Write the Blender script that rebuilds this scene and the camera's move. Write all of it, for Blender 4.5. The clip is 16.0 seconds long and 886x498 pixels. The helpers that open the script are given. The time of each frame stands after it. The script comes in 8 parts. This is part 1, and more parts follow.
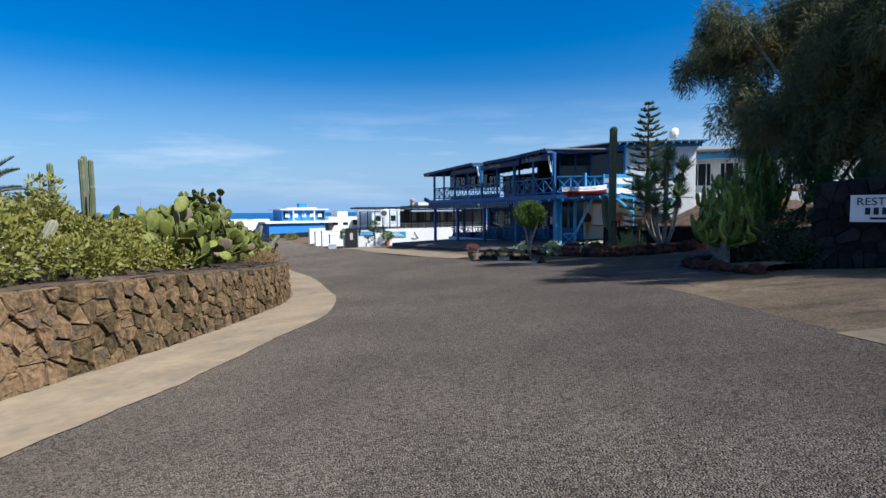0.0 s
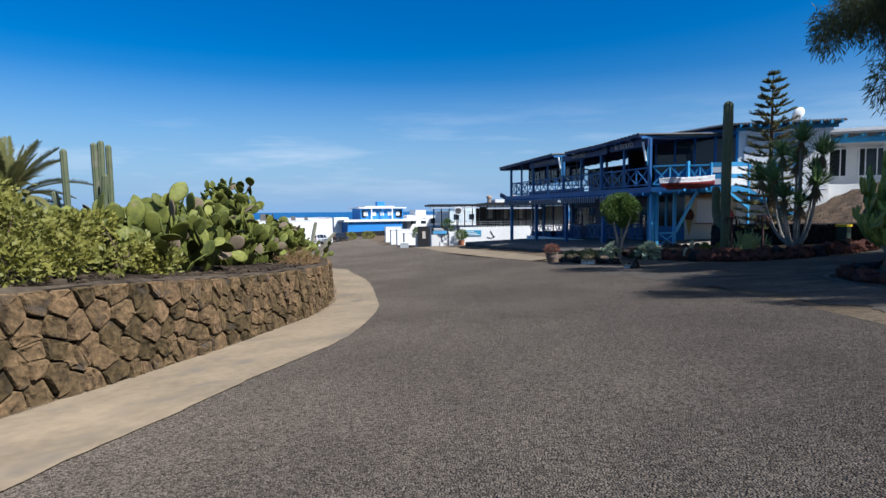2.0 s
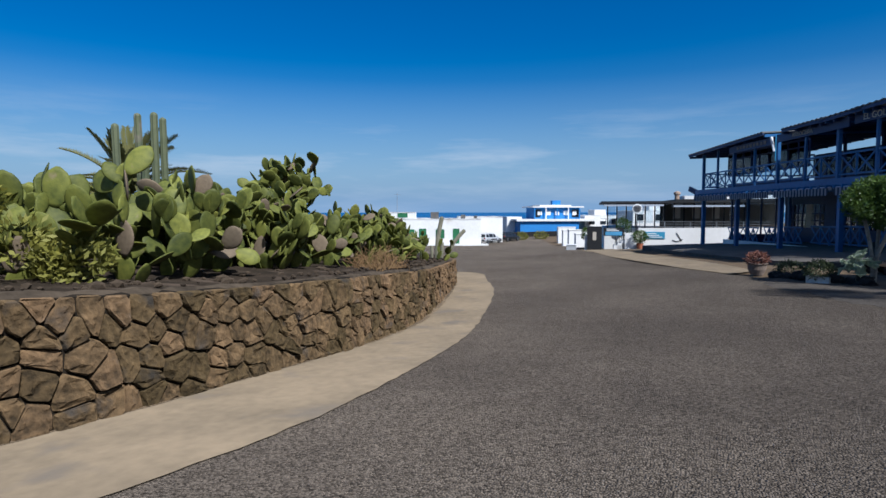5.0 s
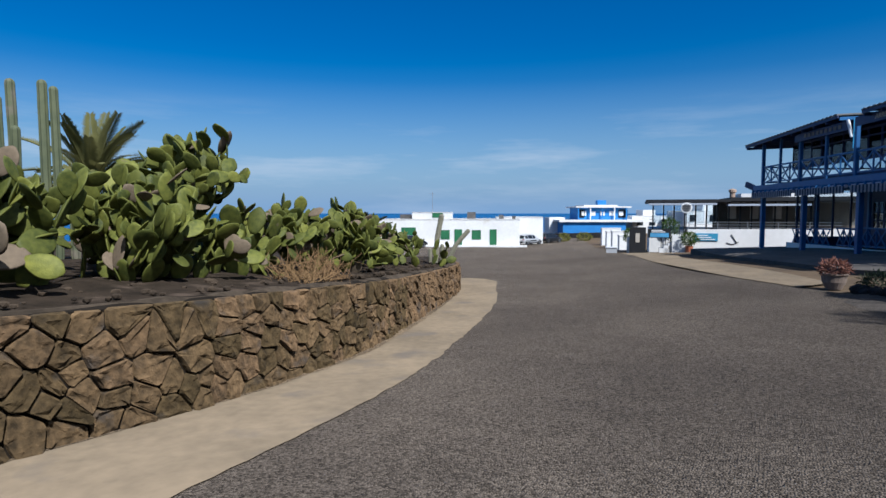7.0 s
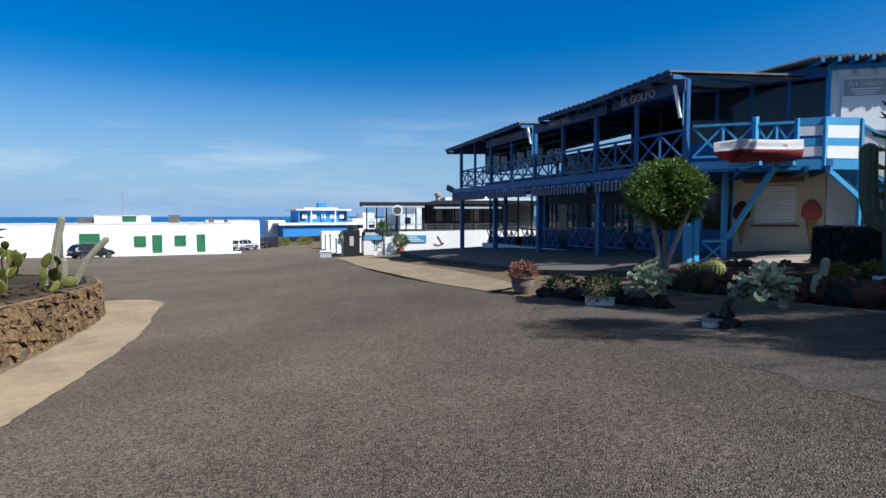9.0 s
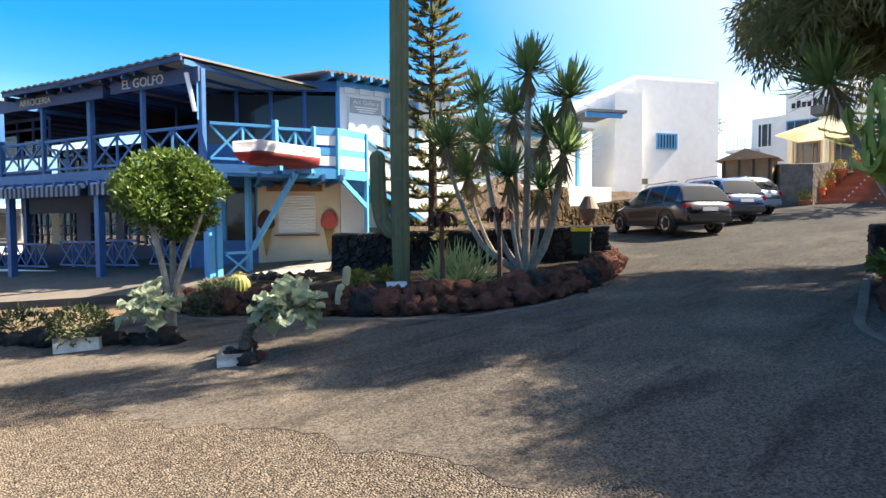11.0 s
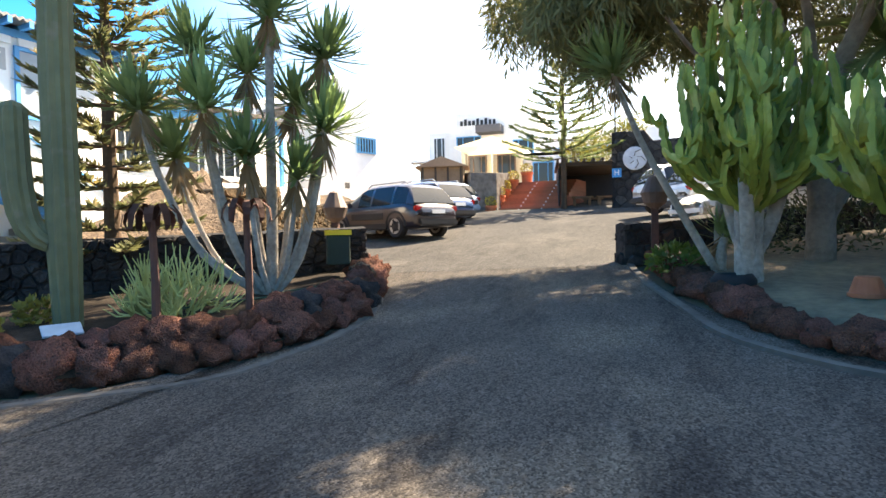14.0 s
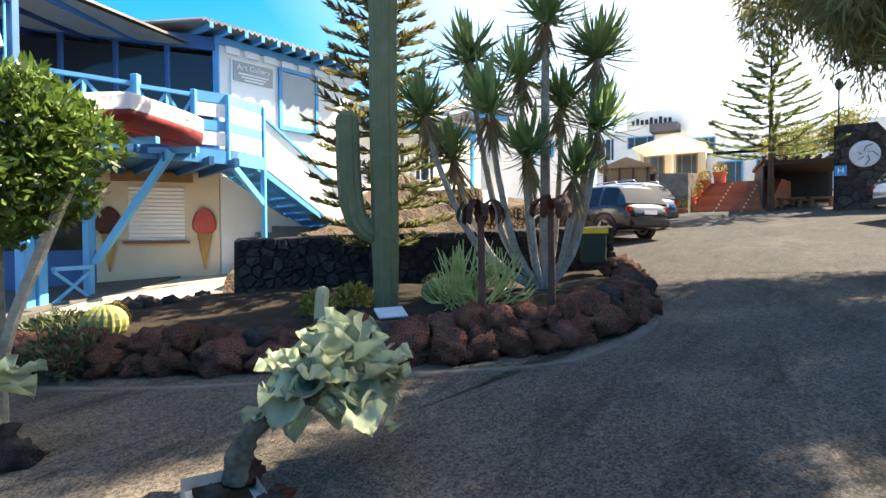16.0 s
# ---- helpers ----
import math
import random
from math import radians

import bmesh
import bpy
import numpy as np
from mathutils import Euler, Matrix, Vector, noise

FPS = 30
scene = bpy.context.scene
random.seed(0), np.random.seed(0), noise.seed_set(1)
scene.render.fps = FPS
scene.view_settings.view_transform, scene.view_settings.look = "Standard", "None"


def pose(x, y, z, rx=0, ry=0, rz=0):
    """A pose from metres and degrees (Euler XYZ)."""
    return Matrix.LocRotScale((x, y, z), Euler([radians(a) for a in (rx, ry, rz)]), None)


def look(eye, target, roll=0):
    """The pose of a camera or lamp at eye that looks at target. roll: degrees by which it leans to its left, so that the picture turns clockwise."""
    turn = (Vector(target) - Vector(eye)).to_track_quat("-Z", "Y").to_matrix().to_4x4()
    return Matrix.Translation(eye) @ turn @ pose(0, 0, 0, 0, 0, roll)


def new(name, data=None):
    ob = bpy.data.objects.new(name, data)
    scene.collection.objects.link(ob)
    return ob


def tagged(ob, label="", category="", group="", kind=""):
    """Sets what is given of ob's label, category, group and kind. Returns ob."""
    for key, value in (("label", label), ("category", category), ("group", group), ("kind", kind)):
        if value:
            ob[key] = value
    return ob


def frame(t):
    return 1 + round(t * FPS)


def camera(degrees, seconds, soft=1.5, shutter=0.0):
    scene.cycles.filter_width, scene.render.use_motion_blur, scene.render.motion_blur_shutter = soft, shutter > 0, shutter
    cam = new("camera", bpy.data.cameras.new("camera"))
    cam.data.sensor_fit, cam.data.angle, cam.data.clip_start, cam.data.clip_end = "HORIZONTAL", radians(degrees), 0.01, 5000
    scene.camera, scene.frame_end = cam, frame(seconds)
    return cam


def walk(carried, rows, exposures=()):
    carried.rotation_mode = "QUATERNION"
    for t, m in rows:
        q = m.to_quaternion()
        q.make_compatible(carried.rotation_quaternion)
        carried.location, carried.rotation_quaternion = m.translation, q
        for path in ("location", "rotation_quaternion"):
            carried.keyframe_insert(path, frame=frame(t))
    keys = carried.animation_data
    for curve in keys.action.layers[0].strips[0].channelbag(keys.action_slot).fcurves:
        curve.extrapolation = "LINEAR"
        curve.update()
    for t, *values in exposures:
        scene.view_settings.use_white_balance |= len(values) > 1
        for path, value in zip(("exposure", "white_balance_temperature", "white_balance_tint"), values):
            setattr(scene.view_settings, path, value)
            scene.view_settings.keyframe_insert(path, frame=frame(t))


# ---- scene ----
cam = camera(76.0, 16.0)
PATH = [
    (0, (-0.611, 0.488, 2.181), (-0.584, 2.483, 2.045), -0.5),
    (0.5, (-0.4, 1.338, 2.145), (-0.416, 3.333, 2.006), -0.6),
    (1, (-0.324, 2.221, 2.1), (-0.411, 4.215, 1.963), -0.5),
    (1.5, (-0.245, 3.17, 2.018), (-0.417, 5.158, 1.88), -0.5),
    (2, (-0.219, 4.031, 1.984), (-0.477, 6.01, 1.848), -0.5),
    (2.5, (-0.23, 5.002, 1.916), (-0.578, 6.967, 1.779), -0.6),
    (3, (-0.301, 5.924, 1.884), (-0.772, 7.863, 1.749), -0.7),
    (5.5, (0.207, 10.237, 1.666), (-0.705, 12.013, 1.535), -0.0),
    (6, (0.219, 11.169, 1.641), (-0.729, 12.925, 1.511), -0.1),
    (6.5, (0.161, 12.067, 1.591), (-0.844, 13.791, 1.462), -0.1),
    (7, (0.073, 12.932, 1.563), (-0.939, 14.653, 1.435), -0.0),
    (7.5, (-0.044, 13.773, 1.536), (-1.053, 15.495, 1.409), 0.0),
    (8, (0.008, 14.631, 1.52), (-0.923, 16.397, 1.394), -0.1),
    (8.5, (0.102, 15.424, 1.533), (-0.471, 17.336, 1.412), -0.2),
    (9, (0.248, 16.219, 1.527), (0.128, 18.212, 1.409), -0.1),
    (9.5, (0.424, 16.922, 1.549), (0.727, 18.895, 1.432), -0.2),
    (10, (0.679, 17.444, 1.522), (1.353, 19.324, 1.413), -0.0),
    (12.5, (2.377, 19.681, 1.332), (4.214, 20.468, 1.268), -1.4),
    (13, (2.615, 20.066, 1.343), (4.51, 20.703, 1.275), -1.3),
    (13.5, (2.789, 20.441, 1.324), (4.7, 21.027, 1.256), -1.3),
    (14, (2.862, 20.915, 1.349), (4.774, 21.498, 1.284), -1.1),
    (14.5, (2.748, 21.388, 1.345), (4.637, 22.043, 1.289), -0.8),
    (15, (2.6, 21.749, 1.281), (4.437, 22.538, 1.23), -0.8),
    (15.5, (2.351, 22.1, 1.286), (4.132, 23.009, 1.238), -0.6),
    (16, (2.007, 22.451, 1.278), (3.715, 23.491, 1.234), -0.4),
]
walk(cam, [(t, look(eye, target, roll)) for t, eye, target, roll in PATH],
     exposures=[(0.0, 0.65, 5800, 10), (3.0, 0.45, 5800, 10), (5.5, 0.22, 5700, 10), (8.2, 0.3, 5800, 10), (10.0, 1.3, 6600, 10), (12.3, 2.95, 8900, 13), (14.5, 3.0, 8600, 12), (16.0, 2.65, 8300, 10)])

# ---------------------------------------------------------------- sky and sun
SUN_ELEV, SUN_AZ = 47.0, 119.0          # degrees; azimuth clockwise from +y
world = bpy.data.worlds.new("world")
scene.world = world
world.use_nodes = True
wn, wl = world.node_tree.nodes, world.node_tree.links
sky = wn.new("ShaderNodeTexSky")
sky.sky_type, sky.sun_disc = "NISHITA", False
sky.sun_elevation, sky.sun_rotation = radians(SUN_ELEV), radians(SUN_AZ)
sky.air_density, sky.dust_density, sky.ozone_density = 1.0, 1.3, 2.0
bg = wn["Background"]
bg.inputs["Strength"].default_value = 0.078
# thin high cloud streaks low over the horizon, all the way round
tco = wn.new("ShaderNodeTexCoord")
mp = wn.new("ShaderNodeMapping")
mp.inputs["Scale"].default_value = (1.6, 1.6, 13.0)
mp.inputs["Location"].default_value = (0.35, 0.2, 0.4)
cn = wn.new("ShaderNodeTexNoise")
cn.inputs["Scale"].default_value, cn.inputs["Detail"].default_value, cn.inputs["Roughness"].default_value = 1.7, 6.0, 0.6
cr = wn.new("ShaderNodeValToRGB")
cr.color_ramp.elements[0].position, cr.color_ramp.elements[1].position = 0.50, 0.78
sep = wn.new("ShaderNodeSeparateXYZ")
zr = wn.new("ShaderNodeValToRGB")
zr.color_ramp.elements[0].position, zr.color_ramp.elements[0].color = 0.02, (0.35, 0.35, 0.35, 1)
zr.color_ramp.elements[1].position, zr.color_ramp.elements[1].color = 0.19, (0, 0, 0, 1)
e = zr.color_ramp.elements.new(0.09)
e.color = (0.75, 0.75, 0.75, 1)
cm = wn.new("ShaderNodeMath")
cm.operation = "MULTIPLY"
cx = wn.new("ShaderNodeMix")
cx.data_type = "RGBA"
cx.inputs[7].default_value = (6.2, 6.9, 7.6, 1)
wl.new(tco.outputs["Generated"], mp.inputs["Vector"])
wl.new(mp.outputs["Vector"], cn.inputs["Vector"])
wl.new(cn.outputs["Fac"], cr.inputs["Fac"])
wl.new(tco.outputs["Generated"], sep.inputs["Vector"])
wl.new(sep.outputs["Z"], zr.inputs["Fac"])
wl.new(cr.outputs["Color"], cm.inputs[0])
wl.new(zr.outputs["Color"], cm.inputs[1])
wl.new(cm.outputs["Value"], cx.inputs[0])
hsv = wn.new("ShaderNodeHueSaturation")
hsv.inputs["Saturation"].default_value = 1.66
hsv.inputs["Hue"].default_value = 0.507
hz = wn.new("ShaderNodeMix")
hz.data_type = "RGBA"
hr = wn.new("ShaderNodeValToRGB")
hr.color_ramp.elements[0].position, hr.color_ramp.elements[0].color = 0.0, (0.9, 0.9, 0.9, 1)
hr.color_ramp.elements[1].position, hr.color_ramp.elements[1].color = 0.22, (0, 0, 0, 1)
hz.inputs[7].default_value = (2.6, 4.3, 6.6, 1)
wl.new(sep.outputs["Z"], hr.inputs["Fac"])
wl.new(sky.outputs["Color"], hsv.inputs["Color"])
wl.new(hr.outputs["Color"], hz.inputs[0])
wl.new(hsv.outputs["Color"], hz.inputs[6])
wl.new(hz.outputs[2], cx.inputs[6])
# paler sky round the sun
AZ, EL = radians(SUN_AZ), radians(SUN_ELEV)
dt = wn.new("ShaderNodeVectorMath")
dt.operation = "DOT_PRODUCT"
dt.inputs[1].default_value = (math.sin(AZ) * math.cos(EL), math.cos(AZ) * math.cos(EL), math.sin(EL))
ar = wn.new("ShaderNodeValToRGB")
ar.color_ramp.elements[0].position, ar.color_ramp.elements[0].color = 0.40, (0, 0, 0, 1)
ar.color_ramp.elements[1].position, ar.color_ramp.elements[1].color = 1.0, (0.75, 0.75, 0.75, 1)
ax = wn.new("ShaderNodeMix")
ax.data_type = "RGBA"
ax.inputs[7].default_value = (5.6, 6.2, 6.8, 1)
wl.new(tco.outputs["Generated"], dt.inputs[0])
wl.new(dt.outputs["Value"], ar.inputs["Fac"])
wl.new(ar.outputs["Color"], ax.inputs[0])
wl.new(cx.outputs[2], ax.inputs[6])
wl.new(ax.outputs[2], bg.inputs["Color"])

sun = new("sun", bpy.data.lights.new("sun", "SUN"))
sun.data.energy, sun.data.angle, sun.data.color = 5.0, radians(0.53), (1.0, 0.96, 0.90)
SUN_DIR = Vector((math.sin(radians(SUN_AZ)) * math.cos(radians(SUN_ELEV)), math.cos(radians(SUN_AZ)) * math.cos(radians(SUN_ELEV)), math.sin(radians(SUN_ELEV))))
sun.matrix_world = look((40, 0, 60), Vector((40, 0, 60)) - SUN_DIR)

# ---------------------------------------------------------------- materials
MATS = {}


def mat(name, c1, c2=None, scale=6.0, rough=0.8, bump=0.15, big=0.6, metal=0.0, spec=0.4, rand=0.0, dist=0.02, trans=0.0, stain=None, voro=0.0):
    """A procedural surface: two noise scales between c1 and c2, fine relief, and a change from object to object."""
    if name in MATS:
        return MATS[name]
    m = bpy.data.materials.new(name)
    m.use_nodes = True
    n, l = m.node_tree.nodes, m.node_tree.links
    b = n["Principled BSDF"]
    c2 = c2 or tuple(c * 0.75 for c in c1)
    tc = n.new("ShaderNodeTexCoord")
    n1, n2 = n.new("ShaderNodeTexNoise"), n.new("ShaderNodeTexNoise")
    n1.inputs["Scale"].default_value, n1.inputs["Detail"].default_value = scale, 6
    n2.inputs["Scale"].default_value, n2.inputs["Detail"].default_value = scale * 0.13, 4
    co = tc.outputs["Object"]
    if rand:
        own, far_off = n.new("ShaderNodeObjectInfo"), n.new("ShaderNodeVectorMath")
        far_off.operation = "MULTIPLY_ADD"
        far_off.inputs[1].default_value = (37.0, 61.0, 23.0)
        l.new(own.outputs["Random"], far_off.inputs[0])
        l.new(co, far_off.inputs[2])
        co = far_off.outputs[0]
    l.new(co, n1.inputs["Vector"])
    l.new(co, n2.inputs["Vector"])
    mixf = n.new("ShaderNodeMix")
    mixf.data_type = "FLOAT"
    mixf.inputs[0].default_value = big
    l.new(n1.outputs["Fac"], mixf.inputs[2])
    l.new(n2.outputs["Fac"], mixf.inputs[3])
    rmp = n.new("ShaderNodeValToRGB")
    rmp.color_ramp.elements[0].position, rmp.color_ramp.elements[1].position = 0.36, 0.64
    rmp.color_ramp.elements[0].color, rmp.color_ramp.elements[1].color = (*c2, 1), (*c1, 1)
    l.new(mixf.outputs[0], rmp.inputs["Fac"])
    out = rmp.outputs["Color"]
    if stain:
        n3 = n.new("ShaderNodeTexNoise")
        n3.inputs["Scale"].default_value, n3.inputs["Detail"].default_value = stain[1], 8
        l.new(co, n3.inputs["Vector"])
        r3 = n.new("ShaderNodeValToRGB")
        r3.color_ramp.elements[0].position, r3.color_ramp.elements[1].position = stain[2], stain[2] + 0.14
        l.new(n3.outputs["Fac"], r3.inputs["Fac"])
        x3 = n.new("ShaderNodeMix")
        x3.data_type = "RGBA"
        x3.inputs[7].default_value = (*stain[0], 1)
        l.new(r3.outputs["Color"], x3.inputs[0])
        l.new(out, x3.inputs[6])
        out = x3.outputs[2]
    if rand:
        oi = n.new("ShaderNodeObjectInfo")
        hs = n.new("ShaderNodeHueSaturation")
        mr = n.new("ShaderNodeMapRange")
        mr.inputs[3].default_value, mr.inputs[4].default_value = 1 - rand, 1 + rand
        l.new(oi.outputs["Random"], mr.inputs[0])
        l.new(mr.outputs[0], hs.inputs["Value"])
        mh = n.new("ShaderNodeMapRange")
        mh.inputs[3].default_value, mh.inputs[4].default_value = 0.5 + rand * 0.02, 0.5 - rand * 0.02
        l.new(oi.outputs["Random"], mh.inputs[0])
        l.new(mh.outputs[0], hs.inputs["Hue"])
        l.new(out, hs.inputs["Color"])
        out = hs.outputs["Color"]
    l.new(out, b.inputs["Base Color"])
    b.inputs["Roughness"].default_value, b.inputs["Metallic"].default_value = rough, metal
    b.inputs["Specular IOR Level"].default_value = spec
    if rough > 0.85:
        b.inputs["Diffuse Roughness"].default_value = 1.0
        b.inputs["Specular IOR Level"].default_value = min(spec, 0.1)
    if bump:
        bp = n.new("ShaderNodeBump")
        bp.inputs["Strength"].default_value, bp.inputs["Distance"].default_value = min(1.0, bump), dist
        if voro:
            vo = n.new("ShaderNodeTexVoronoi")
            vo.inputs["Scale"].default_value = voro
            l.new(tc.outputs["Object"], vo.inputs["Vector"])
            l.new(vo.outputs["Distance"], bp.inputs["Height"])
        else:
            l.new(n1.outputs["Fac"], bp.inputs["Height"])
        l.new(bp.outputs["Normal"], b.inputs["Normal"])
    if trans:
        tr = n.new("ShaderNodeBsdfTranslucent")
        l.new(out, tr.inputs["Color"])
        ms = n.new("ShaderNodeMixShader")
        ms.inputs[0].default_value = trans
        l.new(b.outputs[0], ms.inputs[1])
        l.new(tr.outputs[0], ms.inputs[2])
        l.new(ms.outputs[0], n["Material Output"].inputs["Surface"])
    MATS[name] = m
    return m


def asphalt():
    """Coarse chip asphalt: pale and dark chippings in dark binder, with worn lighter lanes."""
    m = mat("asphalt", (0.142, 0.117, 0.092), (0.098, 0.081, 0.065), scale=2.2, rough=0.95, bump=0, big=0.7, spec=0.08)
    n, l = m.node_tree.nodes, m.node_tree.links
    b = n["Principled BSDF"]
    tc = n["Texture Coordinate"]
    base = b.inputs["Base Color"].links[0].from_socket
    vo = n.new("ShaderNodeTexVoronoi")
    vo.inputs["Scale"].default_value = 62
    l.new(tc.outputs["Object"], vo.inputs["Vector"])
    cv = n.new("ShaderNodeValToRGB")
    cv.color_ramp.elements[0].color, cv.color_ramp.elements[1].color = (0.36, 0.35, 0.34, 1), (1.6, 1.57, 1.54, 1)
    cv.color_ramp.elements[0].position, cv.color_ramp.elements[1].position = 0.1, 0.9
    sp = n.new("ShaderNodeSeparateColor")
    l.new(vo.outputs["Color"], sp.inputs[0])
    l.new(sp.outputs[0], cv.inputs["Fac"])
    mx = n.new("ShaderNodeMix")
    mx.data_type, mx.blend_type = "RGBA", "MULTIPLY"
    mx.inputs[0].default_value = 0.9
    l.new(base, mx.inputs[6])
    l.new(cv.outputs["Color"], mx.inputs[7])
    l.new(mx.outputs[2], b.inputs["Base Color"])
    bp = n.new("ShaderNodeBump")
    bp.inputs["Strength"].default_value, bp.inputs["Distance"].default_value = 1.0, 0.024
    bp.invert = True
    l.new(vo.outputs["Distance"], bp.inputs["Height"])
    l.new(bp.outputs["Normal"], b.inputs["Normal"])
    return m


def gravelled(name, c1, c2, dust, dark, chips=70, rough=0.94):
    """Rolled volcanic grit: chippings of mixed tone, dusty and oily patches, faint wheel streaks."""
    m = mat(name, c1, c2, 1.6, rough, 0, big=0.6, spec=0.2, stain=(dust, 0.6, 0.53))
    n, l = m.node_tree.nodes, m.node_tree.links
    b, tc = n["Principled BSDF"], n["Texture Coordinate"]
    col = b.inputs["Base Color"].links[0].from_socket
    ns = n.new("ShaderNodeTexNoise")
    ns.inputs["Scale"].default_value, ns.inputs["Detail"].default_value, ns.inputs["Roughness"].default_value = 1.1, 9, 0.7
    mp = n.new("ShaderNodeMapping")
    mp.inputs["Location"].default_value, mp.inputs["Rotation"].default_value, mp.inputs["Scale"].default_value = (7, 3, 0), (0, 0, 0.35), (0.45, 1.8, 1)
    l.new(tc.outputs["Object"], mp.inputs["Vector"])
    l.new(mp.outputs["Vector"], ns.inputs["Vector"])
    rp = n.new("ShaderNodeValToRGB")
    rp.color_ramp.elements[0].position, rp.color_ramp.elements[1].position = 0.50, 0.68
    l.new(ns.outputs["Fac"], rp.inputs["Fac"])
    x1 = n.new("ShaderNodeMix")
    x1.data_type = "RGBA"
    x1.inputs[7].default_value = (*dark, 1)
    l.new(rp.outputs["Color"], x1.inputs[0])
    l.new(col, x1.inputs[6])
    col = x1.outputs[2]
    hts = []
    for sc, lo, hi in ((chips, 0.45, 1.6), (chips * 0.4, 0.85, 1.15)):
        vo = n.new("ShaderNodeTexVoronoi")
        vo.inputs["Scale"].default_value = sc
        l.new(tc.outputs["Object"], vo.inputs["Vector"])
        sp = n.new("ShaderNodeSeparateColor")
        l.new(vo.outputs["Color"], sp.inputs[0])
        cv = n.new("ShaderNodeValToRGB")
        cv.color_ramp.elements[0].color, cv.color_ramp.elements[1].color = (lo, lo, lo, 1), (hi, hi, hi, 1)
        l.new(sp.outputs[0], cv.inputs["Fac"])
        mx = n.new("ShaderNodeMix")
        mx.data_type, mx.blend_type = "RGBA", "MULTIPLY"
        mx.inputs[0].default_value = 1.0
        l.new(col, mx.inputs[6])
        l.new(cv.outputs["Color"], mx.inputs[7])
        col = mx.outputs[2]
        hts.append(vo.outputs["Distance"])
    l.new(col, b.inputs["Base Color"])
    ad = n.new("ShaderNodeMath")
    ad.operation = "MULTIPLY_ADD"
    ad.inputs[1].default_value = 1.2
    l.new(hts[1], ad.inputs[0])
    l.new(hts[0], ad.inputs[2])
    bp = n.new("ShaderNodeBump")
    bp.invert = True
    bp.inputs["Strength"].default_value, bp.inputs["Distance"].default_value = 0.6, 0.008
    l.new(ad.outputs[0], bp.inputs["Height"])
    l.new(bp.outputs["Normal"], b.inputs["Normal"])
    return m


ASPHALT = asphalt()
CONCRETE = mat("pale_concrete", (0.232, 0.178, 0.116), (0.152, 0.119, 0.08), 7, 0.92, 0.7, dist=0.02, stain=((0.140, 0.115, 0.088), 1.3, 0.57))
DIRT = mat("brown_dirt", (0.14, 0.098, 0.06), (0.078, 0.058, 0.04), 5, 0.95, 0.6, dist=0.03)
ASH = mat("black_volcanic_ash", (0.040, 0.029, 0.020), (0.017, 0.013, 0.009), 28, 0.95, 0.8, dist=0.03, stain=((0.075, 0.055, 0.04), 2.0, 0.56))
DRIVE = gravelled("worn_driveway", (0.098, 0.083, 0.068), (0.064, 0.055, 0.046), (0.130, 0.105, 0.079), (0.036, 0.031, 0.027), 75)
VERGE = gravelled("brown_verge_grit", (0.150, 0.108, 0.066), (0.092, 0.068, 0.044), (0.190, 0.140, 0.088), (0.055, 0.043, 0.032))
LOTDIRT = gravelled("pale_gravel", (0.088, 0.080, 0.070), (0.060, 0.055, 0.049), (0.105, 0.094, 0.080), (0.044, 0.041, 0.037), 60)
STONE = mat("brown_lava_stone", (0.172, 0.113, 0.056), (0.045, 0.032, 0.018), 13, 0.94, 1.0, big=0.42, rand=0.42, dist=0.05, stain=((0.060, 0.050, 0.040), 3.0, 0.58))
MORTAR = mat("dark_mortar", (0.022, 0.017, 0.012), (0.010, 0.008, 0.006), 8, 0.95, 0.5)
WALLTOP = mat("dusty_wall_top", (0.095, 0.072, 0.050), (0.036, 0.028, 0.020), 8, 0.95, 0.9, dist=0.04)
BLACKSTONE = mat("black_lava_stone", (0.048, 0.045, 0.044), (0.024, 0.023, 0.023), 12, 0.9, 0.9, rand=0.35, dist=0.03)
REDLAVA = mat("red_brown_lava_rock", (0.235, 0.098, 0.068), (0.090, 0.045, 0.036), 14, 0.94, 1.0, big=0.4, rand=0.34, dist=0.09, stain=((0.045, 0.032, 0.028), 4.0, 0.60))
KERBGREY = mat("grey_kerb", (0.17, 0.16, 0.15), (0.10, 0.095, 0.09), 9, 0.9, 0.3)
# the bright blue below, darkened: shade of the restaurant front put into its colour
SHADEBLUE = mat("shaded_blue_paint", (0.020, 0.125, 0.32), (0.014, 0.085, 0.23), 5, 0.5, 0.15, rand=0.12)
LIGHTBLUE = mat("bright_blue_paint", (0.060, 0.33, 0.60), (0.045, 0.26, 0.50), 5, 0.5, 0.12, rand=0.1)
NAVY = mat("navy_paint", (0.022, 0.045, 0.13), (0.015, 0.03, 0.09), 5, 0.55, 0.1)
WHITE = mat("white_render", (0.80, 0.79, 0.76), (0.70, 0.685, 0.65), 3, 0.85, 0.2, stain=((0.60, 0.57, 0.51), 0.5, 0.66))
CREAM = mat("cream_paint", (0.66, 0.58, 0.44), (0.56, 0.49, 0.36), 3, 0.8, 0.15)
GREEN = mat("green_shutter", (0.03, 0.17, 0.07), (0.02, 0.12, 0.05), 6, 0.6, 0.1)
ROOFMAT = mat("grey_corrugated_roof", (0.19, 0.185, 0.18), (0.12, 0.118, 0.115), 3, 0.75, 0.15, stain=((0.10, 0.075, 0.055), 0.8, 0.55))
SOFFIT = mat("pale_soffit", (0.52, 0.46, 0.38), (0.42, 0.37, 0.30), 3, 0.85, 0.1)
# dark timber, also used where the veranda's inner shade is put into colour
DARKWOOD_SHADE = mat("dark_wood_shade", (0.07, 0.047, 0.032), (0.04, 0.028, 0.02), 14, 0.8, 0.3)
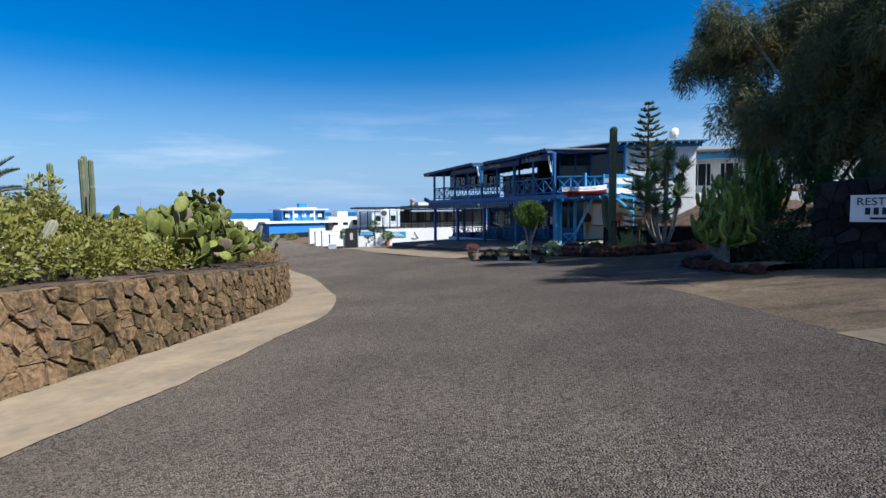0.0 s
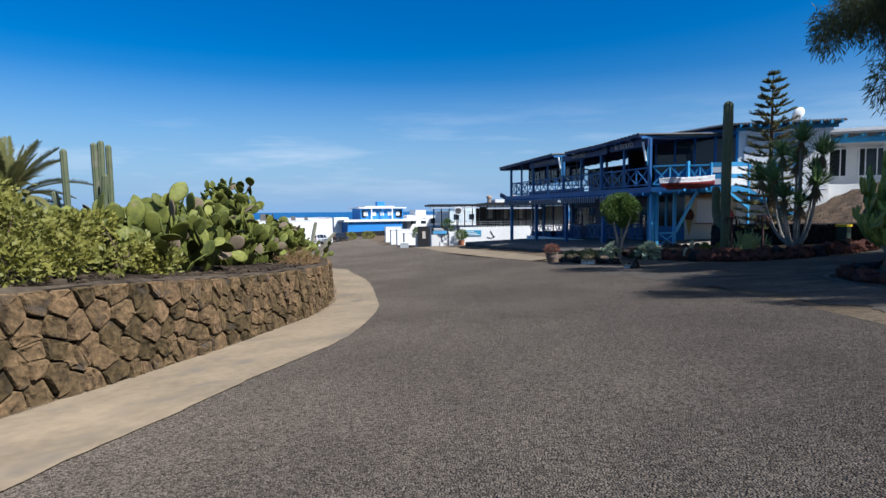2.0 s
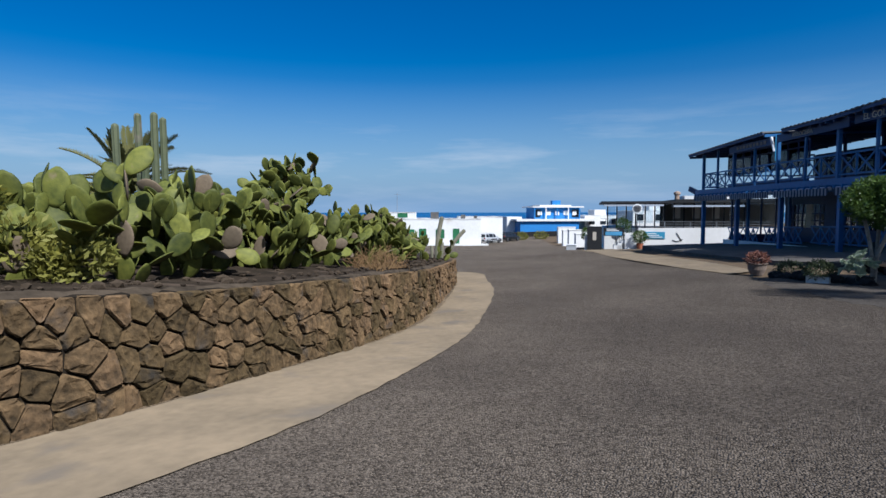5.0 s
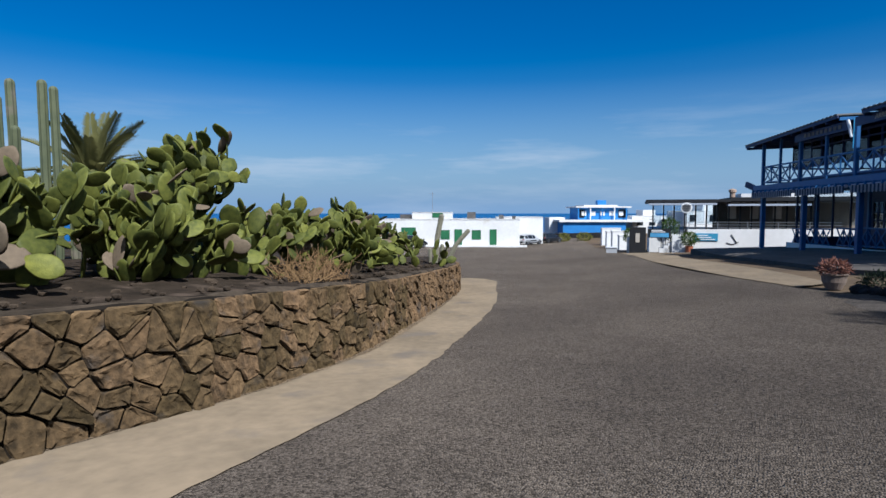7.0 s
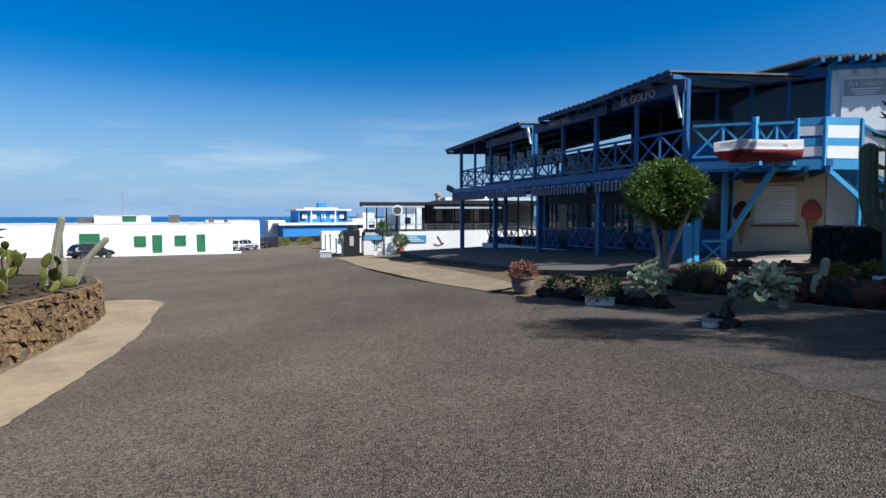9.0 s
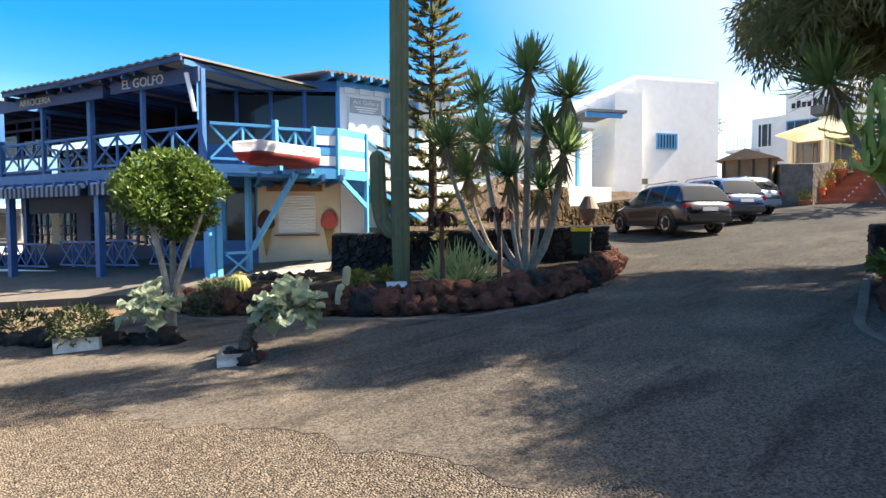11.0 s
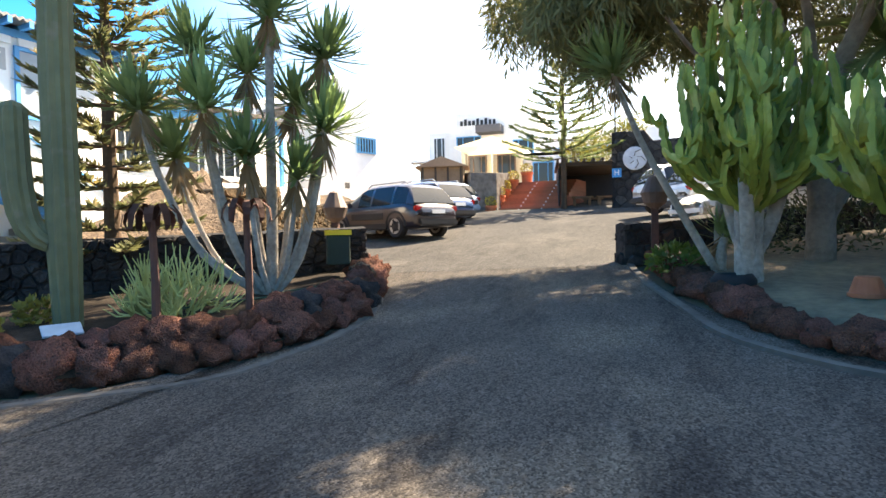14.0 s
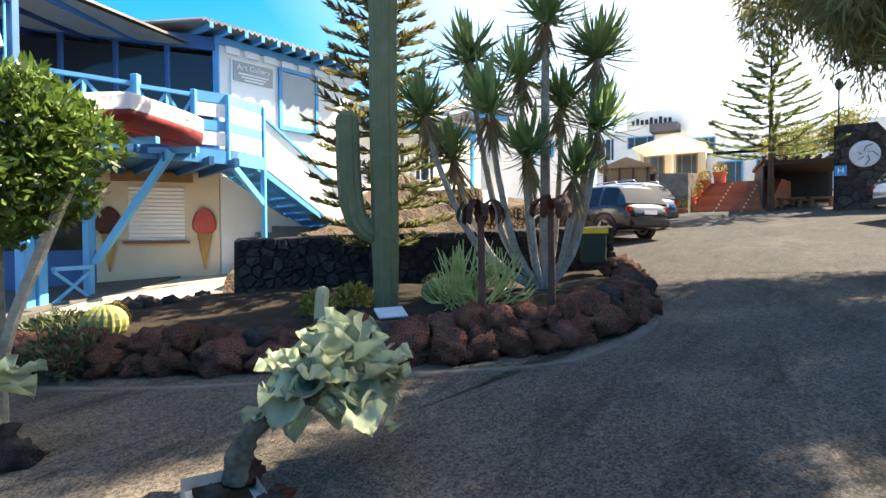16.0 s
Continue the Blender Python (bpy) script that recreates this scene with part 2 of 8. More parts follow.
WOOD = mat("brown_wood", (0.26, 0.155, 0.085), (0.17, 0.10, 0.055), 14, 0.75, 0.3)
BLACK = mat("black_paint", (0.016, 0.016, 0.017), (0.010, 0.010, 0.011), 8, 0.6, 0.1)
GREYSTEP = mat("grey_stone_steps", (0.31, 0.28, 0.25), (0.22, 0.20, 0.175), 8, 0.9, 0.3)
REDTILE = mat("red_clay_tile", (0.36, 0.12, 0.06), (0.25, 0.085, 0.045), 9, 0.8, 0.2, rand=0.15)
TERRACOTTA = mat("terracotta", (0.46, 0.15, 0.07), (0.36, 0.11, 0.055), 8, 0.8, 0.15)
RUST = mat("rusty_steel", (0.11, 0.048, 0.032), (0.06, 0.03, 0.024), 16, 0.85, 0.4)
STEEL = mat("grey_metal", (0.42, 0.42, 0.42), (0.34, 0.34, 0.34), 9, 0.4, 0.05, metal=0.8)
BANK = mat("brown_gravel_bank", (0.21, 0.145, 0.095), (0.09, 0.065, 0.047), 15, 0.95, 1.0, big=0.3, dist=0.08)
WHITEPAINT = mat("white_paint", (0.80, 0.80, 0.79), (0.74, 0.74, 0.72), 5, 0.45, 0.05)
YELLOW = mat("yellow_plastic", (0.75, 0.52, 0.02), (0.68, 0.46, 0.02), 5, 0.5, 0.05)
RUBBER = mat("black_rubber", (0.02, 0.02, 0.021), (0.014, 0.014, 0.015), 9, 0.85, 0.1)
BARK = mat("grey_bark", (0.43, 0.38, 0.32), (0.22, 0.19, 0.155), 18, 0.95, 0.8, dist=0.03)
DARKBARK = mat("brown_bark", (0.13, 0.085, 0.055), (0.075, 0.05, 0.035), 18, 0.95, 0.7, dist=0.03)
CACTUS = mat("green_cactus_skin", (0.130, 0.142, 0.072), (0.080, 0.096, 0.050), 6, 0.7, 0.3, stain=((0.18, 0.155, 0.115), 2.5, 0.58))
BLUECACTUS = mat("blue_green_cactus_skin", (0.12, 0.19, 0.13), (0.085, 0.14, 0.095), 6, 0.65, 0.2)
GREYCACTUS = mat("grey_spiny_cactus", (0.25, 0.235, 0.165), (0.16, 0.15, 0.10), 22, 0.8, 0.5)
PADMAT = mat("prickly_pear_pad", (0.165, 0.172, 0.034), (0.052, 0.066, 0.016), 6, 0.6, 0.25, rand=0.38, spec=0.2, stain=((0.20, 0.16, 0.09), 2.6, 0.67), voro=24, dist=0.006)
DRYPAD = mat("dry_pad", (0.20, 0.15, 0.095), (0.12, 0.09, 0.06), 8, 0.85, 0.3)
EUPH = mat("candelabra_green", (0.25, 0.29, 0.045), (0.065, 0.11, 0.018), 5, 0.6, 0.3, rand=0.3, stain=((0.33, 0.30, 0.08), 1.8, 0.57))
YUCCALEAF = mat("yucca_leaf", (0.22, 0.31, 0.115), (0.105, 0.175, 0.062), 4, 0.5, 0.05, trans=0.45, rand=0.2)
DRYLEAF = mat("dry_leaf", (0.30, 0.21, 0.12), (0.21, 0.145, 0.08), 6, 0.9, 0.1, trans=0.2)
BUSHLEAF = mat("yellow_green_leaf", (0.285, 0.265, 0.048), (0.105, 0.11, 0.024), 2.2, 0.6, 0.05, trans=0.25)
TREELEAF = mat("glossy_green_leaf", (0.115, 0.175, 0.03), (0.05, 0.095, 0.02), 3, 0.4, 0.05, trans=0.3)
TAMARISK = mat("tamarisk_needles", (0.190, 0.190, 0.080), (0.065, 0.082, 0.040), 0.9, 0.8, 0.0, trans=0.35, stain=((0.26, 0.19, 0.08), 0.7, 0.60))
ARAUC = mat("norfolk_pine_needles", (0.15, 0.145, 0.06), (0.08, 0.09, 0.04), 3, 0.7, 0.0, trans=0.4, stain=((0.21, 0.155, 0.06), 1.1, 0.56))
ARAUC2 = mat("young_pine_needles", (0.17, 0.20, 0.085), (0.10, 0.135, 0.055), 3, 0.7, 0.0, trans=0.45)
PALMLEAF = mat("palm_frond", (0.20, 0.185, 0.065), (0.115, 0.115, 0.04), 3, 0.85, 0.0, trans=0.3, spec=0.15)
PALELEAF = mat("pale_felt_leaf", (0.60, 0.66, 0.50), (0.46, 0.53, 0.39), 5, 0.85, 0.25, trans=0.4, rand=0.1)
# shrub green darkened so that low shrubs look shaded where sun reaches them
SHADELEAF = mat("shaded_shrub_leaf", (0.085, 0.105, 0.045), (0.04, 0.055, 0.024), 4, 0.6, 0.05, trans=0.2)
DRYGRASS = mat("dry_brown_twigs", (0.30, 0.19, 0.09), (0.20, 0.12, 0.06), 6, 0.95, 0.1)


def glass(name, tint, rough=0.05):
    m = mat(name, tint, tuple(c * 0.8 for c in tint), 2, rough, 0.0, spec=0.35)
    return m


DARKGLASS = glass("dark_glass", (0.022, 0.028, 0.034))
CARGLASS = glass("car_glass", (0.018, 0.022, 0.026), 0.03)
PANE = bpy.data.materials.new("clear_pane")
PANE.use_nodes = True
pn, plk = PANE.node_tree.nodes, PANE.node_tree.links
pg, pt, pm, pf = pn.new("ShaderNodeBsdfGlossy"), pn.new("ShaderNodeBsdfTransparent"), pn.new("ShaderNodeMixShader"), pn.new("ShaderNodeFresnel")
pg.inputs["Roughness"].default_value = 0.02
pt.inputs["Color"].default_value = (0.82, 0.88, 0.92, 1)
plk.new(pf.outputs[0], pm.inputs[0])
plk.new(pt.outputs[0], pm.inputs[1])
plk.new(pg.outputs[0], pm.inputs[2])
plk.new(pm.outputs[0], pn["Material Output"].inputs["Surface"])

SEA = mat("sea_water", (0.006, 0.098, 0.26), (0.004, 0.070, 0.20), 0.02, 0.35, 0.0, big=0.5, spec=0.2)
sn, sl = SEA.node_tree.nodes, SEA.node_tree.links
wv = sn.new("ShaderNodeTexNoise")
wv.inputs["Scale"].default_value, wv.inputs["Detail"].default_value = 0.25, 8
sl.new(sn["Texture Coordinate"].outputs["Object"], wv.inputs["Vector"])
wb = sn.new("ShaderNodeBump")
wb.inputs["Strength"].default_value, wb.inputs["Distance"].default_value = 1.0, 1.2
sl.new(wv.outputs["Fac"], wb.inputs["Height"])
sl.new(wb.outputs["Normal"], sn["Principled BSDF"].inputs["Normal"])


# ---------------------------------------------------------------- mesh tools
def part(name, bm, material, parent=None, label="", smooth=False):
    """Links a bmesh as one mesh object under a thing or a part."""
    me = bpy.data.meshes.new(name)
    bm.to_mesh(me)
    bm.free()
    me.materials.append(material)
    if smooth:
        me.polygons.foreach_set("use_smooth", [True] * len(me.polygons))
    ob = new(name, me)
    if parent:
        ob.parent = parent
    return tagged(ob, label)


def share(name, me, parent, m=None):
    """A further object on a mesh that is already there, under a parent."""
    ob = new(name, me)
    ob.parent = parent
    if m is not None:
        ob.matrix_basis = m
    return ob


def thing(name, label, category, at=(0, 0, 0), rz=0, group="", kind=""):
    ob = new(name)
    ob.matrix_basis = pose(*at, 0, 0, rz)
    return tagged(ob, label, category, group, kind)


def struct(ob, label, category=""):
    return tagged(ob, label, category, "", "structure")


def box(bm, c, s, m=None):
    """A box of size s about c."""
    vs = [Vector((c[0] + sx * s[0] / 2, c[1] + sy * s[1] / 2, c[2] + sz * s[2] / 2)) for sx in (-1, 1) for sy in (-1, 1) for sz in (-1, 1)]
    if m is not None:
        vs = [m @ v for v in vs]
    v = [bm.verts.new(p) for p in vs]
    for f in ((0, 1, 3, 2), (4, 6, 7, 5), (0, 4, 5, 1), (2, 3, 7, 6), (0, 2, 6, 4), (1, 5, 7, 3)):
        bm.faces.new([v[i] for i in f])
    return bm


def beam(bm, a, b, w, h, up=(0, 0, 1)):
    """A squared timber from a to b, w wide and h deep."""
    a, b = Vector(a), Vector(b)
    d = (b - a).normalized()
    s = d.cross(Vector(up))
    s = s.normalized() if s.length > 1e-4 else Vector((1, 0, 0))
    u = s.cross(d)
    vs = [bm.verts.new(p + s * sx * w / 2 + u * sz * h / 2) for p in (a, b) for sx, sz in ((-1, -1), (1, -1), (1, 1), (-1, 1))]
    for f in ((3, 2, 1, 0), (4, 5, 6, 7), (0, 1, 5, 4), (1, 2, 6, 5), (2, 3, 7, 6), (3, 0, 4, 7)):
        bm.faces.new([vs[i] for i in f])
    return bm


def tube(bm, pts, rad, seg=8, close=True):
    """A round tube through pts with radii rad."""
    rings = []
    pts = [Vector(p) for p in pts]
    for i, p in enumerate(pts):
        d = (pts[min(i + 1, len(pts) - 1)] - pts[max(i - 1, 0)]).normalized()
        s = d.cross(Vector((0.13, 0.97, 0.21)))
        s = (s if s.length > 0.05 else d.cross(Vector((1, 0, 0)))).normalized()
        u = d.cross(s)
        r = rad[i] if isinstance(rad, (list, tuple)) else rad
        rings.append([bm.verts.new(p + (s * math.cos(2 * math.pi * k / seg) + u * math.sin(2 * math.pi * k / seg)) * r) for k in range(seg)])
    for a, b in zip(rings, rings[1:]):
        for k in range(seg):
            bm.faces.new((a[k], a[(k + 1) % seg], b[(k + 1) % seg], b[k]))
    if close:
        bm.faces.new(list(reversed(rings[0])))
        bm.faces.new(rings[-1])
    return bm


def lathe(bm, prof, seg=16, m=None):
    """A turned shape from (radius, height) pairs."""
    m = m or Matrix()
    rings = [[bm.verts.new(m @ Vector((r * math.cos(2 * math.pi * k / seg), r * math.sin(2 * math.pi * k / seg), z))) for k in range(seg)] for r, z in prof]
    for a, b in zip(rings, rings[1:]):
        for k in range(seg):
            bm.faces.new((a[k], a[(k + 1) % seg], b[(k + 1) % seg], b[k]))
    bm.faces.new(list(reversed(rings[0])))
    bm.faces.new(rings[-1])
    return bm


def prism(bm, poly, z0, z1):
    """A flat shape in plan, drawn out from z0 to z1; each may be a number or a list."""
    n = len(poly)
    lo = z0 if isinstance(z0, (list, tuple)) else [z0] * n
    hi = z1 if isinstance(z1, (list, tuple)) else [z1] * n
    a = [bm.verts.new((x, y, z)) for (x, y), z in zip(poly, lo)]
    b = [bm.verts.new((x, y, z)) for (x, y), z in zip(poly, hi)]
    for k in range(n):
        bm.faces.new((a[k], a[(k + 1) % n], b[(k + 1) % n], b[k]))
    bm.faces.new(list(reversed(a)))
    bm.faces.new(b)
    return bm


def blob(bm, c, r, rng, rough=0.25, sub=2, squash=(1, 1, 1), freq=1.3):
    """A lumpy rock."""
    t = bmesh.new()
    bmesh.ops.create_icosphere(t, subdivisions=sub, radius=1)
    off = Vector((rng.uniform(-50, 50), rng.uniform(-50, 50), rng.uniform(-50, 50)))
    idx = {}
    for v in t.verts:
        k = 1 + rough * (noise.noise(v.co * freq + off) * 1.3 + noise.noise(v.co * freq * 2.6 + off) * 0.7)
        p = v.co * k
        idx[v] = bm.verts.new((c[0] + p.x * r * squash[0], c[1] + p.y * r * squash[1], c[2] + p.z * r * squash[2]))
    for f in t.faces:
        bm.faces.new([idx[v] for v in f.verts])
    t.free()
    return bm


def mesh_of(name, verts, faces, material, parent=None, label=""):
    me = bpy.data.meshes.new(name)
    me.from_pydata(verts, [], faces)
    me.materials.append(material)
    ob = new(name, me)
    if parent:
        ob.parent = parent
    return tagged(ob, label)


def smooth_line(pts, step):
    """A curve through pts, sampled about every step metres."""
    P = [Vector(p) for p in pts]
    out = []
    for i in range(len(P) - 1):
        p0, p1, p2, p3 = P[max(i - 1, 0)], P[i], P[i + 1], P[min(i + 2, len(P) - 1)]
        n = max(2, int((p2 - p1).length / step))
        for k in range(n):
            t = k / n
            out.append(0.5 * ((2 * p1) + (p2 - p0) * t + (2 * p0 - 5 * p1 + 4 * p2 - p3) * t * t + (3 * p1 - p0 - 3 * p2 + p3) * t ** 3))
    out.append(P[-1])
    return out


def writing(name, text, size, m, material, parent, depth=0.01):
    """Raised letters as a mesh."""
    cu = bpy.data.curves.new(name, "FONT")
    cu.body, cu.size, cu.extrude, cu.align_x, cu.align_y = text, size, depth, "CENTER", "CENTER"
    t = bpy.data.objects.new(name, cu)
    scene.collection.objects.link(t)
    me = bpy.data.meshes.new_from_object(t.evaluated_get(bpy.context.evaluated_depsgraph_get()))
    bpy.data.objects.remove(t)
    me.materials.clear()
    me.materials.append(material)
    ob = new(name, me)
    ob.parent = parent
    ob.matrix_basis = m
    return ob


# ---------------------------------------------------------------- the lie of the land
KX, FX = (-60, -25, -10, -5, 0, 5, 10, 18, 26, 60), (-1.623, -1.191, -0.658, -0.409, 0.0, 0.318, 0.725, 1.468, 2.298, 5.847)
KY, FY = (-20, 5, 12, 20, 28, 36, 48, 62, 86, 130), (1.899, 0.43, 0.112, -0.292, -0.422, -0.437, -0.514, -1.066, -2.021, -1.263)


def g(x, y):
    """Height of the ground: it falls towards the sea and rises to the hill side, and dips under the water past the shore."""
    z = float(np.interp(x, KX, FX) + np.interp(y, KY, FY))
    shore = max(0.0, min(1.0, max((y - 132) / 25, (-x - 85) / 25)))
    return z * (1 - shore) - 14 * shore


def drape(name, poly_l, poly_r, across, lift, material, label, parent=None):
    """A strip of ground surface between two edge lines with as many points."""
    v, f = [], []
    for a, b in zip(poly_l, poly_r):
        for k in range(across + 1):
            x, y = a[0] + (b[0] - a[0]) * k / across, a[1] + (b[1] - a[1]) * k / across
            v.append((x, y, g(x, y) + lift))
    n = across + 1
    for i in range(len(poly_l) - 1):
        for k in range(across):
            f.append((i * n + k, i * n + k + 1, (i + 1) * n + k + 1, (i + 1) * n + k))
    ob = mesh_of(name, v, f, material, parent)
    return struct(ob, label)


def resample(pts, n):
    """n points evenly along a line."""
    P = [Vector((p[0], p[1])) for p in pts]
    L = [0.0]
    for a, b in zip(P, P[1:]):
        L.append(L[-1] + (b - a).length)
    out = []
    for k in range(n):
        s = L[-1] * k / (n - 1)
        i = min(len(P) - 2, max(j for j in range(len(L)) if L[j] <= s + 1e-9))
        t = (s - L[i]) / max(1e-9, L[i + 1] - L[i])
        p = P[i].lerp(P[i + 1], t)
        out.append((p.x, p.y))
    return out


def lines(lo, hi, fine_lo, fine_hi, fine, coarse):
    a = list(np.arange(fine_lo, fine_hi + 0.01, fine))
    left, right, s = [], [], coarse
    x = fine_lo
    while x > lo:
        x -= s
        s *= 1.35
        left.append(max(x, lo))
    x, s = fine_hi, coarse
    while x < hi:
        x += s
        s *= 1.35
        right.append(min(x, hi))
    return left[::-1] + a + right


gx, gy = lines(-4500, 4500, -90, 70, 2.0, 4.0), lines(-4500, 4500, -30, 160, 2.0, 4.0)
gv = [(x, y, g(x, y) - 0.03) for y in gy for x in gx]
gf = [(j * len(gx) + i, j * len(gx) + i + 1, (j + 1) * len(gx) + i + 1, (j + 1) * len(gx) + i) for j in range(len(gy) - 1) for i in range(len(gx) - 1)]
struct(mesh_of("ground", gv, gf, DIRT), "brown volcanic ground of a coastal village", "ground")
struct(mesh_of("water", [(-4900, 100, -6), (4900, 100, -6), (4900, 4900, -6), (-4900, 4900, -6), (-4900, -2000, -6), (-60, -2000, -6), (-60, 100, -6)],
               [(0, 1, 2, 3), (4, 5, 6, 0)], SEA), "deep blue sea under a clear sky", "sea")

# road: left edge along the concrete strip, right edge along the beds
APRON_EDGE = [(-4.9, -14), (-4.7, -4), (-4.5, 2), (-4.35, 5.3), (-4.0, 6.8), (-3.7, 8.8), (-3.42, 11.3), (-3.17, 12.7), (-3.2, 14), (-3.42, 16.4), (-3.97, 19), (-4.68, 21.5), (-5.44, 24), (-6.62, 27.3), (-7.9, 30), (-8.9, 32.2)]
WALL_BASE = [(-6.6, -14), (-6.4, -4), (-6.15, 4), (-6.0, 7.4), (-5.72, 9.3), (-5.45, 11), (-5.25, 13), (-5.22, 15), (-5.2, 17), (-5.6, 19.6), (-6.1, 21.4), (-6.65, 23), (-7.7, 26), (-9.0, 29.4), (-10.2, 31.3)]
WALL_TURN = [(-11.4, 32.6), (-13.5, 33.4), (-18, 33.6), (-26, 33.2)]
edge = resample([tuple(p)[:2] for p in smooth_line([(x, y, 0) for x, y in APRON_EDGE], 0.5)], 90)
base = resample([tuple(p)[:2] for p in smooth_line([(x, y, 0) for x, y in WALL_BASE], 0.5)], 90)
rngj = random.Random(4)
edge, base = resample(edge, 260), resample(base, 260)
edge_w = [(x + 0.05 * noise.noise(Vector((x * 1.1, y * 1.1, 0))) + 0.06 * noise.noise(Vector((x * 4, y * 4, 2))), y) for x, y in edge]
# the concrete runs out to a tongue past the end of the wall
tongue = [(-9.0, 32.3), (-9.9, 33.1), (-10.8, 33.2), (-11.6, 33.0)]
drape("pavement", edge_w + tongue[1:], base + [(-10.5, 31.7), (-11.0, 32.2), (-11.5, 32.75)], 8, 0.026, CONCRETE, "pale worn concrete strip along the foot of the wall")
# dirt washed out along the foot of the wall, widest on the bend
washed = []
for x, y in base:
    w = 0.04 + 0.16 * max(0.0, 1 - abs(y - 23) / 7) + 0.10 * max(0.0, noise.noise(Vector((x * 0.9, y * 0.9, 7)))) + 0.05 * noise.noise(Vector((x * 3.7, y * 3.7, 3)))
    washed.append((x + 0.93 * max(0.02, w), y + 0.36 * max(0.02, w)))
drape("soil_strip", washed, base, 3, 0.033, VERGE, "thin brown dirt washed out along the wall foot")
ROAD_R = [(4.9, -14), (4.7, -2), (4.6, 4), (4.5, 8), (4.7, 12), (4.6, 16), (4.3, 19), (3.9, 22), (3.4, 25), (2.2, 28), (0.6, 30.2), (-1.0, 33), (-3.1, 37), (-5.6, 43.5), (-8.0, 50), (-10.5, 58), (-14, 70), (-19, 84), (-27, 104), (-36, 124)]
ROAD_L = [(-5.2, -14), (-5.0, -2), (-4.8, 4), (-4.1, 8), (-3.8, 12), (-3.8, 15), (-4.2, 18), (-4.8, 21), (-5.6, 24), (-7, 27), (-9, 30.5), (-14, 34), (-24, 37), (-40, 44), (-46, 56), (-46, 66), (-38, 80), (-33, 90), (-36, 106), (-44, 124)]
drape("road", resample(ROAD_R, 120), resample(ROAD_L, 120), 24, 0.012, ASPHALT, "dark grey chip-sealed asphalt road, worn", None)
DRIVE_F = [(5.6, 13.2), (5.4, 15.5), (5.0, 17.5), (4.3, 19.5), (3.6, 21.5), (2.9, 23.5), (2.3, 25.5), (1.9, 27.3), (1.6, 28.6), (3.6, 29.8)]
DRIVE_B = [(7.0, 15.0), (7.1, 17.5), (7.9, 19.4), (10.6, 20.3), (13.4, 20.7), (12.4, 25.2), (11.0, 24.4), (8.6, 23.75), (6.4, 25.1), (4.6, 29.2)]
drape("driveway", [(x - 0.3 + 0.4 * noise.noise(Vector((x * 0.7, y * 0.7, 5))) + 0.2 * noise.noise(Vector((x * 2.6, y * 2.6, 1))) + rngj.uniform(-0.05, 0.05), y) for x, y in resample(DRIVE_F, 170)], resample(DRIVE_B, 170), 24, 0.0155, DRIVE, "dark worn gravelly driveway with dusty patches between the rock beds")
drape("verge", resample([(4.3, 0), (4.3, 8), (4.4, 13), (4.4, 17.5)], 24), resample([(13, 0), (13, 8), (12, 13), (8.2, 17.5)], 24), 10, 0.005, VERGE, "brown gritty verge beside the road")
LOT_L = [(12.4, 25.0), (13.2, 28.5), (15.0, 31), (22, 31.5), (33, 30)]
LOT_R = [(12.9, 20.6), (15, 19.9), (19, 15), (24, 13), (33, 13)]
drape("car_park", resample(LOT_L, 40), resample(LOT_R, 40), 10, 0.0195, LOTDIRT, "sunlit pale gravel car park")
drape("concrete_patch", resample([(4.5, 4.0), (4.35, 7.4)], 6), resample([(7.5, 3.5), (7.0, 7.6)], 6), 4, 0.02, CONCRETE, "pale concrete patch at the road edge")

# ---------------------------------------------------------------- rubble walls
def clip(poly, a, b, c):
    """The part of a polygon where a*x + b*y <= c."""
    out = []
    for i, p in enumerate(poly):
        q = poly[(i + 1) % len(poly)]
        dp, dq = a * p[0] + b * p[1] - c, a * q[0] + b * q[1] - c
        if dp <= 0:
            out.append(p)
        if dp * dq < 0:
            t = dp / (dp - dq)
            out.append((p[0] + (q[0] - p[0]) * t, p[1] + (q[1] - p[1]) * t))
    return out


def stone_cells(length, height, w, h, rng):
    """Irregular stones that fill a strip: cells about jittered seeds, as (s, t) polygons with t from 0 to 1 of the height."""
    seeds, row, t = [], 0, 0.0
    rows = max(2, round(height / h))
    for r in range(rows):
        s = rng.uniform(-w, 0)
        while s < length + w:
            step = w * rng.choice((0.45, 0.7, 0.9, 1.0, 1.3, 1.75))
            seeds.append((s + step / 2, (r + 0.5 + rng.uniform(-0.46, 0.46)) / rows * height))
            s += step
    cells = []
    for i, (sx, sy) in enumerate(seeds):
        if not 0 <= sx <= length:
            continue
        poly = [(max(0, sx - 3 * w), 0), (min(length, sx + 3 * w), 0), (min(length, sx + 3 * w), height), (max(0, sx - 3 * w), height)]
        for j, (ox, oy) in enumerate(seeds):
            if i != j and abs(ox - sx) < 3 * w:
                a, b = ox - sx, oy - sy
                poly = clip(poly, a, b, (ox * ox + oy * oy - sx * sx - sy * sy) / 2)
                if len(poly) < 3:
                    break
        if len(poly) >= 3:
            cells.append(poly)
    return cells


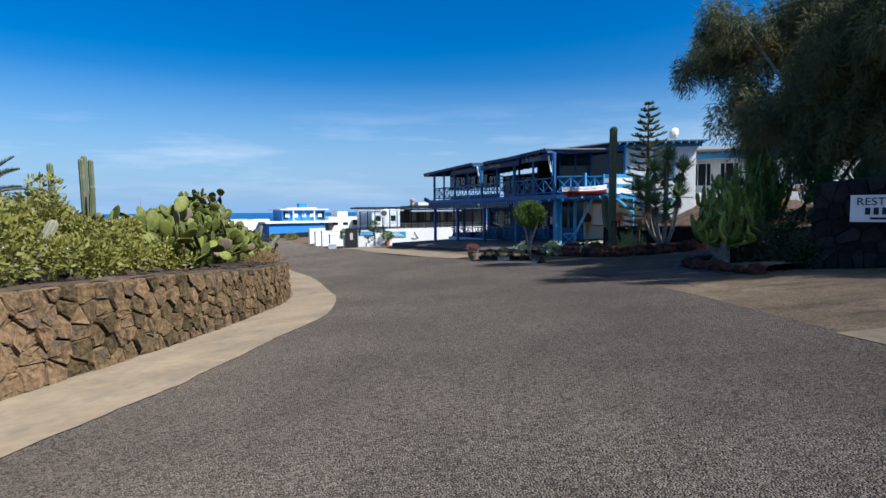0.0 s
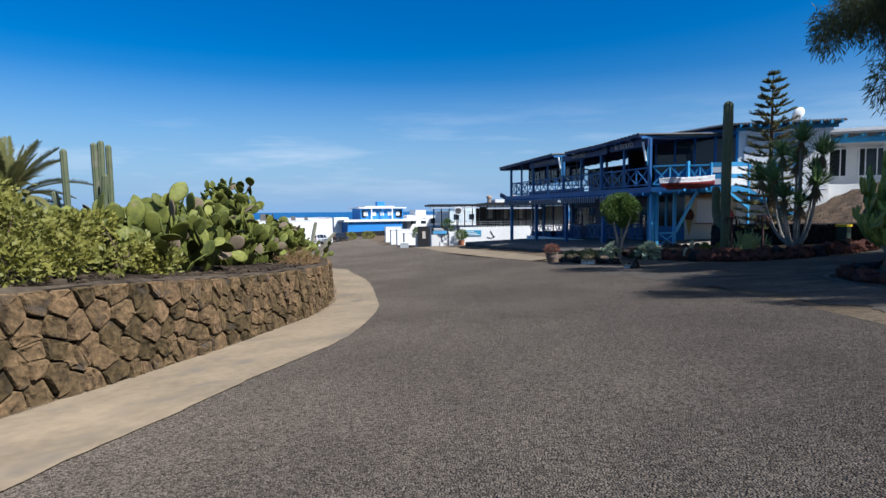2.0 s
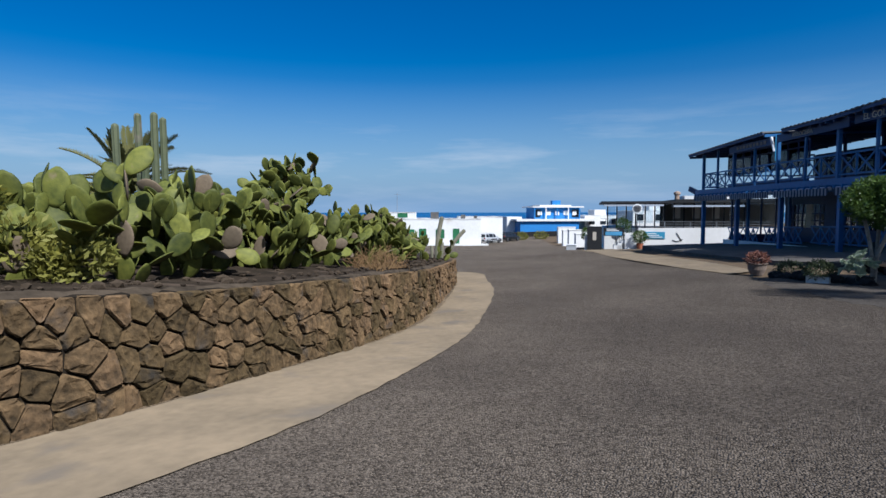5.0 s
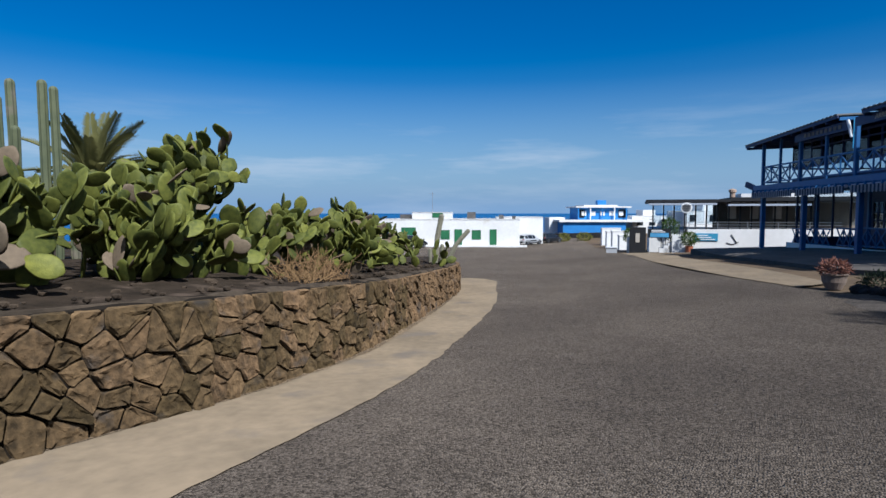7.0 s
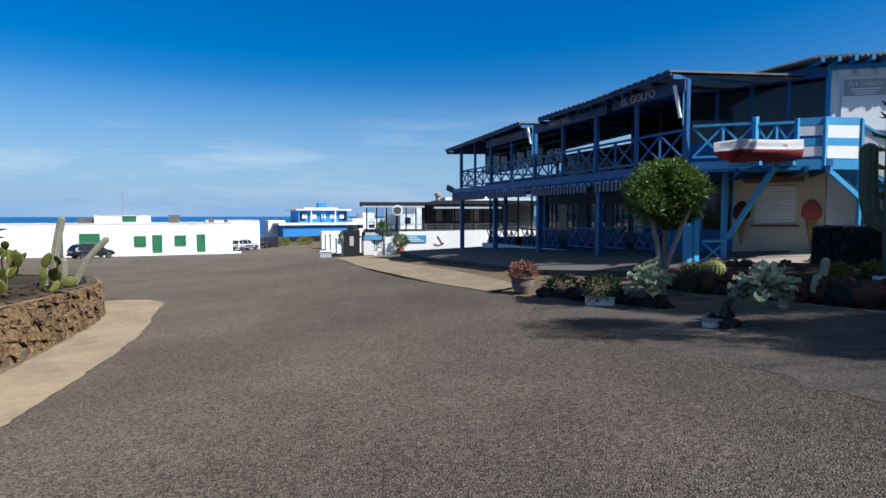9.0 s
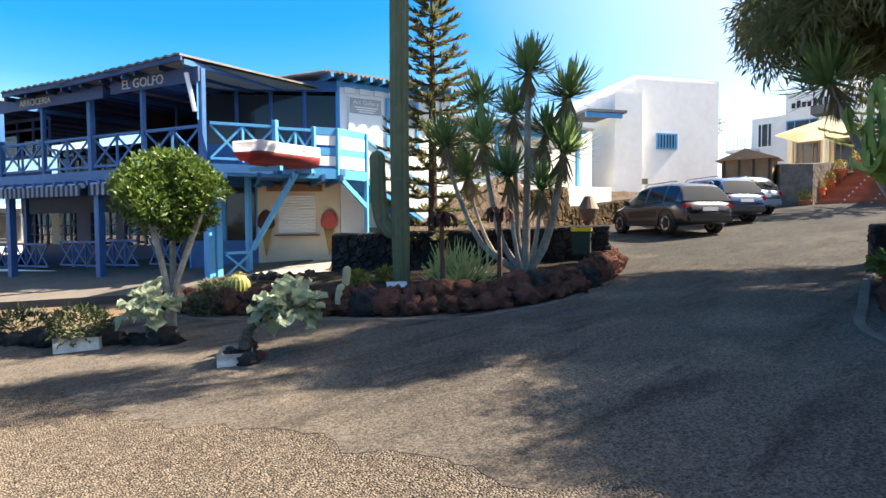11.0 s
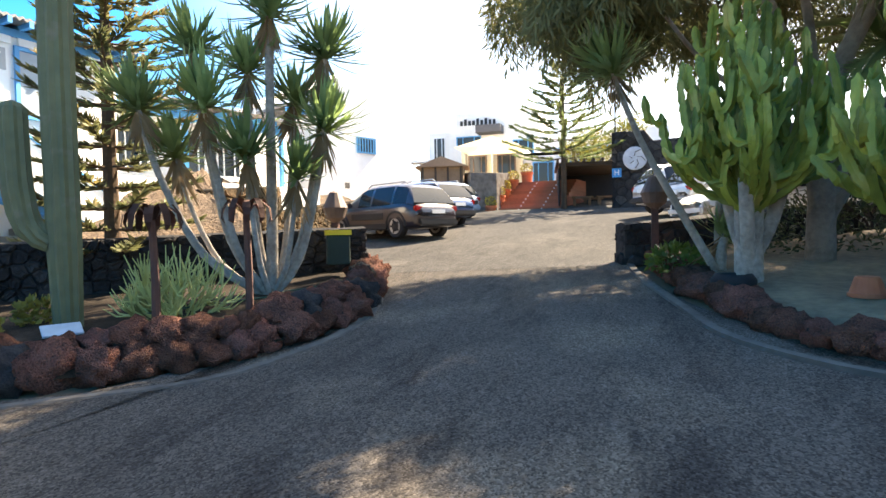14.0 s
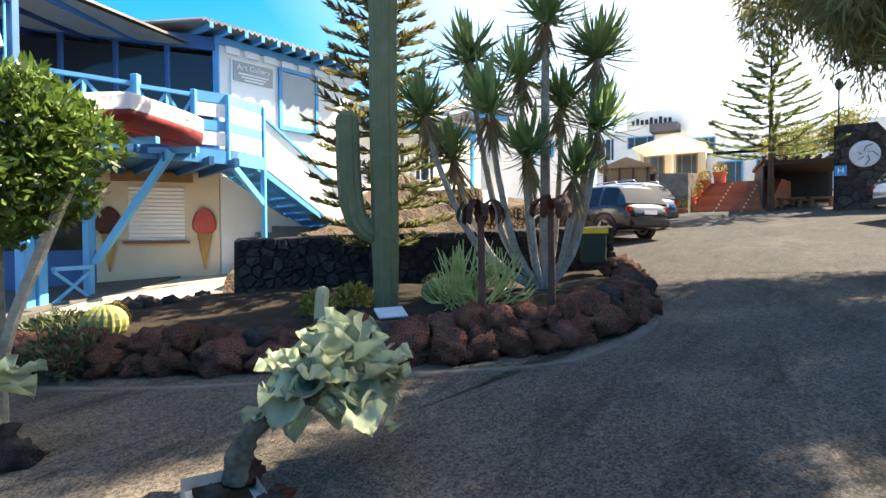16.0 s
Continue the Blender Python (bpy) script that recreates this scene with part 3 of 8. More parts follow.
def rubble_face(parent, line, tops, bases, w, h, material, rng, near, gap=0.010, bulge=0.055, out=1, href=1.0):
    """Stones on a wall that follows a plan line; near(s) tells which are objects of their own, the rest is one joined mesh."""
    L = [0.0]
    for a, b in zip(line, line[1:]):
        L.append(L[-1] + math.hypot(b[0] - a[0], b[1] - a[1]))
    S = np.array(L)
    X, Y = np.array([p[0] for p in line]), np.array([p[1] for p in line])

    def at(s, t, off):
        x, y = np.interp(s, S, X), np.interp(s, S, Y)
        s2, s1 = min(S[-1], s + 0.15), max(0, s - 0.15)
        dx, dy = np.interp(s2, S, X) - np.interp(s1, S, X), np.interp(s2, S, Y) - np.interp(s1, S, Y)
        n = math.hypot(dx, dy) or 1
        z0, z1 = np.interp(s, S, bases), np.interp(s, S, tops)
        batter = 0.06 * t
        return Vector((x + out * dy / n * (off - batter), y - out * dx / n * (off - batter), z0 + (z1 - z0) * t))

    vs, fs, count = [], [], 0
    for poly in stone_cells(S[-1], href, w, h, rng):
        cx, cy = sum(p[0] for p in poly) / len(poly), sum(p[1] for p in poly) / len(poly)
        size = max(math.hypot(p[0] - cx, p[1] - cy) for p in poly)
        k0 = max(0.68, 1 - gap / max(0.03, size) * rng.uniform(0.6, 2.6))
        pts = []
        for i, p in enumerate(poly):                 # blunt the corners
            q = poly[(i + 1) % len(poly)]
            for f in (0.11, 0.89):
                pts.append((p[0] + (q[0] - p[0]) * f, p[1] + (q[1] - p[1]) * f))
        d = bulge * rng.uniform(0.35, 1.45)
        tilt = (rng.uniform(-0.12, 0.12), rng.uniform(-0.12, 0.12))
        ring = []
        for sc, off in ((k0, -0.03), (k0 * rng.uniform(0.95, 0.99), d * 0.6), (k0 * rng.uniform(0.86, 0.93), d)):
            ring.append([at(cx + (p[0] - cx) * sc, (cy + (p[1] - cy) * sc) / href,
                            off + ((p[0] - cx) * tilt[0] + (p[1] - cy) * tilt[1] + rng.uniform(-0.022, 0.022) if off > 0 else 0)) for p in pts])
        ring.append([at(cx + (p[0] - cx) * k0 * 0.5, (cy + (p[1] - cy) * k0 * 0.5) / href, d + rng.uniform(-0.022, 0.026)) for p in pts[::2]])
        mid = at(cx, cy / href, d + rng.uniform(-0.02, 0.02))
        n, v, f = len(pts), [], []
        for r in ring:
            v += r
        v.append(mid)
        h2 = n // 2
        for r in range(2):
            f += [(r * n + i, r * n + (i + 1) % n, (r + 1) * n + (i + 1) % n, (r + 1) * n + i) for i in range(n)]
        for i in range(h2):
            f += [(2 * n + 2 * i, 2 * n + 2 * i + 1, 3 * n + (i + 1) % h2, 3 * n + i), (2 * n + 2 * i + 1, 2 * n + (2 * i + 2) % n, 3 * n + (i + 1) % h2), (3 * n + i, 3 * n + (i + 1) % h2, 3 * n + h2)]
        if out < 0:
            f = [tuple(reversed(q)) for q in f]
        if near(cx) and count < 300:
            count += 1
            me = bpy.data.meshes.new("stone")
            c0 = mid
            me.from_pydata([p - c0 for p in v], [], f)
            me.materials.append(material)
            share("stone", me, parent, Matrix.Translation(c0))
        else:
            o = len(vs)
            vs += v
            fs += [tuple(i + o for i in q) for q in f]
    if vs:
        tagged(mesh_of("far_stones", [tuple(p) for p in vs], fs, material, parent), "", "", "", "stuff")


def wall_body(name, line, tops, bases, thick, material, side=1):
    """The core of a wall along a plan line, set back behind its stones."""
    bm = bmesh.new()
    n = len(line)
    nor = []
    for i in range(n):
        a, b = line[max(i - 1, 0)], line[min(i + 1, n - 1)]
        d = Vector((b[0] - a[0], b[1] - a[1])).normalized()
        nor.append((side * d.y, -side * d.x))
    rows = []
    for i, (x, y) in enumerate(line):
        ox, oy = nor[i]
        q = []
        for off, z in ((-0.01, bases[i] - 0.3), (-0.07, tops[i] - 0.02), (-thick * 0.5, tops[i] + 0.02), (-thick, tops[i] - 0.01), (-thick, bases[i] - 0.3)):
            q.append(bm.verts.new((x + ox * off, y + oy * off, z + (0.02 * noise.noise(Vector((x * 3, y * 3, off * 9))) if z > bases[i] else 0))))
        rows.append(q)
    for a, b in zip(rows, rows[1:]):
        for k in range(4):
            f = (a[k], b[k], b[k + 1], a[k + 1])
            bm.faces.new(f if side > 0 else tuple(reversed(f)))
    bm.faces.new(rows[0] if side > 0 else rows[0][::-1])
    bm.faces.new(rows[-1][::-1] if side > 0 else rows[-1])
    return part(name, bm, material)


# long retaining wall of the cactus garden
rng = random.Random(11)
garden_line = resample([tuple(p)[:2] for p in smooth_line([(x, y, 0) for x, y in WALL_BASE + WALL_TURN], 0.4)], 130)
TY, TZ = (-14, 4, 7, 11, 14.4, 17.9, 19.6, 23, 27.7, 31, 34), (2.3, 1.45, 1.24, 1.05, 0.76, 0.58, 0.46, 0.2, -0.06, -0.22, -0.3)
garden_base = [g(x, y) for x, y in garden_line]
garden_top = [float(np.interp(y, TY, TZ)) - 0.012 * max(0, -x - 11) for x, y in garden_line]
garden_wall = struct(wall_body("wall_garden", garden_line, garden_top, garden_base, 0.42, MORTAR), "retaining wall of brown irregular lava stones with dusty top", "stone wall")
rubble_face(garden_wall, garden_line, garden_top, garden_base, 0.30, 0.22, STONE, rng, lambda s: 22.5 < s < 37, gap=0.008, bulge=0.06, href=1.12)
# uneven dusty coping
bm = bmesh.new()
fine = resample(garden_line, 260)
rows = []
for i, (x, y) in enumerate(fine):
    a, b = fine[max(i - 1, 0)], fine[min(i + 1, len(fine) - 1)]
    d = Vector((b[0] - a[0], b[1] - a[1])).normalized()
    zt = float(np.interp(y, TY, TZ)) - 0.012 * max(0, -x - 11)
    w = rng.uniform(-0.03, 0.03)
    rows.append([bm.verts.new((x + d.y * o, y - d.x * o, zt + h)) for o, h in ((-0.08 + w, -0.09), (-0.09 + w, -0.02 + w * 0.3), (-0.18, 0.03 + w * 0.6), (-0.32, 0.02 + w * 0.8), (-0.42, -0.1))])
for a, b in zip(rows, rows[1:]):
    for k in range(4):
        bm.faces.new((a[k], b[k], b[k + 1], a[k + 1]))
part("coping", bm, WALLTOP, garden_wall)
# soil behind it
soil_v, soil_f = [], []
NS = 12
for i, (x, y) in enumerate(garden_line):
    for k in range(NS + 1):
        f = k / NS
        tx, ty = -26.0, min(y, 30.0)
        px, py = x - 0.35 + (tx - x) * f, y + (ty - y) * f
        if y > 30:
            px, py = x + (-16 - x) * f, y - 0.4 + (22 - y) * f
        top = float(np.interp(y, TY, TZ)) - 0.012 * max(0, -x - 11)
        soil_v.append((px, py, top - 0.01 + 0.05 * noise.noise(Vector((px, py, 0))) + 0.25 * min(1, f * 5) * (0.6 + 0.4 * noise.noise(Vector((px * 0.4, py * 0.4, 3))))))
for i in range(len(garden_line) - 1):
    for k in range(NS):
        soil_f.append((i * (NS + 1) + k, (i + 1) * (NS + 1) + k, (i + 1) * (NS + 1) + k + 1, i * (NS + 1) + k + 1))
struct(mesh_of("garden_soil", soil_v, soil_f, ASH), "dark volcanic soil of the raised cactus garden", "soil")


def soil(y):
    return float(np.interp(y, TY, TZ)) + 0.05


# black drystone wall behind the roadside bed
rng = random.Random(12)
bw = [(8.25, 30.35), (9.2, 28.9), (10.3, 27.15), (11.0, 26.0), (11.65, 24.95)]
bline = resample(bw, 30)
btop = [float(np.interp(i, (0, 29), (1.25, 1.43))) for i in range(30)]
bbase = [g(x, y) + 0.12 for x, y in bline]
black_wall = struct(wall_body("wall_black_stone", bline, btop, bbase, 0.5, BLACKSTONE), "low drystone wall of black lava blocks", "stone wall")
rubble_face(black_wall, bline, btop, bbase, 0.2, 0.15, BLACKSTONE, rng, lambda s: True, gap=0.012, bulge=0.05, href=0.95)
eline = [(11.65, 24.95), (12.05, 25.25)]
rubble_face(black_wall, eline, btop[-1:] * 2, bbase[-1:] * 2, 0.2, 0.16, BLACKSTONE, rng, lambda s: False, href=0.9)
rw = [(12.9, 20.75), (13.4, 19.5), (14.2, 18.0), (15.0, 16.0)]
rline = resample(rw, 20)
rtop, rbase = [g(x, y) + 0.72 for x, y in rline], [g(x, y) for x, y in rline]
right_wall = struct(wall_body("wall_black_stone_far", rline, rtop, rbase, 0.45, BLACKSTONE), "black lava stone wall behind the candelabra bed", "stone wall")
rubble_face(right_wall, rline, rtop, rbase, 0.22, 0.17, BLACKSTONE, rng, lambda s: True, gap=0.012, href=0.72)
rubble_face(right_wall, [(12.9, 20.75), (13.35, 20.9)], rtop[:1] * 2, rbase[:1] * 2, 0.22, 0.17, BLACKSTONE, rng, lambda s: False, href=0.72, out=-1)

# ---------------------------------------------------------------- rock-edged beds
rng = random.Random(21)
ROCKS = []
for i in range(7):
    bm = bmesh.new()
    blob(bm, (0, 0, 0), 1.0, rng, 0.46, 3, (1, rng.uniform(0.75, 1), rng.uniform(0.62, 0.8)), 1.9)
    me = bpy.data.meshes.new("rock")
    bm.to_mesh(me)
    bm.free()
    me.polygons.foreach_set("use_smooth", [True] * len(me.polygons))
    me.materials.append(REDLAVA)
    ROCKS.append(me)
DARKROCKS = []
for me in ROCKS[:4]:
    m2 = me.copy()
    m2.materials.clear()
    m2.materials.append(BLACKSTONE)
    DARKROCKS.append(m2)


def rock_row(name, label, line, r, lift, kinds, layers=1, step=1.35):
    """A border of boulders set side by side."""
    top = thing(name, label, "rock border")
    pts = smooth_line([(x, y, 0) for x, y in line], 0.03)
    for lay in range(layers):
        travelled, need = 0.0, 0.0
        for a, b in zip(pts, pts[1:]):
            travelled += (b - a).length
            if travelled >= need:
                q = r * rng.uniform(0.7, 1.25) * (0.8 if lay else 1)
                d = (b - a).normalized()
                off = (0.55 * r * lay + rng.uniform(-0.06, 0.06))
                x, y = a.x - d.y * off, a.y + d.x * off
                s = share("rock", rng.choice(kinds), top, Matrix.LocRotScale((x, y, g(x, y) + q * 0.42 + lift + lay * r * 0.75), Euler((rng.uniform(-0.3, 0.3), rng.uniform(-0.3, 0.3), rng.uniform(0, 6.28))), (q, q * rng.uniform(0.8, 1), q)))
                need = travelled + q * step
    return top


BED_L = [(4.3, 28.9), (4.8, 27.6), (5.3, 26.6), (6.05, 25.4), (6.75, 24.25), (7.55, 23.85), (8.6, 23.7), (9.8, 23.9), (10.9, 24.35), (11.7, 24.75)]
BED_R = [(13.2, 20.65), (11.7, 20.5), (10.6, 20.3), (9.6, 20.1), (8.6, 19.9), (7.9, 19.5), (7.45, 19.05), (7.15, 18.4), (7.0, 17.0), (7.2, 15.0)]
inl = [(x + 0.42, y + 0.36) for x, y in BED_L]
rock_row("rock_border", "border of red-brown lava boulders round the roadside bed", inl, 0.24, 0.03, ROCKS + DARKROCKS[:1], 2)
inr = [(x + 0.2, y - 0.36) for x, y in BED_R]
rock_row("rock_border", "border of red-brown lava boulders under the candelabra trees", list(reversed(inr)), 0.21, 0.02, ROCKS, 1)
rock_row("rock_border", "row of black lava rocks behind the bed", [(4.3, 30.4), (5.6, 30.7), (6.8, 30.7), (8.0, 30.4)], 0.2, 0.08, DARKROCKS + ROCKS[:1])
rock_row("rock_border", "dark lava rocks round the roadside planters", [(1.7, 29.4), (2.4, 28.3), (3.0, 27.6), (3.7, 26.6)], 0.17, 0.0, DARKROCKS)


def kerb(name, label, line, w, h, material):
    bm = bmesh.new()
    pts = smooth_line([(x, y, 0) for x, y in line], 0.25)
    rows = []
    for i, p in enumerate(pts):
        d = (pts[min(i + 1, len(pts) - 1)] - pts[max(i - 1, 0)]).normalized()
        z = g(p.x, p.y)
        rows.append([bm.verts.new((p.x - d.y * o, p.y + d.x * o, z + hh)) for o, hh in ((0, -0.1), (0, h - 0.015), (0.015, h), (w, h), (w, -0.1))])
    for a, b in zip(rows, rows[1:]):
        for k in range(4):
            bm.faces.new((a[k], b[k], b[k + 1], a[k + 1]))
    bm.faces.new(rows[0])
    bm.faces.new(rows[-1][::-1])
    return struct(part(name, bm, material), label, "kerb")


kerb("kerb_bed", "low grey concrete kerb round the roadside bed", BED_L, 0.12, 0.03, mat("dusty_kerb", (0.15, 0.132, 0.112), (0.085, 0.075, 0.064), 9, 0.92, 0.4))
kerb("kerb_candelabra_bed", "low grey concrete kerb round the candelabra bed", list(reversed(BED_R)), 0.12, 0.045, mat("dusty_kerb", (0.15, 0.132, 0.112), (0.085, 0.075, 0.064), 9, 0.92, 0.4))


def bed(name, label, front, back, lift, material, n=40):
    f, b = resample(front, n), resample(back, n)
    v, q = [], []
    M = 12
    for (ax, ay), (bx, by) in zip(f, b):
        for k in range(M + 1):
            x, y = ax + (bx - ax) * k / M, ay + (by - ay) * k / M
            v.append((x, y, g(x, y) + lift * min(1, 0.4 + k) + 0.05 * noise.noise(Vector((x * 1.5, y * 1.5, 1)))))
    for i in range(n - 1):
        for k in range(M):
            q.append((i * (M + 1) + k, (i + 1) * (M + 1) + k, (i + 1) * (M + 1) + k + 1, i * (M + 1) + k + 1))
    return struct(mesh_of(name, v, q, material), label, "soil")


bed("bed_soil", "black volcanic gravel of the roadside bed", [(x + 0.3, y + 0.25) for x, y in BED_L], [(4.4, 30.5), (6.0, 30.8), (8.2, 30.4), (9.6, 28.3), (10.6, 26.6), (11.6, 25.0)], 0.24, ASH)
BEDBROWN = mat("brown_litter_soil", (0.26, 0.18, 0.11), (0.125, 0.09, 0.06), 9, 0.95, 0.8, dist=0.03)
bed("candelabra_bed_soil", "dry brown leaf-littered soil of the candelabra bed", [(x + 0.15, y - 0.3) for x, y in BED_R], [(13.2, 20.0), (13.9, 18.0), (14.6, 16.0), (14.6, 14.5)], 0.2, BEDBROWN)

# ---------------------------------------------------------------- blue timber restaurant
F0, UD, ND = Vector((6.7, 33.3, 0)), Vector((-0.418, 0.908, 0)).normalized(), Vector((0.908, 0.418, 0)).normalized()
FLOOR, RAIL = 3.02, 3.98


def R(u, n, z):
    """A place by the metres along the front, inwards from it, and its height."""
    p = F0 + UD * u + ND * n
    return Vector((p.x, p.y, z))


def cross_rail(parent, a, b, z0, z1, material, bays=None, w=0.07):
    """A timber balustrade with crossed braces between a and b."""
    a, b = Vector(a), Vector(b)
    L = math.hypot(b.x - a.x, b.y - a.y)
    bays = bays or max(1, round(L / 0.95))
    r = part("railing", bmesh.new(), material, parent)
    bm = bmesh.new()
    A = lambda f, z: a.lerp(b, f) + Vector((0, 0, z))
    beam(bm, A(0, z1), A(1, z1), 0.09, 0.07)
    bm.to_mesh(r.data)
    bm.free()
    bm = bmesh.new()
    beam(bm, A(0, z0 + 0.08), A(1, z0 + 0.08), 0.06, 0.06)
    part("bottom_rail", bm, material, r)
    for k in range(bays):
        f0, f1 = k / bays, (k + 1) / bays
        bm = bmesh.new()
        beam(bm, A(f0, z0 + 0.08), A(f1, z1 - 0.04), 0.035, 0.055)
        beam(bm, A(f0, z1 - 0.04), A(f1, z0 + 0.08), 0.03, 0.055)
        part("cross_brace", bm, material, r)
        if k:
            bm = bmesh.new()
            beam(bm, A(f0, z0), A(f0, z1), 0.06, 0.06, (1, 0, 0))
            part("baluster", bm, material, r)
    return r


def post(parent, p, z0, z1, w, material, name="post"):
    bm = bmesh.new()
    box(bm, (0, 0, (z0 + z1) / 2), (w, w, z1 - z0))
    bmesh.ops.rotate(bm, verts=bm.verts, matrix=Matrix.Rotation(math.atan2(UD.y, UD.x), 3, "Z"))
    bmesh.ops.translate(bm, verts=bm.verts, vec=(p[0], p[1], 0))
    bmesh.ops.bevel(bm, geom=bm.edges[:], offset=0.012, segments=1, affect="EDGES")
    return part(name, bm, material, parent)


def quad_wall(parent, name, a, b, z0, z1, t, material, label=""):
    """An upright slab from a to b in plan, t thick."""
    a, b = Vector((a[0], a[1], 0)), Vector((b[0], b[1], 0))
    d = (b - a).normalized()
    s = Vector((d.y, -d.x, 0)) * t / 2
    bm = bmesh.new()
    prism(bm, [(p.x, p.y) for p in (a - s, b - s, b + s, a + s)], z0, z1)
    bmesh.ops.recalc_face_normals(bm, faces=bm.faces)
    return part(name, bm, material, parent, label)


blue = thing("restaurant", "two-storey blue timber restaurant with open verandas and a corrugated roof", "building")
END = 16.45
# terrace slab with a kerb-high edge
bm = bmesh.new()
sl = [R(-0.6, -2.4, 0), R(2.5, -3.9, 0), R(14.5, -3.6, 0), R(20, -3.0, 0), R(20, 8, 0), R(-0.6, 8, 0)]
prism(bm, [(p.x, p.y) for p in sl], [g(p.x, p.y) - 0.5 for p in sl], [max(g(p.x, p.y) + 0.14, -0.62 if i in (2, 3) else -9) for i, p in enumerate(sl)])
bmesh.ops.recalc_face_normals(bm, faces=bm.faces)
TERRACE = mat("terrace_paving", (0.13, 0.115, 0.10), (0.085, 0.076, 0.068), 5, 0.9, 0.25)
struct(part("terrace", bm, TERRACE), "raised grey terrace slab in front of the restaurant", "terrace")
cs_r = [(1.4, 31.2), (0.6, 33.6), (-0.6, 36.6), (-2.2, 40.6), (-4.2, 45), (-5.2, 50), (-6.2, 56)]
cs_l = [(0.6, 30.2), (-1.0, 33), (-2.2, 35.6), (-3.9, 39.5), (-5.6, 43.5), (-8.0, 50), (-10, 56.5)]
drape("pavement_forecourt", resample(cs_r, 30), resample(cs_l, 30), 6, 0.03, CONCRETE, "pale dusty concrete forecourt beside the road")

# ground storey: posts, white plinth, lattice panels, glazed screens behind
gz = lambda u, n=-0.3: g(*R(u, n, 0).xy)
# sunlit corner post keeps the bright blue, the rest take the shade-darkened copy
for k in range(5):
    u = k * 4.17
    post(blue, R(u, -0.35, 0), min(gz(u), 0) - 0.3, FLOOR - 0.2, 0.2, SHADEBLUE if k else LIGHTBLUE)
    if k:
        post(blue, R(u - 1.2, 1.8, 0), gz(u) - 0.1, FLOOR, 0.13, SHADEBLUE)
bm = bmesh.new()
a, b = R(4.0, 0.9, 0), R(END + 0.1, 0.9, 0)
beam(bm, (a.x, a.y, gz(4) + 0.02), (b.x, b.y, gz(END) + 0.36), 0.12, 0.34)
part("plinth", bm, WHITEPAINT, blue, "low white plinth")
for u0, u1 in ((2.6, 4.0), (4.5, 6.2), (6.3, 8.3), (9.0, 10.8), (10.9, 12.4), (13.0, 14.6), (14.7, END)):
    cross_rail(blue, R(u0, 1.1, 0), R(u1, 1.1, 0), gz(u0) + 0.35, gz(u0) + 1.2, SHADEBLUE, 3, 0.05)
# glazed screen at the back of the veranda, in navy frames with some cream piers
quad_wall(blue, "low_wall", R(1.5, 4.6, 0), R(END, 4.6, 0), -1.2, 0.75, 0.2, NAVY)
quad_wall(blue, "lintel_wall", R(1.5, 4.6, 0), R(END, 4.6, 0), 2.1, FLOOR, 0.2, NAVY)
for k in range(8):
    u = 1.5 + k * 2.05
    quad_wall(blue, "pier", R(u, 4.6, 0), R(u + (0.85 if k % 3 == 2 else 0.5), 4.6, 0), 0.75, 2.1, 0.2, NAVY if k % 3 else CREAM)
    if k == 7:
        break
    quad_wall(blue, "window", R(u + 0.3, 4.58, 0), R(u + 2.1, 4.58, 0), 0.75, 2.1, 0.02, PANE)
    w = blue.children[-1]
    for q in (0.5, 0.95, 1.4):
        quad_wall(w, "glazing_bar", R(u + 0.35 + q, 4.55, 0), R(u + 0.44 + q, 4.55, 0), 0.75, 2.1, 0.03, NAVY)
    for zz in (1.15, 1.55):
        quad_wall(w, "glazing_bar", R(u + 0.4, 4.54, 0), R(u + 2.05, 4.54, 0), zz, zz + 0.05, 0.025, NAVY)
    if k in (1, 2, 3, 4):
        cu = thing("curtain", "white gathered curtain in the veranda window", "curtain", group="veranda curtains")
        bm = bmesh.new()
        for a in range(7):
            tube(bm, [R(u + 0.5 + a * 0.09, 4.9, 2.05), R(u + 0.62 + a * 0.055, 4.92, 1.4), R(u + 0.5 + a * 0.09, 4.9, 0.8)], 0.05, 6)
        part("cloth", bm, WHITEPAINT, cu)
quad_wall(blue, "wall", R(END, 1.2, 0), R(END, 4.5, 0), 0.9, FLOOR - 0.3, 0.04, PANE)
quad_wall(blue, "sill_panel", R(END, 1.2, 0), R(END, 6, 0), -1.6, 0.3, 0.12, NAVY)
for k in range(5):
    post(blue, R(END, 1.3 + k * 0.9, 0), -0.6, FLOOR, 0.09, NAVY)
# striped awning fringe along the front
AWN1 = mat("awning_white", (0.42, 0.46, 0.52), (0.36, 0.40, 0.46), 5, 0.8, 0.1)
AWN2 = mat("awning_navy", (0.05, 0.075, 0.13), (0.04, 0.06, 0.10), 5, 0.8, 0.1)
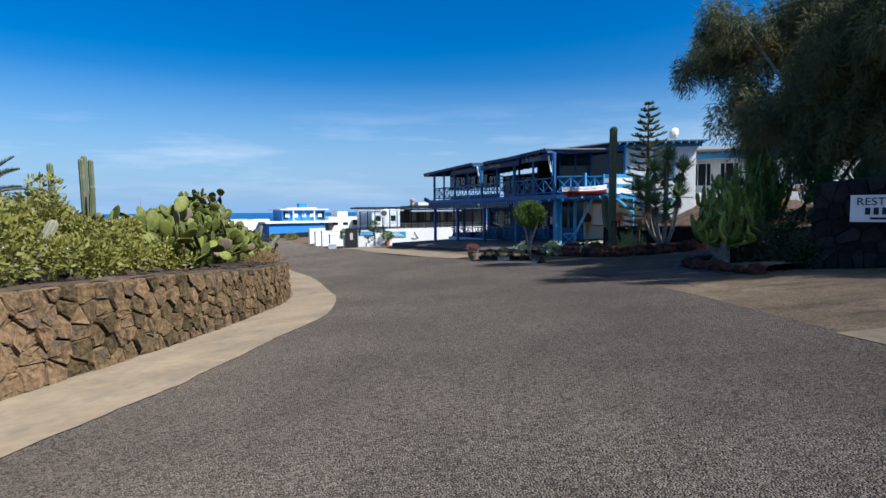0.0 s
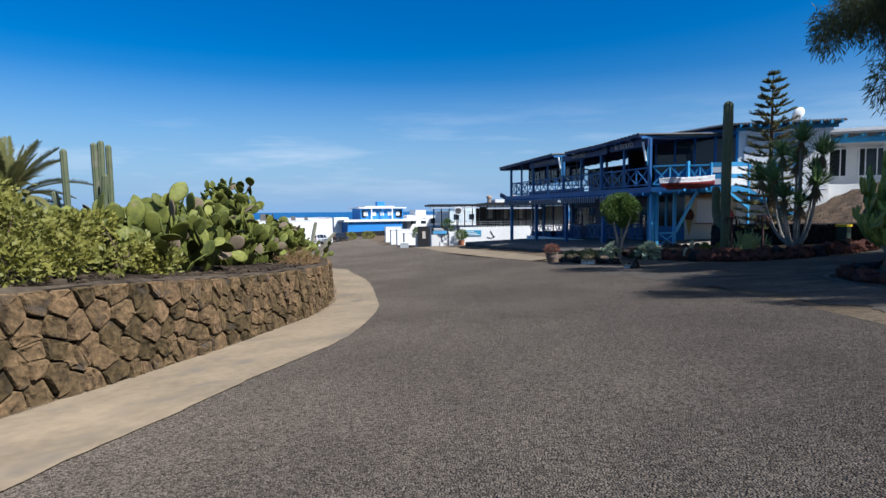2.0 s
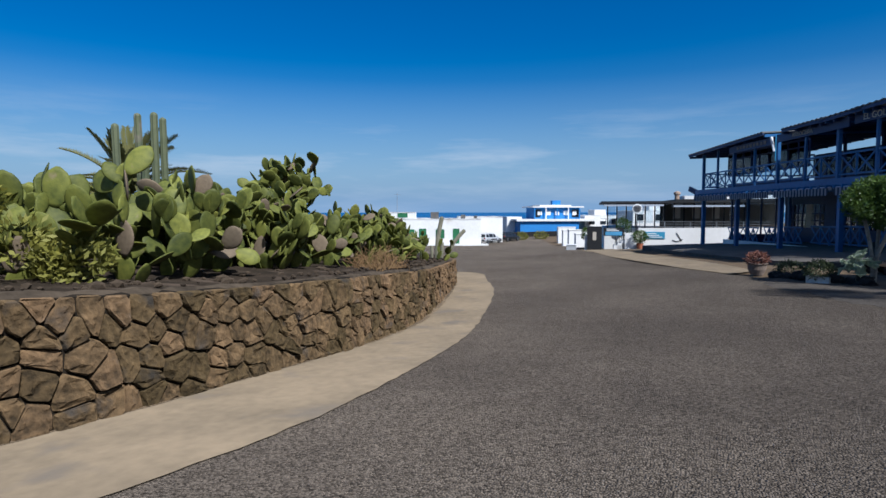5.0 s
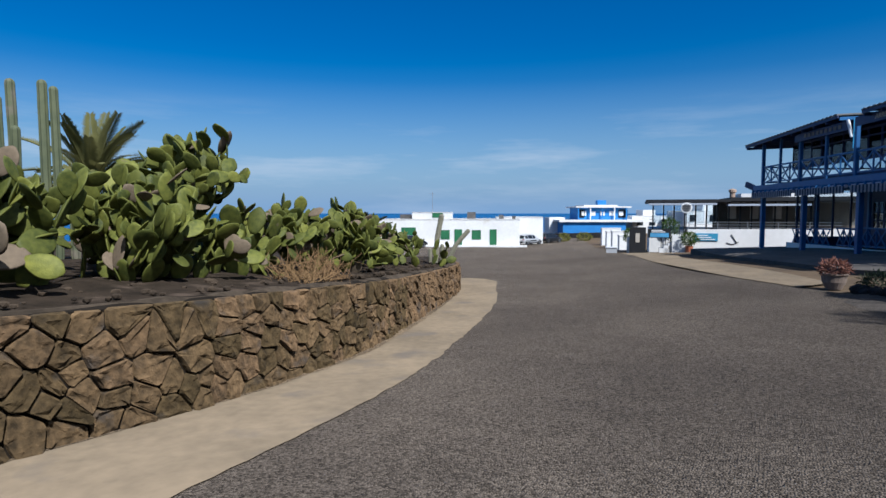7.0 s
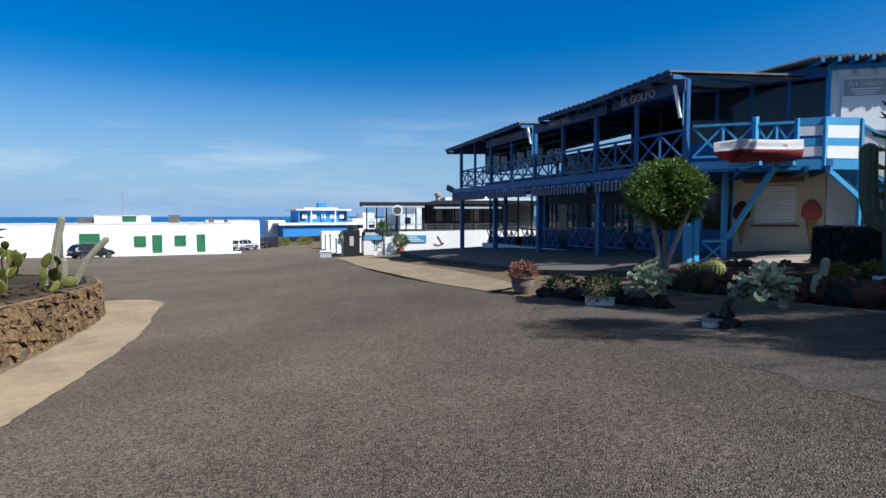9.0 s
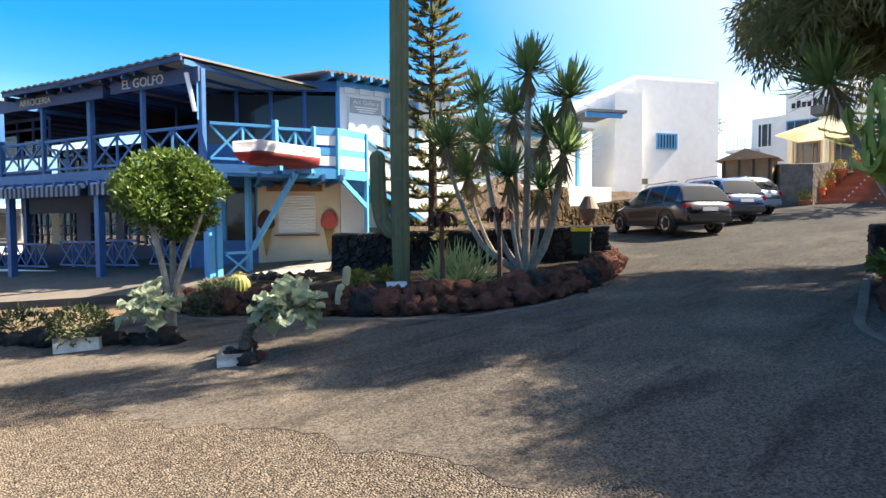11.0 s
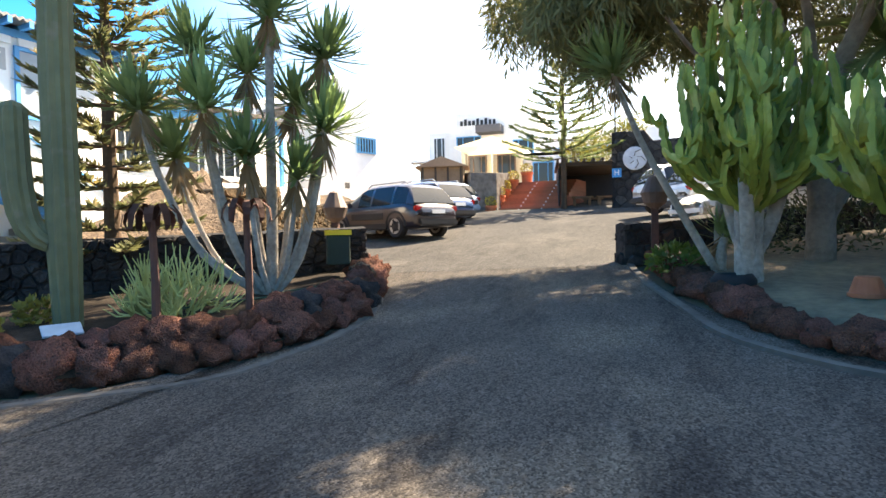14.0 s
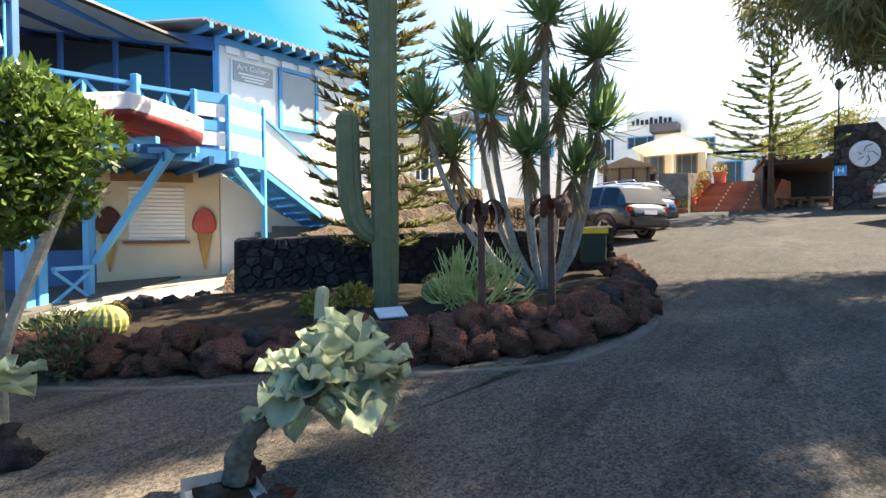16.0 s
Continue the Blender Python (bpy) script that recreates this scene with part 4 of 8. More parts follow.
for u0, u1 in ((1.0, 4.0), (4.3, 8.35), (8.65, 12.5), (12.8, 17.1)):
    aw = thing("awning", "blue and white striped roller awning, rolled in", "awning", group="veranda awnings")
    bm = bmesh.new()
    tube(bm, [R(u0, -0.72, 2.62), R(u1, -0.72, 2.62)], 0.075, 10)
    part("roller", bm, AWN1, aw)
    n = int((u1 - u0) / 0.11)
    for k in range(n):
        p, q = R(u0 + k * 0.11, -0.8, 0), R(u0 + (k + 1) * 0.11, -0.8, 0)
        t = bmesh.new()
        t.faces.new([t.verts.new(v) for v in ((p.x, p.y, 2.64), (q.x, q.y, 2.64), (q.x, q.y, 2.36), ((p.x + q.x) / 2, (p.y + q.y) / 2, 2.32), (p.x, p.y, 2.36))])
        bmesh.ops.solidify(t, geom=t.faces[:], thickness=0.006)
        part("valance_stripe", t, AWN1 if k % 2 else AWN2, aw)
# upper floor with beam ends and fascia
bm = bmesh.new()
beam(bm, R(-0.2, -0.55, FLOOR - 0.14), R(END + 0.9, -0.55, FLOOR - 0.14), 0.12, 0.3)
part("floor_beam", bm, SHADEBLUE, blue)
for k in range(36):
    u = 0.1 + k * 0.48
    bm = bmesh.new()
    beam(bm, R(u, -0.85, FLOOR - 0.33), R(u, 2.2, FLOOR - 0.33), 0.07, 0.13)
    part("joist", bm, SHADEBLUE, blue)
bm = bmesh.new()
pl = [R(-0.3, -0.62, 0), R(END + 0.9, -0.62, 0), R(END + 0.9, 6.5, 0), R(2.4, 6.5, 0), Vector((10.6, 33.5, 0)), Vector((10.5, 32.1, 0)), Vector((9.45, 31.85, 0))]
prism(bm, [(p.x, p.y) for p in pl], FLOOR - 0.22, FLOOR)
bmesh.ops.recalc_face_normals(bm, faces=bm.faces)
part("upper_floor", bm, SHADEBLUE, blue, "blue boarded balcony floor")
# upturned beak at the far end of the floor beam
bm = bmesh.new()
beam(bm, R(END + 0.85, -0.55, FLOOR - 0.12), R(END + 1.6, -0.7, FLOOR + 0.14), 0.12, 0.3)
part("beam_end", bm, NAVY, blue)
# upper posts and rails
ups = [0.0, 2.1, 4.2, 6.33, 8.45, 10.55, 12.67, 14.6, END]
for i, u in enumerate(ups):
    post(blue, R(u, -0.5, 0), FLOOR - 0.1, 5.25 if u > 8 else 5.4, 0.15 if i % 2 == 0 else 0.11, SHADEBLUE)
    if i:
        cross_rail(blue, R(ups[i - 1] + 0.1, -0.5, 0), R(u - 0.1, -0.5, 0), FLOOR + 0.06, RAIL, SHADEBLUE)
# glazed screens of the dining room: along the seaward half of the front, at the far end and at the back
def screen(p0, p1, lights, z0, z1):
    """A timber window band with upright bars and one cross bar."""
    p0, p1 = Vector(p0), Vector(p1)
    fr = part("window_screen", beam(bmesh.new(), p0 + Vector((0, 0, z1)), p1 + Vector((0, 0, z1)), 0.07, 0.1), NAVY, blue)
    part("cross_bar", beam(bmesh.new(), p0 + Vector((0, 0, z0 + (z1 - z0) * 0.74)), p1 + Vector((0, 0, z0 + (z1 - z0) * 0.74)), 0.06, 0.07), NAVY, fr)
    part("sill", beam(bmesh.new(), p0 + Vector((0, 0, z0)), p1 + Vector((0, 0, z0)), 0.1, 0.08), NAVY, fr)
    for k in range(lights + 1):
        p = p0.lerp(p1, k / lights)
        part("upright", beam(bmesh.new(), p + Vector((0, 0, z0)), p + Vector((0, 0, z1)), 0.07, 0.07, (1, 0, 0)), NAVY, fr)
    quad_wall(fr, "pane", p0, p1, z0, z1, 0.012, PANE)


screen(R(8.5, 1.0, 0), R(END, 1.0, 0), 9, RAIL - 0.1, 5.15)
screen(R(END, 1.0, 0), R(END, 6.2, 0), 6, RAIL - 0.1, 5.15)
screen(R(6.0, 6.3, 0), R(END, 6.3, 0), 10, FLOOR + 0.8, 5.1)
quad_wall(blue, "low_wall", R(8.5, 1.0, 0), R(END, 1.0, 0), FLOOR, FLOOR + 0.35, 0.06, NAVY)
quad_wall(blue, "back_wall", R(6.0, 6.3, 0), R(END, 6.3, 0), FLOOR, FLOOR + 0.8, 0.1, NAVY)
cross_rail(blue, R(END, -0.4, 0), R(END, 0.9, 0), FLOOR + 0.06, RAIL, SHADEBLUE)
# inner wall and partition, coloured dark to give the near half's interior shade
quad_wall(blue, "back_wall", R(-0.5, 6.4, 0), R(6.0, 6.4, 0), FLOOR, 5.9, 0.15, DARKWOOD_SHADE)
quad_wall(blue, "partition", R(6.0, 2.6, 0), R(6.0, 6.3, 0), FLOOR, 5.6, 0.12, DARKWOOD_SHADE)
for u, n in ((2.2, 2.6), (4.4, 2.6), (6.0, 2.6), (2.2, 5.0), (9.6, 3.4), (12.8, 3.4)):
    post(blue, R(u, n, 0), FLOOR, 5.6, 0.13, NAVY)
# fascia boards with raised lettering
LETTER = mat("silver_letters", (0.50, 0.47, 0.40), (0.42, 0.40, 0.34), 8, 0.6, 0.1)
ang = math.degrees(math.atan2(-UD.y, -UD.x))
for u0, u1, z, word, size in ((-0.1, 3.1, 5.22, "EL GOLFO", 0.34), (3.4, 8.3, 5.14, "ARROCERIA", 0.27), (8.7, 12.9, 5.06, "", 0)):
    bm = bmesh.new()
    beam(bm, R(u0, -0.66, z), R(u1, -0.66, z - 0.02), 0.06, 0.36)
    f = part("fascia", bm, NAVY, blue)
    if word:
        c = R((u0 + u1) / 2 + (0.35 if size > 0.3 else 0.5), -0.70, z)
        writing("lettering", word, size, pose(c.x, c.y, c.z - 0.02, 90, 0, ang), LETTER, f)
    else:
        for k in range(9):
            bm = bmesh.new()
            c = R(u0 + 0.6 + k * 0.33, -0.70, z)
            box(bm, (0, 0, 0), (0.2, 0.03, 0.16), Matrix.Translation(c) @ Matrix.Rotation(radians(ang), 4, "Z"))
            part("letter_bar", bm, mat("dim_letters", (0.20, 0.18, 0.16)), f)


def corrugated(parent, name, corners, material, waves=60, amp=0.03, thick=0.05):
    """A ribbed roof sheet over four corners a, b (front) and c, d (back), as seen going round."""
    a, b, c, d = [Vector(p) for p in corners]
    bm = bmesh.new()
    rows = []
    for i in range(waves * 2 + 1):
        f = i / (waves * 2)
        z = amp * (1 if i % 2 else -1)
        lo, hi = a.lerp(b, f), d.lerp(c, f)
        rows.append([bm.verts.new(p + Vector((0, 0, z))) for p in (lo, lo.lerp(hi, 0.5), hi)] + [bm.verts.new(p + Vector((0, 0, z - thick))) for p in (lo, hi)])
    for p, q in zip(rows, rows[1:]):
        bm.faces.new((p[0], q[0], q[1], p[1]))
        bm.faces.new((p[1], q[1], q[2], p[2]))
        bm.faces.new((p[3], p[4], q[4], q[3]))
        bm.faces.new((p[0], p[3], q[3], q[0]))
        bm.faces.new((p[2], q[2], q[4], p[4]))
    bm.faces.new((rows[0][0], rows[0][1], rows[0][2], rows[0][4], rows[0][3]))
    r = rows[-1]
    bm.faces.new((r[0], r[3], r[4], r[2], r[1]))
    return part(name, bm, material, parent)


# four overlapping roof sheets, each a little higher than the next towards the sea, over dark boards and rafters
SHEETS = ((17.5, 8.9, 5.28, 5.54), (7.35, 4.4, 5.46, 5.50), (4.75, 2.3, 5.47, 5.56), (2.7, 0.1, 5.55, 5.66))
NEARBACK = Vector((10.3, 34.0, 5.72))
for k, (u0, u1, z0, z1) in enumerate(SHEETS):
    hi = 6.6
    back1 = NEARBACK if k == 3 else R(u1, hi, z1 + 0.30 + 0.03 * k)
    corrugated(blue, "roof", (R(u0, -1.05, z0), R(u1, -1.05, z1), back1, R(u0, hi, z0 + 0.30 + 0.03 * k)), ROOFMAT, max(8, int((u0 - u1) * 3.4)), 0.02)
    bm = bmesh.new()
    bm.faces.new([bm.verts.new(p - Vector((0, 0, 0.12))) for p in (R(u0 - 0.1, -0.95, z0), R(u1 + 0.08, -0.95, z1), back1, R(u0 - 0.1, hi - 0.1, z0 + 0.30 + 0.03 * k))])
    bmesh.ops.solidify(bm, geom=bm.faces[:], thickness=0.02)
    # the two seaward soffits are darkened for the shade under the roof
    part("soffit", bm, DARKWOOD_SHADE if k < 2 else SOFFIT, blue)
    bm = bmesh.new()
    beam(bm, R(u0, -1.0, z0 - 0.12), R(u1, -1.0, z1 - 0.12), 0.05, 0.12)
    part("eaves_board", bm, NAVY, blue)
    n = max(3, int((u0 - u1) / 0.9))
    for q in range(n + 1):
        u, z = u1 + (u0 - u1) * q / n, z1 + (z0 - z1) * q / n
        bm = bmesh.new()
        beam(bm, R(u, -0.95, z - 0.2), R(u, 5.8, z + 0.06), 0.07, 0.13)
        part("rafter", bm, SHADEBLUE if q == 0 else NAVY, blue)
# added ceiling board that fills the gap between the sheets, set back from the eaves; dark for the shade inside
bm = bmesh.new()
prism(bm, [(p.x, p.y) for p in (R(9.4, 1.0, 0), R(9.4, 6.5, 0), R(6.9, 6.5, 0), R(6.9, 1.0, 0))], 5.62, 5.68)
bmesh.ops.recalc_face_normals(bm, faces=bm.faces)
part("roof_board", bm, DARKWOOD_SHADE, blue)
# bright furled flag poles on the balcony posts
for u in (-0.05, 8.4):
    fp = thing("furled_parasol", "white furled banner strapped to a blue balcony post", "banner")
    bm = bmesh.new()
    tube(bm, [R(u + 0.05, -0.72, 4.3 if u < 1 else 4.55), R(u + 0.28, -0.74, 5.25)], [0.05, 0.06], 8)
    part("cloth", bm, WHITEPAINT, fp)
    bm = bmesh.new()
    tube(bm, [R(u + 0.02, -0.66, 4.1), R(u + 0.02, -0.66, 5.3)], 0.02, 6)
    part("pole", bm, LIGHTBLUE, fp)
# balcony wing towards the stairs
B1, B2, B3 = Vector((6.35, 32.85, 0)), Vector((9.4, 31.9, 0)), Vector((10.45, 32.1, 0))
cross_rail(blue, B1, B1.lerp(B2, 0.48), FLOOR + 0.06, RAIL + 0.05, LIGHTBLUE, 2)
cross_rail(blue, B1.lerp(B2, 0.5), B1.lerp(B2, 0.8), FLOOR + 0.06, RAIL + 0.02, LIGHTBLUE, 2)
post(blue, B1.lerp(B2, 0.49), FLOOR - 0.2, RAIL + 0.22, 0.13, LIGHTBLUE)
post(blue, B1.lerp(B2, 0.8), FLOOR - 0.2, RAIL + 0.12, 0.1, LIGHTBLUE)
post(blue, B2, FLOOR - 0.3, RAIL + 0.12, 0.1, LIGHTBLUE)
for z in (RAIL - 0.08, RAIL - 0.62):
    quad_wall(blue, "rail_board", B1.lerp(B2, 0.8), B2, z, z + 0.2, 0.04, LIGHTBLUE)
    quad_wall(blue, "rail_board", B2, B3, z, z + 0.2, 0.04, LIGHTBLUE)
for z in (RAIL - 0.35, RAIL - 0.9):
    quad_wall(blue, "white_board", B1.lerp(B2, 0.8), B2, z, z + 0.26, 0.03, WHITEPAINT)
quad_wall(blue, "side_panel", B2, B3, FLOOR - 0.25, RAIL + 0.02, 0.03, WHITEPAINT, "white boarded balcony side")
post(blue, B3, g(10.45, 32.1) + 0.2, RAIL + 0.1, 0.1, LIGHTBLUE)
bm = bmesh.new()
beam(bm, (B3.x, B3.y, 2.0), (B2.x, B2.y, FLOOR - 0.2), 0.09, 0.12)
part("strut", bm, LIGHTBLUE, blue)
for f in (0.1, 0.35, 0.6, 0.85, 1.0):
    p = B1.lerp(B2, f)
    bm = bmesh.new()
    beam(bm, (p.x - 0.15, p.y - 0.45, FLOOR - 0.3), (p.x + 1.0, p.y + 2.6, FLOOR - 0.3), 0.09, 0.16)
    part("joist", bm, SHADEBLUE, blue)
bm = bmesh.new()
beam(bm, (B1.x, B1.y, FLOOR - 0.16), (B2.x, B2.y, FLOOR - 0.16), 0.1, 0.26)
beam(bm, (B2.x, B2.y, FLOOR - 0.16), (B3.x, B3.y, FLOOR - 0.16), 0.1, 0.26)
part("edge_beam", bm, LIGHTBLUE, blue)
# ground-floor kiosk wall and gallery block above
KA, KB, KC = (8.5, 35.05), (10.5, 33.65), (14.3, 33.05)
kz = g(10, 34)
quad_wall(blue, "kiosk_wall", KA, KB, kz - 0.3, FLOOR - 0.25, 0.16, CREAM, "cream kiosk wall")
quad_wall(blue, "kiosk_wall", KB, (14.2, 33.05), kz - 0.3, FLOOR - 0.25, 0.16, WHITE)
quad_wall(blue, "low_wall", KA, (6.9, 36.2), kz - 0.6, kz + 0.75, 0.16, SHADEBLUE)
quad_wall(blue, "window", KA, (6.9, 36.2), kz + 0.75, FLOOR - 0.35, 0.04, DARKGLASS)
for p in (KA, (7.7, 35.62), (6.9, 36.2)):
    post(blue, p, kz - 0.3, FLOOR - 0.25, 0.12, LIGHTBLUE)
kd = (Vector((*KB, 0)) - Vector((*KA, 0))).normalized()
kn = Vector((kd.y, -kd.x, 0))
kang = math.degrees(math.atan2(kd.y, kd.x))


def K(s, off, z):
    p = Vector((*KA, 0)) + kd * s + kn * off
    return Vector((p.x, p.y, z))


sh = thing("roller_shutter", "closed white roller shutter of the ice cream kiosk", "shutter")
for i in range(14):
    bm = bmesh.new()
    tube(bm, [K(0.62, 0.10, kz + 0.98 + i * 0.085), K(1.72, 0.10, kz + 0.98 + i * 0.085)], 0.045, 6)
    part("slat", bm, WHITEPAINT, sh)
bm = bmesh.new()
beam(bm, K(0.5, 0.14, kz + 0.9), K(1.82, 0.14, kz + 0.9), 0.22, 0.05)
part("counter", bm, mat("red_brown_counter", (0.25, 0.10, 0.07)), sh)
bm = bmesh.new()
beam(bm, K(0.3, 0.16, kz + 2.32), K(1.9, 0.16, kz + 2.32), 0.22, 0.18)
part("shutter_box", bm, WOOD, sh)


def ice_cone(s, scoop):
    ic = thing("ice_cream_sign", "tall flat ice cream cone sign on the kiosk wall", "sign", group="ice cream cones")
    for nm, prof, m in (("cone", [(0.015, 0.28), (0.05, 0.5), (0.16, 1.12)], mat("wafer", (0.52, 0.30, 0.10), (0.42, 0.23, 0.07), 12)),
                        ("scoop", [(0.17, 1.10), (0.25, 1.2), (0.25, 1.36), (0.20, 1.52), (0.10, 1.64), (0.02, 1.68)], scoop)):
        bm = bmesh.new()
        lathe(bm, prof, 14)
        for v in bm.verts:
            v.co.y *= 0.22
        o = part(nm, bm, m, ic, smooth=True)
    p = K(s, 0.16, kz)
    ic.matrix_basis = pose(p.x, p.y, p.z, 0, 0, kang)


ice_cone(0.25, mat("chocolate_scoop", (0.10, 0.035, 0.025)))
ice_cone(2.12, mat("strawberry_scoop", (0.52, 0.10, 0.09)))
# gallery
gal_top = 5.72
quad_wall(blue, "gallery_wall", KB, KC, FLOOR - 0.2, gal_top, 0.14, WHITE, "white gallery wall")
d2 = (Vector((*KC, 0)) - Vector((*KB, 0))).normalized()
n2 = Vector((d2.y, -d2.x, 0))


def GA(s, off, z):
    p = Vector((*KB, 0)) + d2 * s + n2 * off
    return Vector((p.x, p.y, z))


gang = math.degrees(math.atan2(d2.y, d2.x))
gw = thing("gallery_window", "blue-framed gallery window", "window")
bm = bmesh.new()
box(bm, (0, 0, 0), (1.0, 0.04, 1.35), Matrix.Translation(GA(2.15, 0.10, 4.75)) @ Matrix.Rotation(radians(gang), 4, "Z"))
part("pane", bm, mat("hazy_glass", (0.30, 0.34, 0.36), (0.24, 0.28, 0.30), 2, 0.12, 0.0), gw)
for c, s in (((1.6, 0.11, 4.75), (0.09, 0.07, 1.55)), ((2.7, 0.11, 4.75), (0.09, 0.07, 1.55)), ((2.15, 0.11, 5.48), (1.19, 0.07, 0.09)), ((2.15, 0.11, 4.02), (1.19, 0.07, 0.09))):
    bm = bmesh.new()
    box(bm, (0, 0, 0), s, Matrix.Translation(GA(*c)) @ Matrix.Rotation(radians(gang), 4, "Z"))
    part("window_frame", bm, LIGHTBLUE, gw)
sg = thing("gallery_sign", "dark and white art gallery sign board", "sign")
bm = bmesh.new()
box(bm, (0, 0, 0), (1.15, 0.03, 1.5), Matrix.Translation(GA(0.85, 0.10, 4.7)) @ Matrix.Rotation(radians(gang), 4, "Z"))
part("board", bm, WHITEPAINT, sg)
bm = bmesh.new()
box(bm, (0, 0, 0), (1.05, 0.03, 0.46), Matrix.Translation(GA(0.85, 0.125, 5.18)) @ Matrix.Rotation(radians(gang), 4, "Z"))
part("header", bm, mat("grey_sign", (0.40, 0.41, 0.41), (0.34, 0.35, 0.35)), sg)
c = GA(0.85, 0.145, 5.28)
writing("lettering", "Art Gallery", 0.19, pose(c.x, c.y, c.z, 90, 0, gang), WHITEPAINT, sg, 0.006)
for k in range(3):
    bm = bmesh.new()
    box(bm, (0, 0, 0), (0.8 - 0.15 * k, 0.02, 0.035), Matrix.Translation(GA(0.85, 0.145, 5.13 - 0.07 * k)) @ Matrix.Rotation(radians(gang), 4, "Z"))
    part("text_line", bm, WHITEPAINT, sg)
# blue corner trim, frieze and glazed veranda side of the gallery
post(blue, KB, FLOOR - 0.2, gal_top + 0.05, 0.14, LIGHTBLUE)
for s in range(8):
    bm = bmesh.new()
    beam(bm, GA(0.15 + s * 0.5, 0.1, gal_top - 0.1), GA(0.5 + s * 0.5, 0.1, gal_top - 0.1), 0.05, 0.16)
    part("frieze_block", bm, WHITEPAINT, blue)
bm = bmesh.new()
beam(bm, GA(-0.1, 0.1, gal_top + 0.06), GA(4.2, 0.1, gal_top + 0.06), 0.08, 0.16)
part("wall_plate", bm, LIGHTBLUE, blue)
kdir = Vector((-0.82, 0.57, 0))
for k in range(5):
    p = Vector((*KB, 0)) + kdir * (0.02 + k * 1.0)
    post(blue, p, FLOOR, gal_top, 0.1, SHADEBLUE)
    if k < 4:
        q = Vector((*KB, 0)) + kdir * (1.02 + k * 1.0)
        quad_wall(blue, "window", p, q, FLOOR + 0.9, gal_top - 0.3, 0.03, DARKGLASS)
        quad_wall(blue, "panel", p, q, FLOOR, FLOOR + 0.9, 0.05, SHADEBLUE)
p, q = Vector((*KB, 0)), Vector((*KB, 0)) + kdir * 4.2
bm = bmesh.new()
beam(bm, (p.x, p.y, gal_top - 0.02), (q.x, q.y, gal_top - 0.02), 0.12, 0.3)
part("lintel", bm, SHADEBLUE, blue)
corrugated(blue, "roof", (GA(-0.6, 0.55, gal_top + 0.3), GA(4.4, 0.55, gal_top + 0.3), GA(4.4, -6, gal_top + 0.55), GA(-3.5, -5, gal_top + 0.55)), ROOFMAT, 34)
for k in range(12):
    bm = bmesh.new()
    beam(bm, GA(-0.4 + k * 0.42, 0.55, gal_top + 0.2), GA(-0.4 + k * 0.42, -1.0, gal_top + 0.24), 0.09, 0.14)
    part("rafter", bm, LIGHTBLUE, blue)
quad_wall(blue, "gallery_wall", KC, (16.2, 39.5), FLOOR - 1.6, gal_top, 0.14, WHITE)
quad_wall(blue, "back_wall", (16.2, 39.5), (11, 41), FLOOR - 1.6, gal_top, 0.14, WHITE)
# outside stairs with white solid balustrade
st = thing("outside_stairs", "blue timber outside stairs with a white solid balustrade", "stairs")
SA, SB = Vector((10.5, 32.35, FLOOR)), Vector((13.1, 32.15, 1.55))
for k in range(9):
    f = (k + 0.5) / 9
    c = SA.lerp(SB, f)
    bm = bmesh.new()
    box(bm, (0, 0, 0), (0.34, 1.05, 0.045), Matrix.Translation(c + Vector((0.0, 0.55, 0))) @ Matrix.Rotation(radians(-4), 4, "Z"))
    part("tread", bm, LIGHTBLUE, st)
bm = bmesh.new()
bm.faces.new([bm.verts.new(p) for p in (SA + Vector((-0.1, 0.03, -0.2)), SB + Vector((0, 0.03, -0.2)), SB + Vector((0, 1.07, -0.2)), SA + Vector((-0.1, 1.07, -0.2)))])
bmesh.ops.solidify(bm, geom=bm.faces[:], thickness=0.03)
part("soffit", bm, LIGHTBLUE, st)
for off in (0.0, 1.1):
    bm = bmesh.new()
    beam(bm, SA + Vector((0, off, -0.12)), SB + Vector((0, off, -0.12)), 0.06, 0.28)
    part("stringer", bm, LIGHTBLUE, st)
bm = bmesh.new()
v = [bm.verts.new(p) for p in (SA + Vector((0, -0.04, -0.1)), SB + Vector((0, -0.04, -0.15)), SB + Vector((0.1, -0.04, 0.75)), SA + Vector((0, -0.04, 0.95)))]
bm.faces.new(v)
bmesh.ops.solidify(bm, geom=bm.faces[:], thickness=0.04)
part("balustrade", bm, WHITEPAINT, st)
bm = bmesh.new()
beam(bm, SA + Vector((0, -0.06, 0.98)), SB + Vector((0.1, -0.06, 0.78)), 0.07, 0.06)
part("handrail", bm, LIGHTBLUE, st)
# corner post with small gate and the diagonal prop under the boat
post(blue, (6.6, 33.2), g(6.6, 33.2) - 0.2, FLOOR, 0.19, LIGHTBLUE)
post(blue, (7.55, 33.5), g(7.55, 33.5) - 0.2, FLOOR, 0.14, LIGHTBLUE)
cross_rail(blue, (6.75, 33.05, 0), (7.5, 33.3, 0), g(7, 33) + 0.05, g(7, 33) + 0.72, LIGHTBLUE, 1)
bm = bmesh.new()
beam(bm, (7.6, 33.35, 0.85), (8.1, 31.75, FLOOR - 0.2), 0.1, 0.12)
part("prop", bm, LIGHTBLUE, blue)
# sunlit concrete floor in front of the kiosk
bm = bmesh.new()
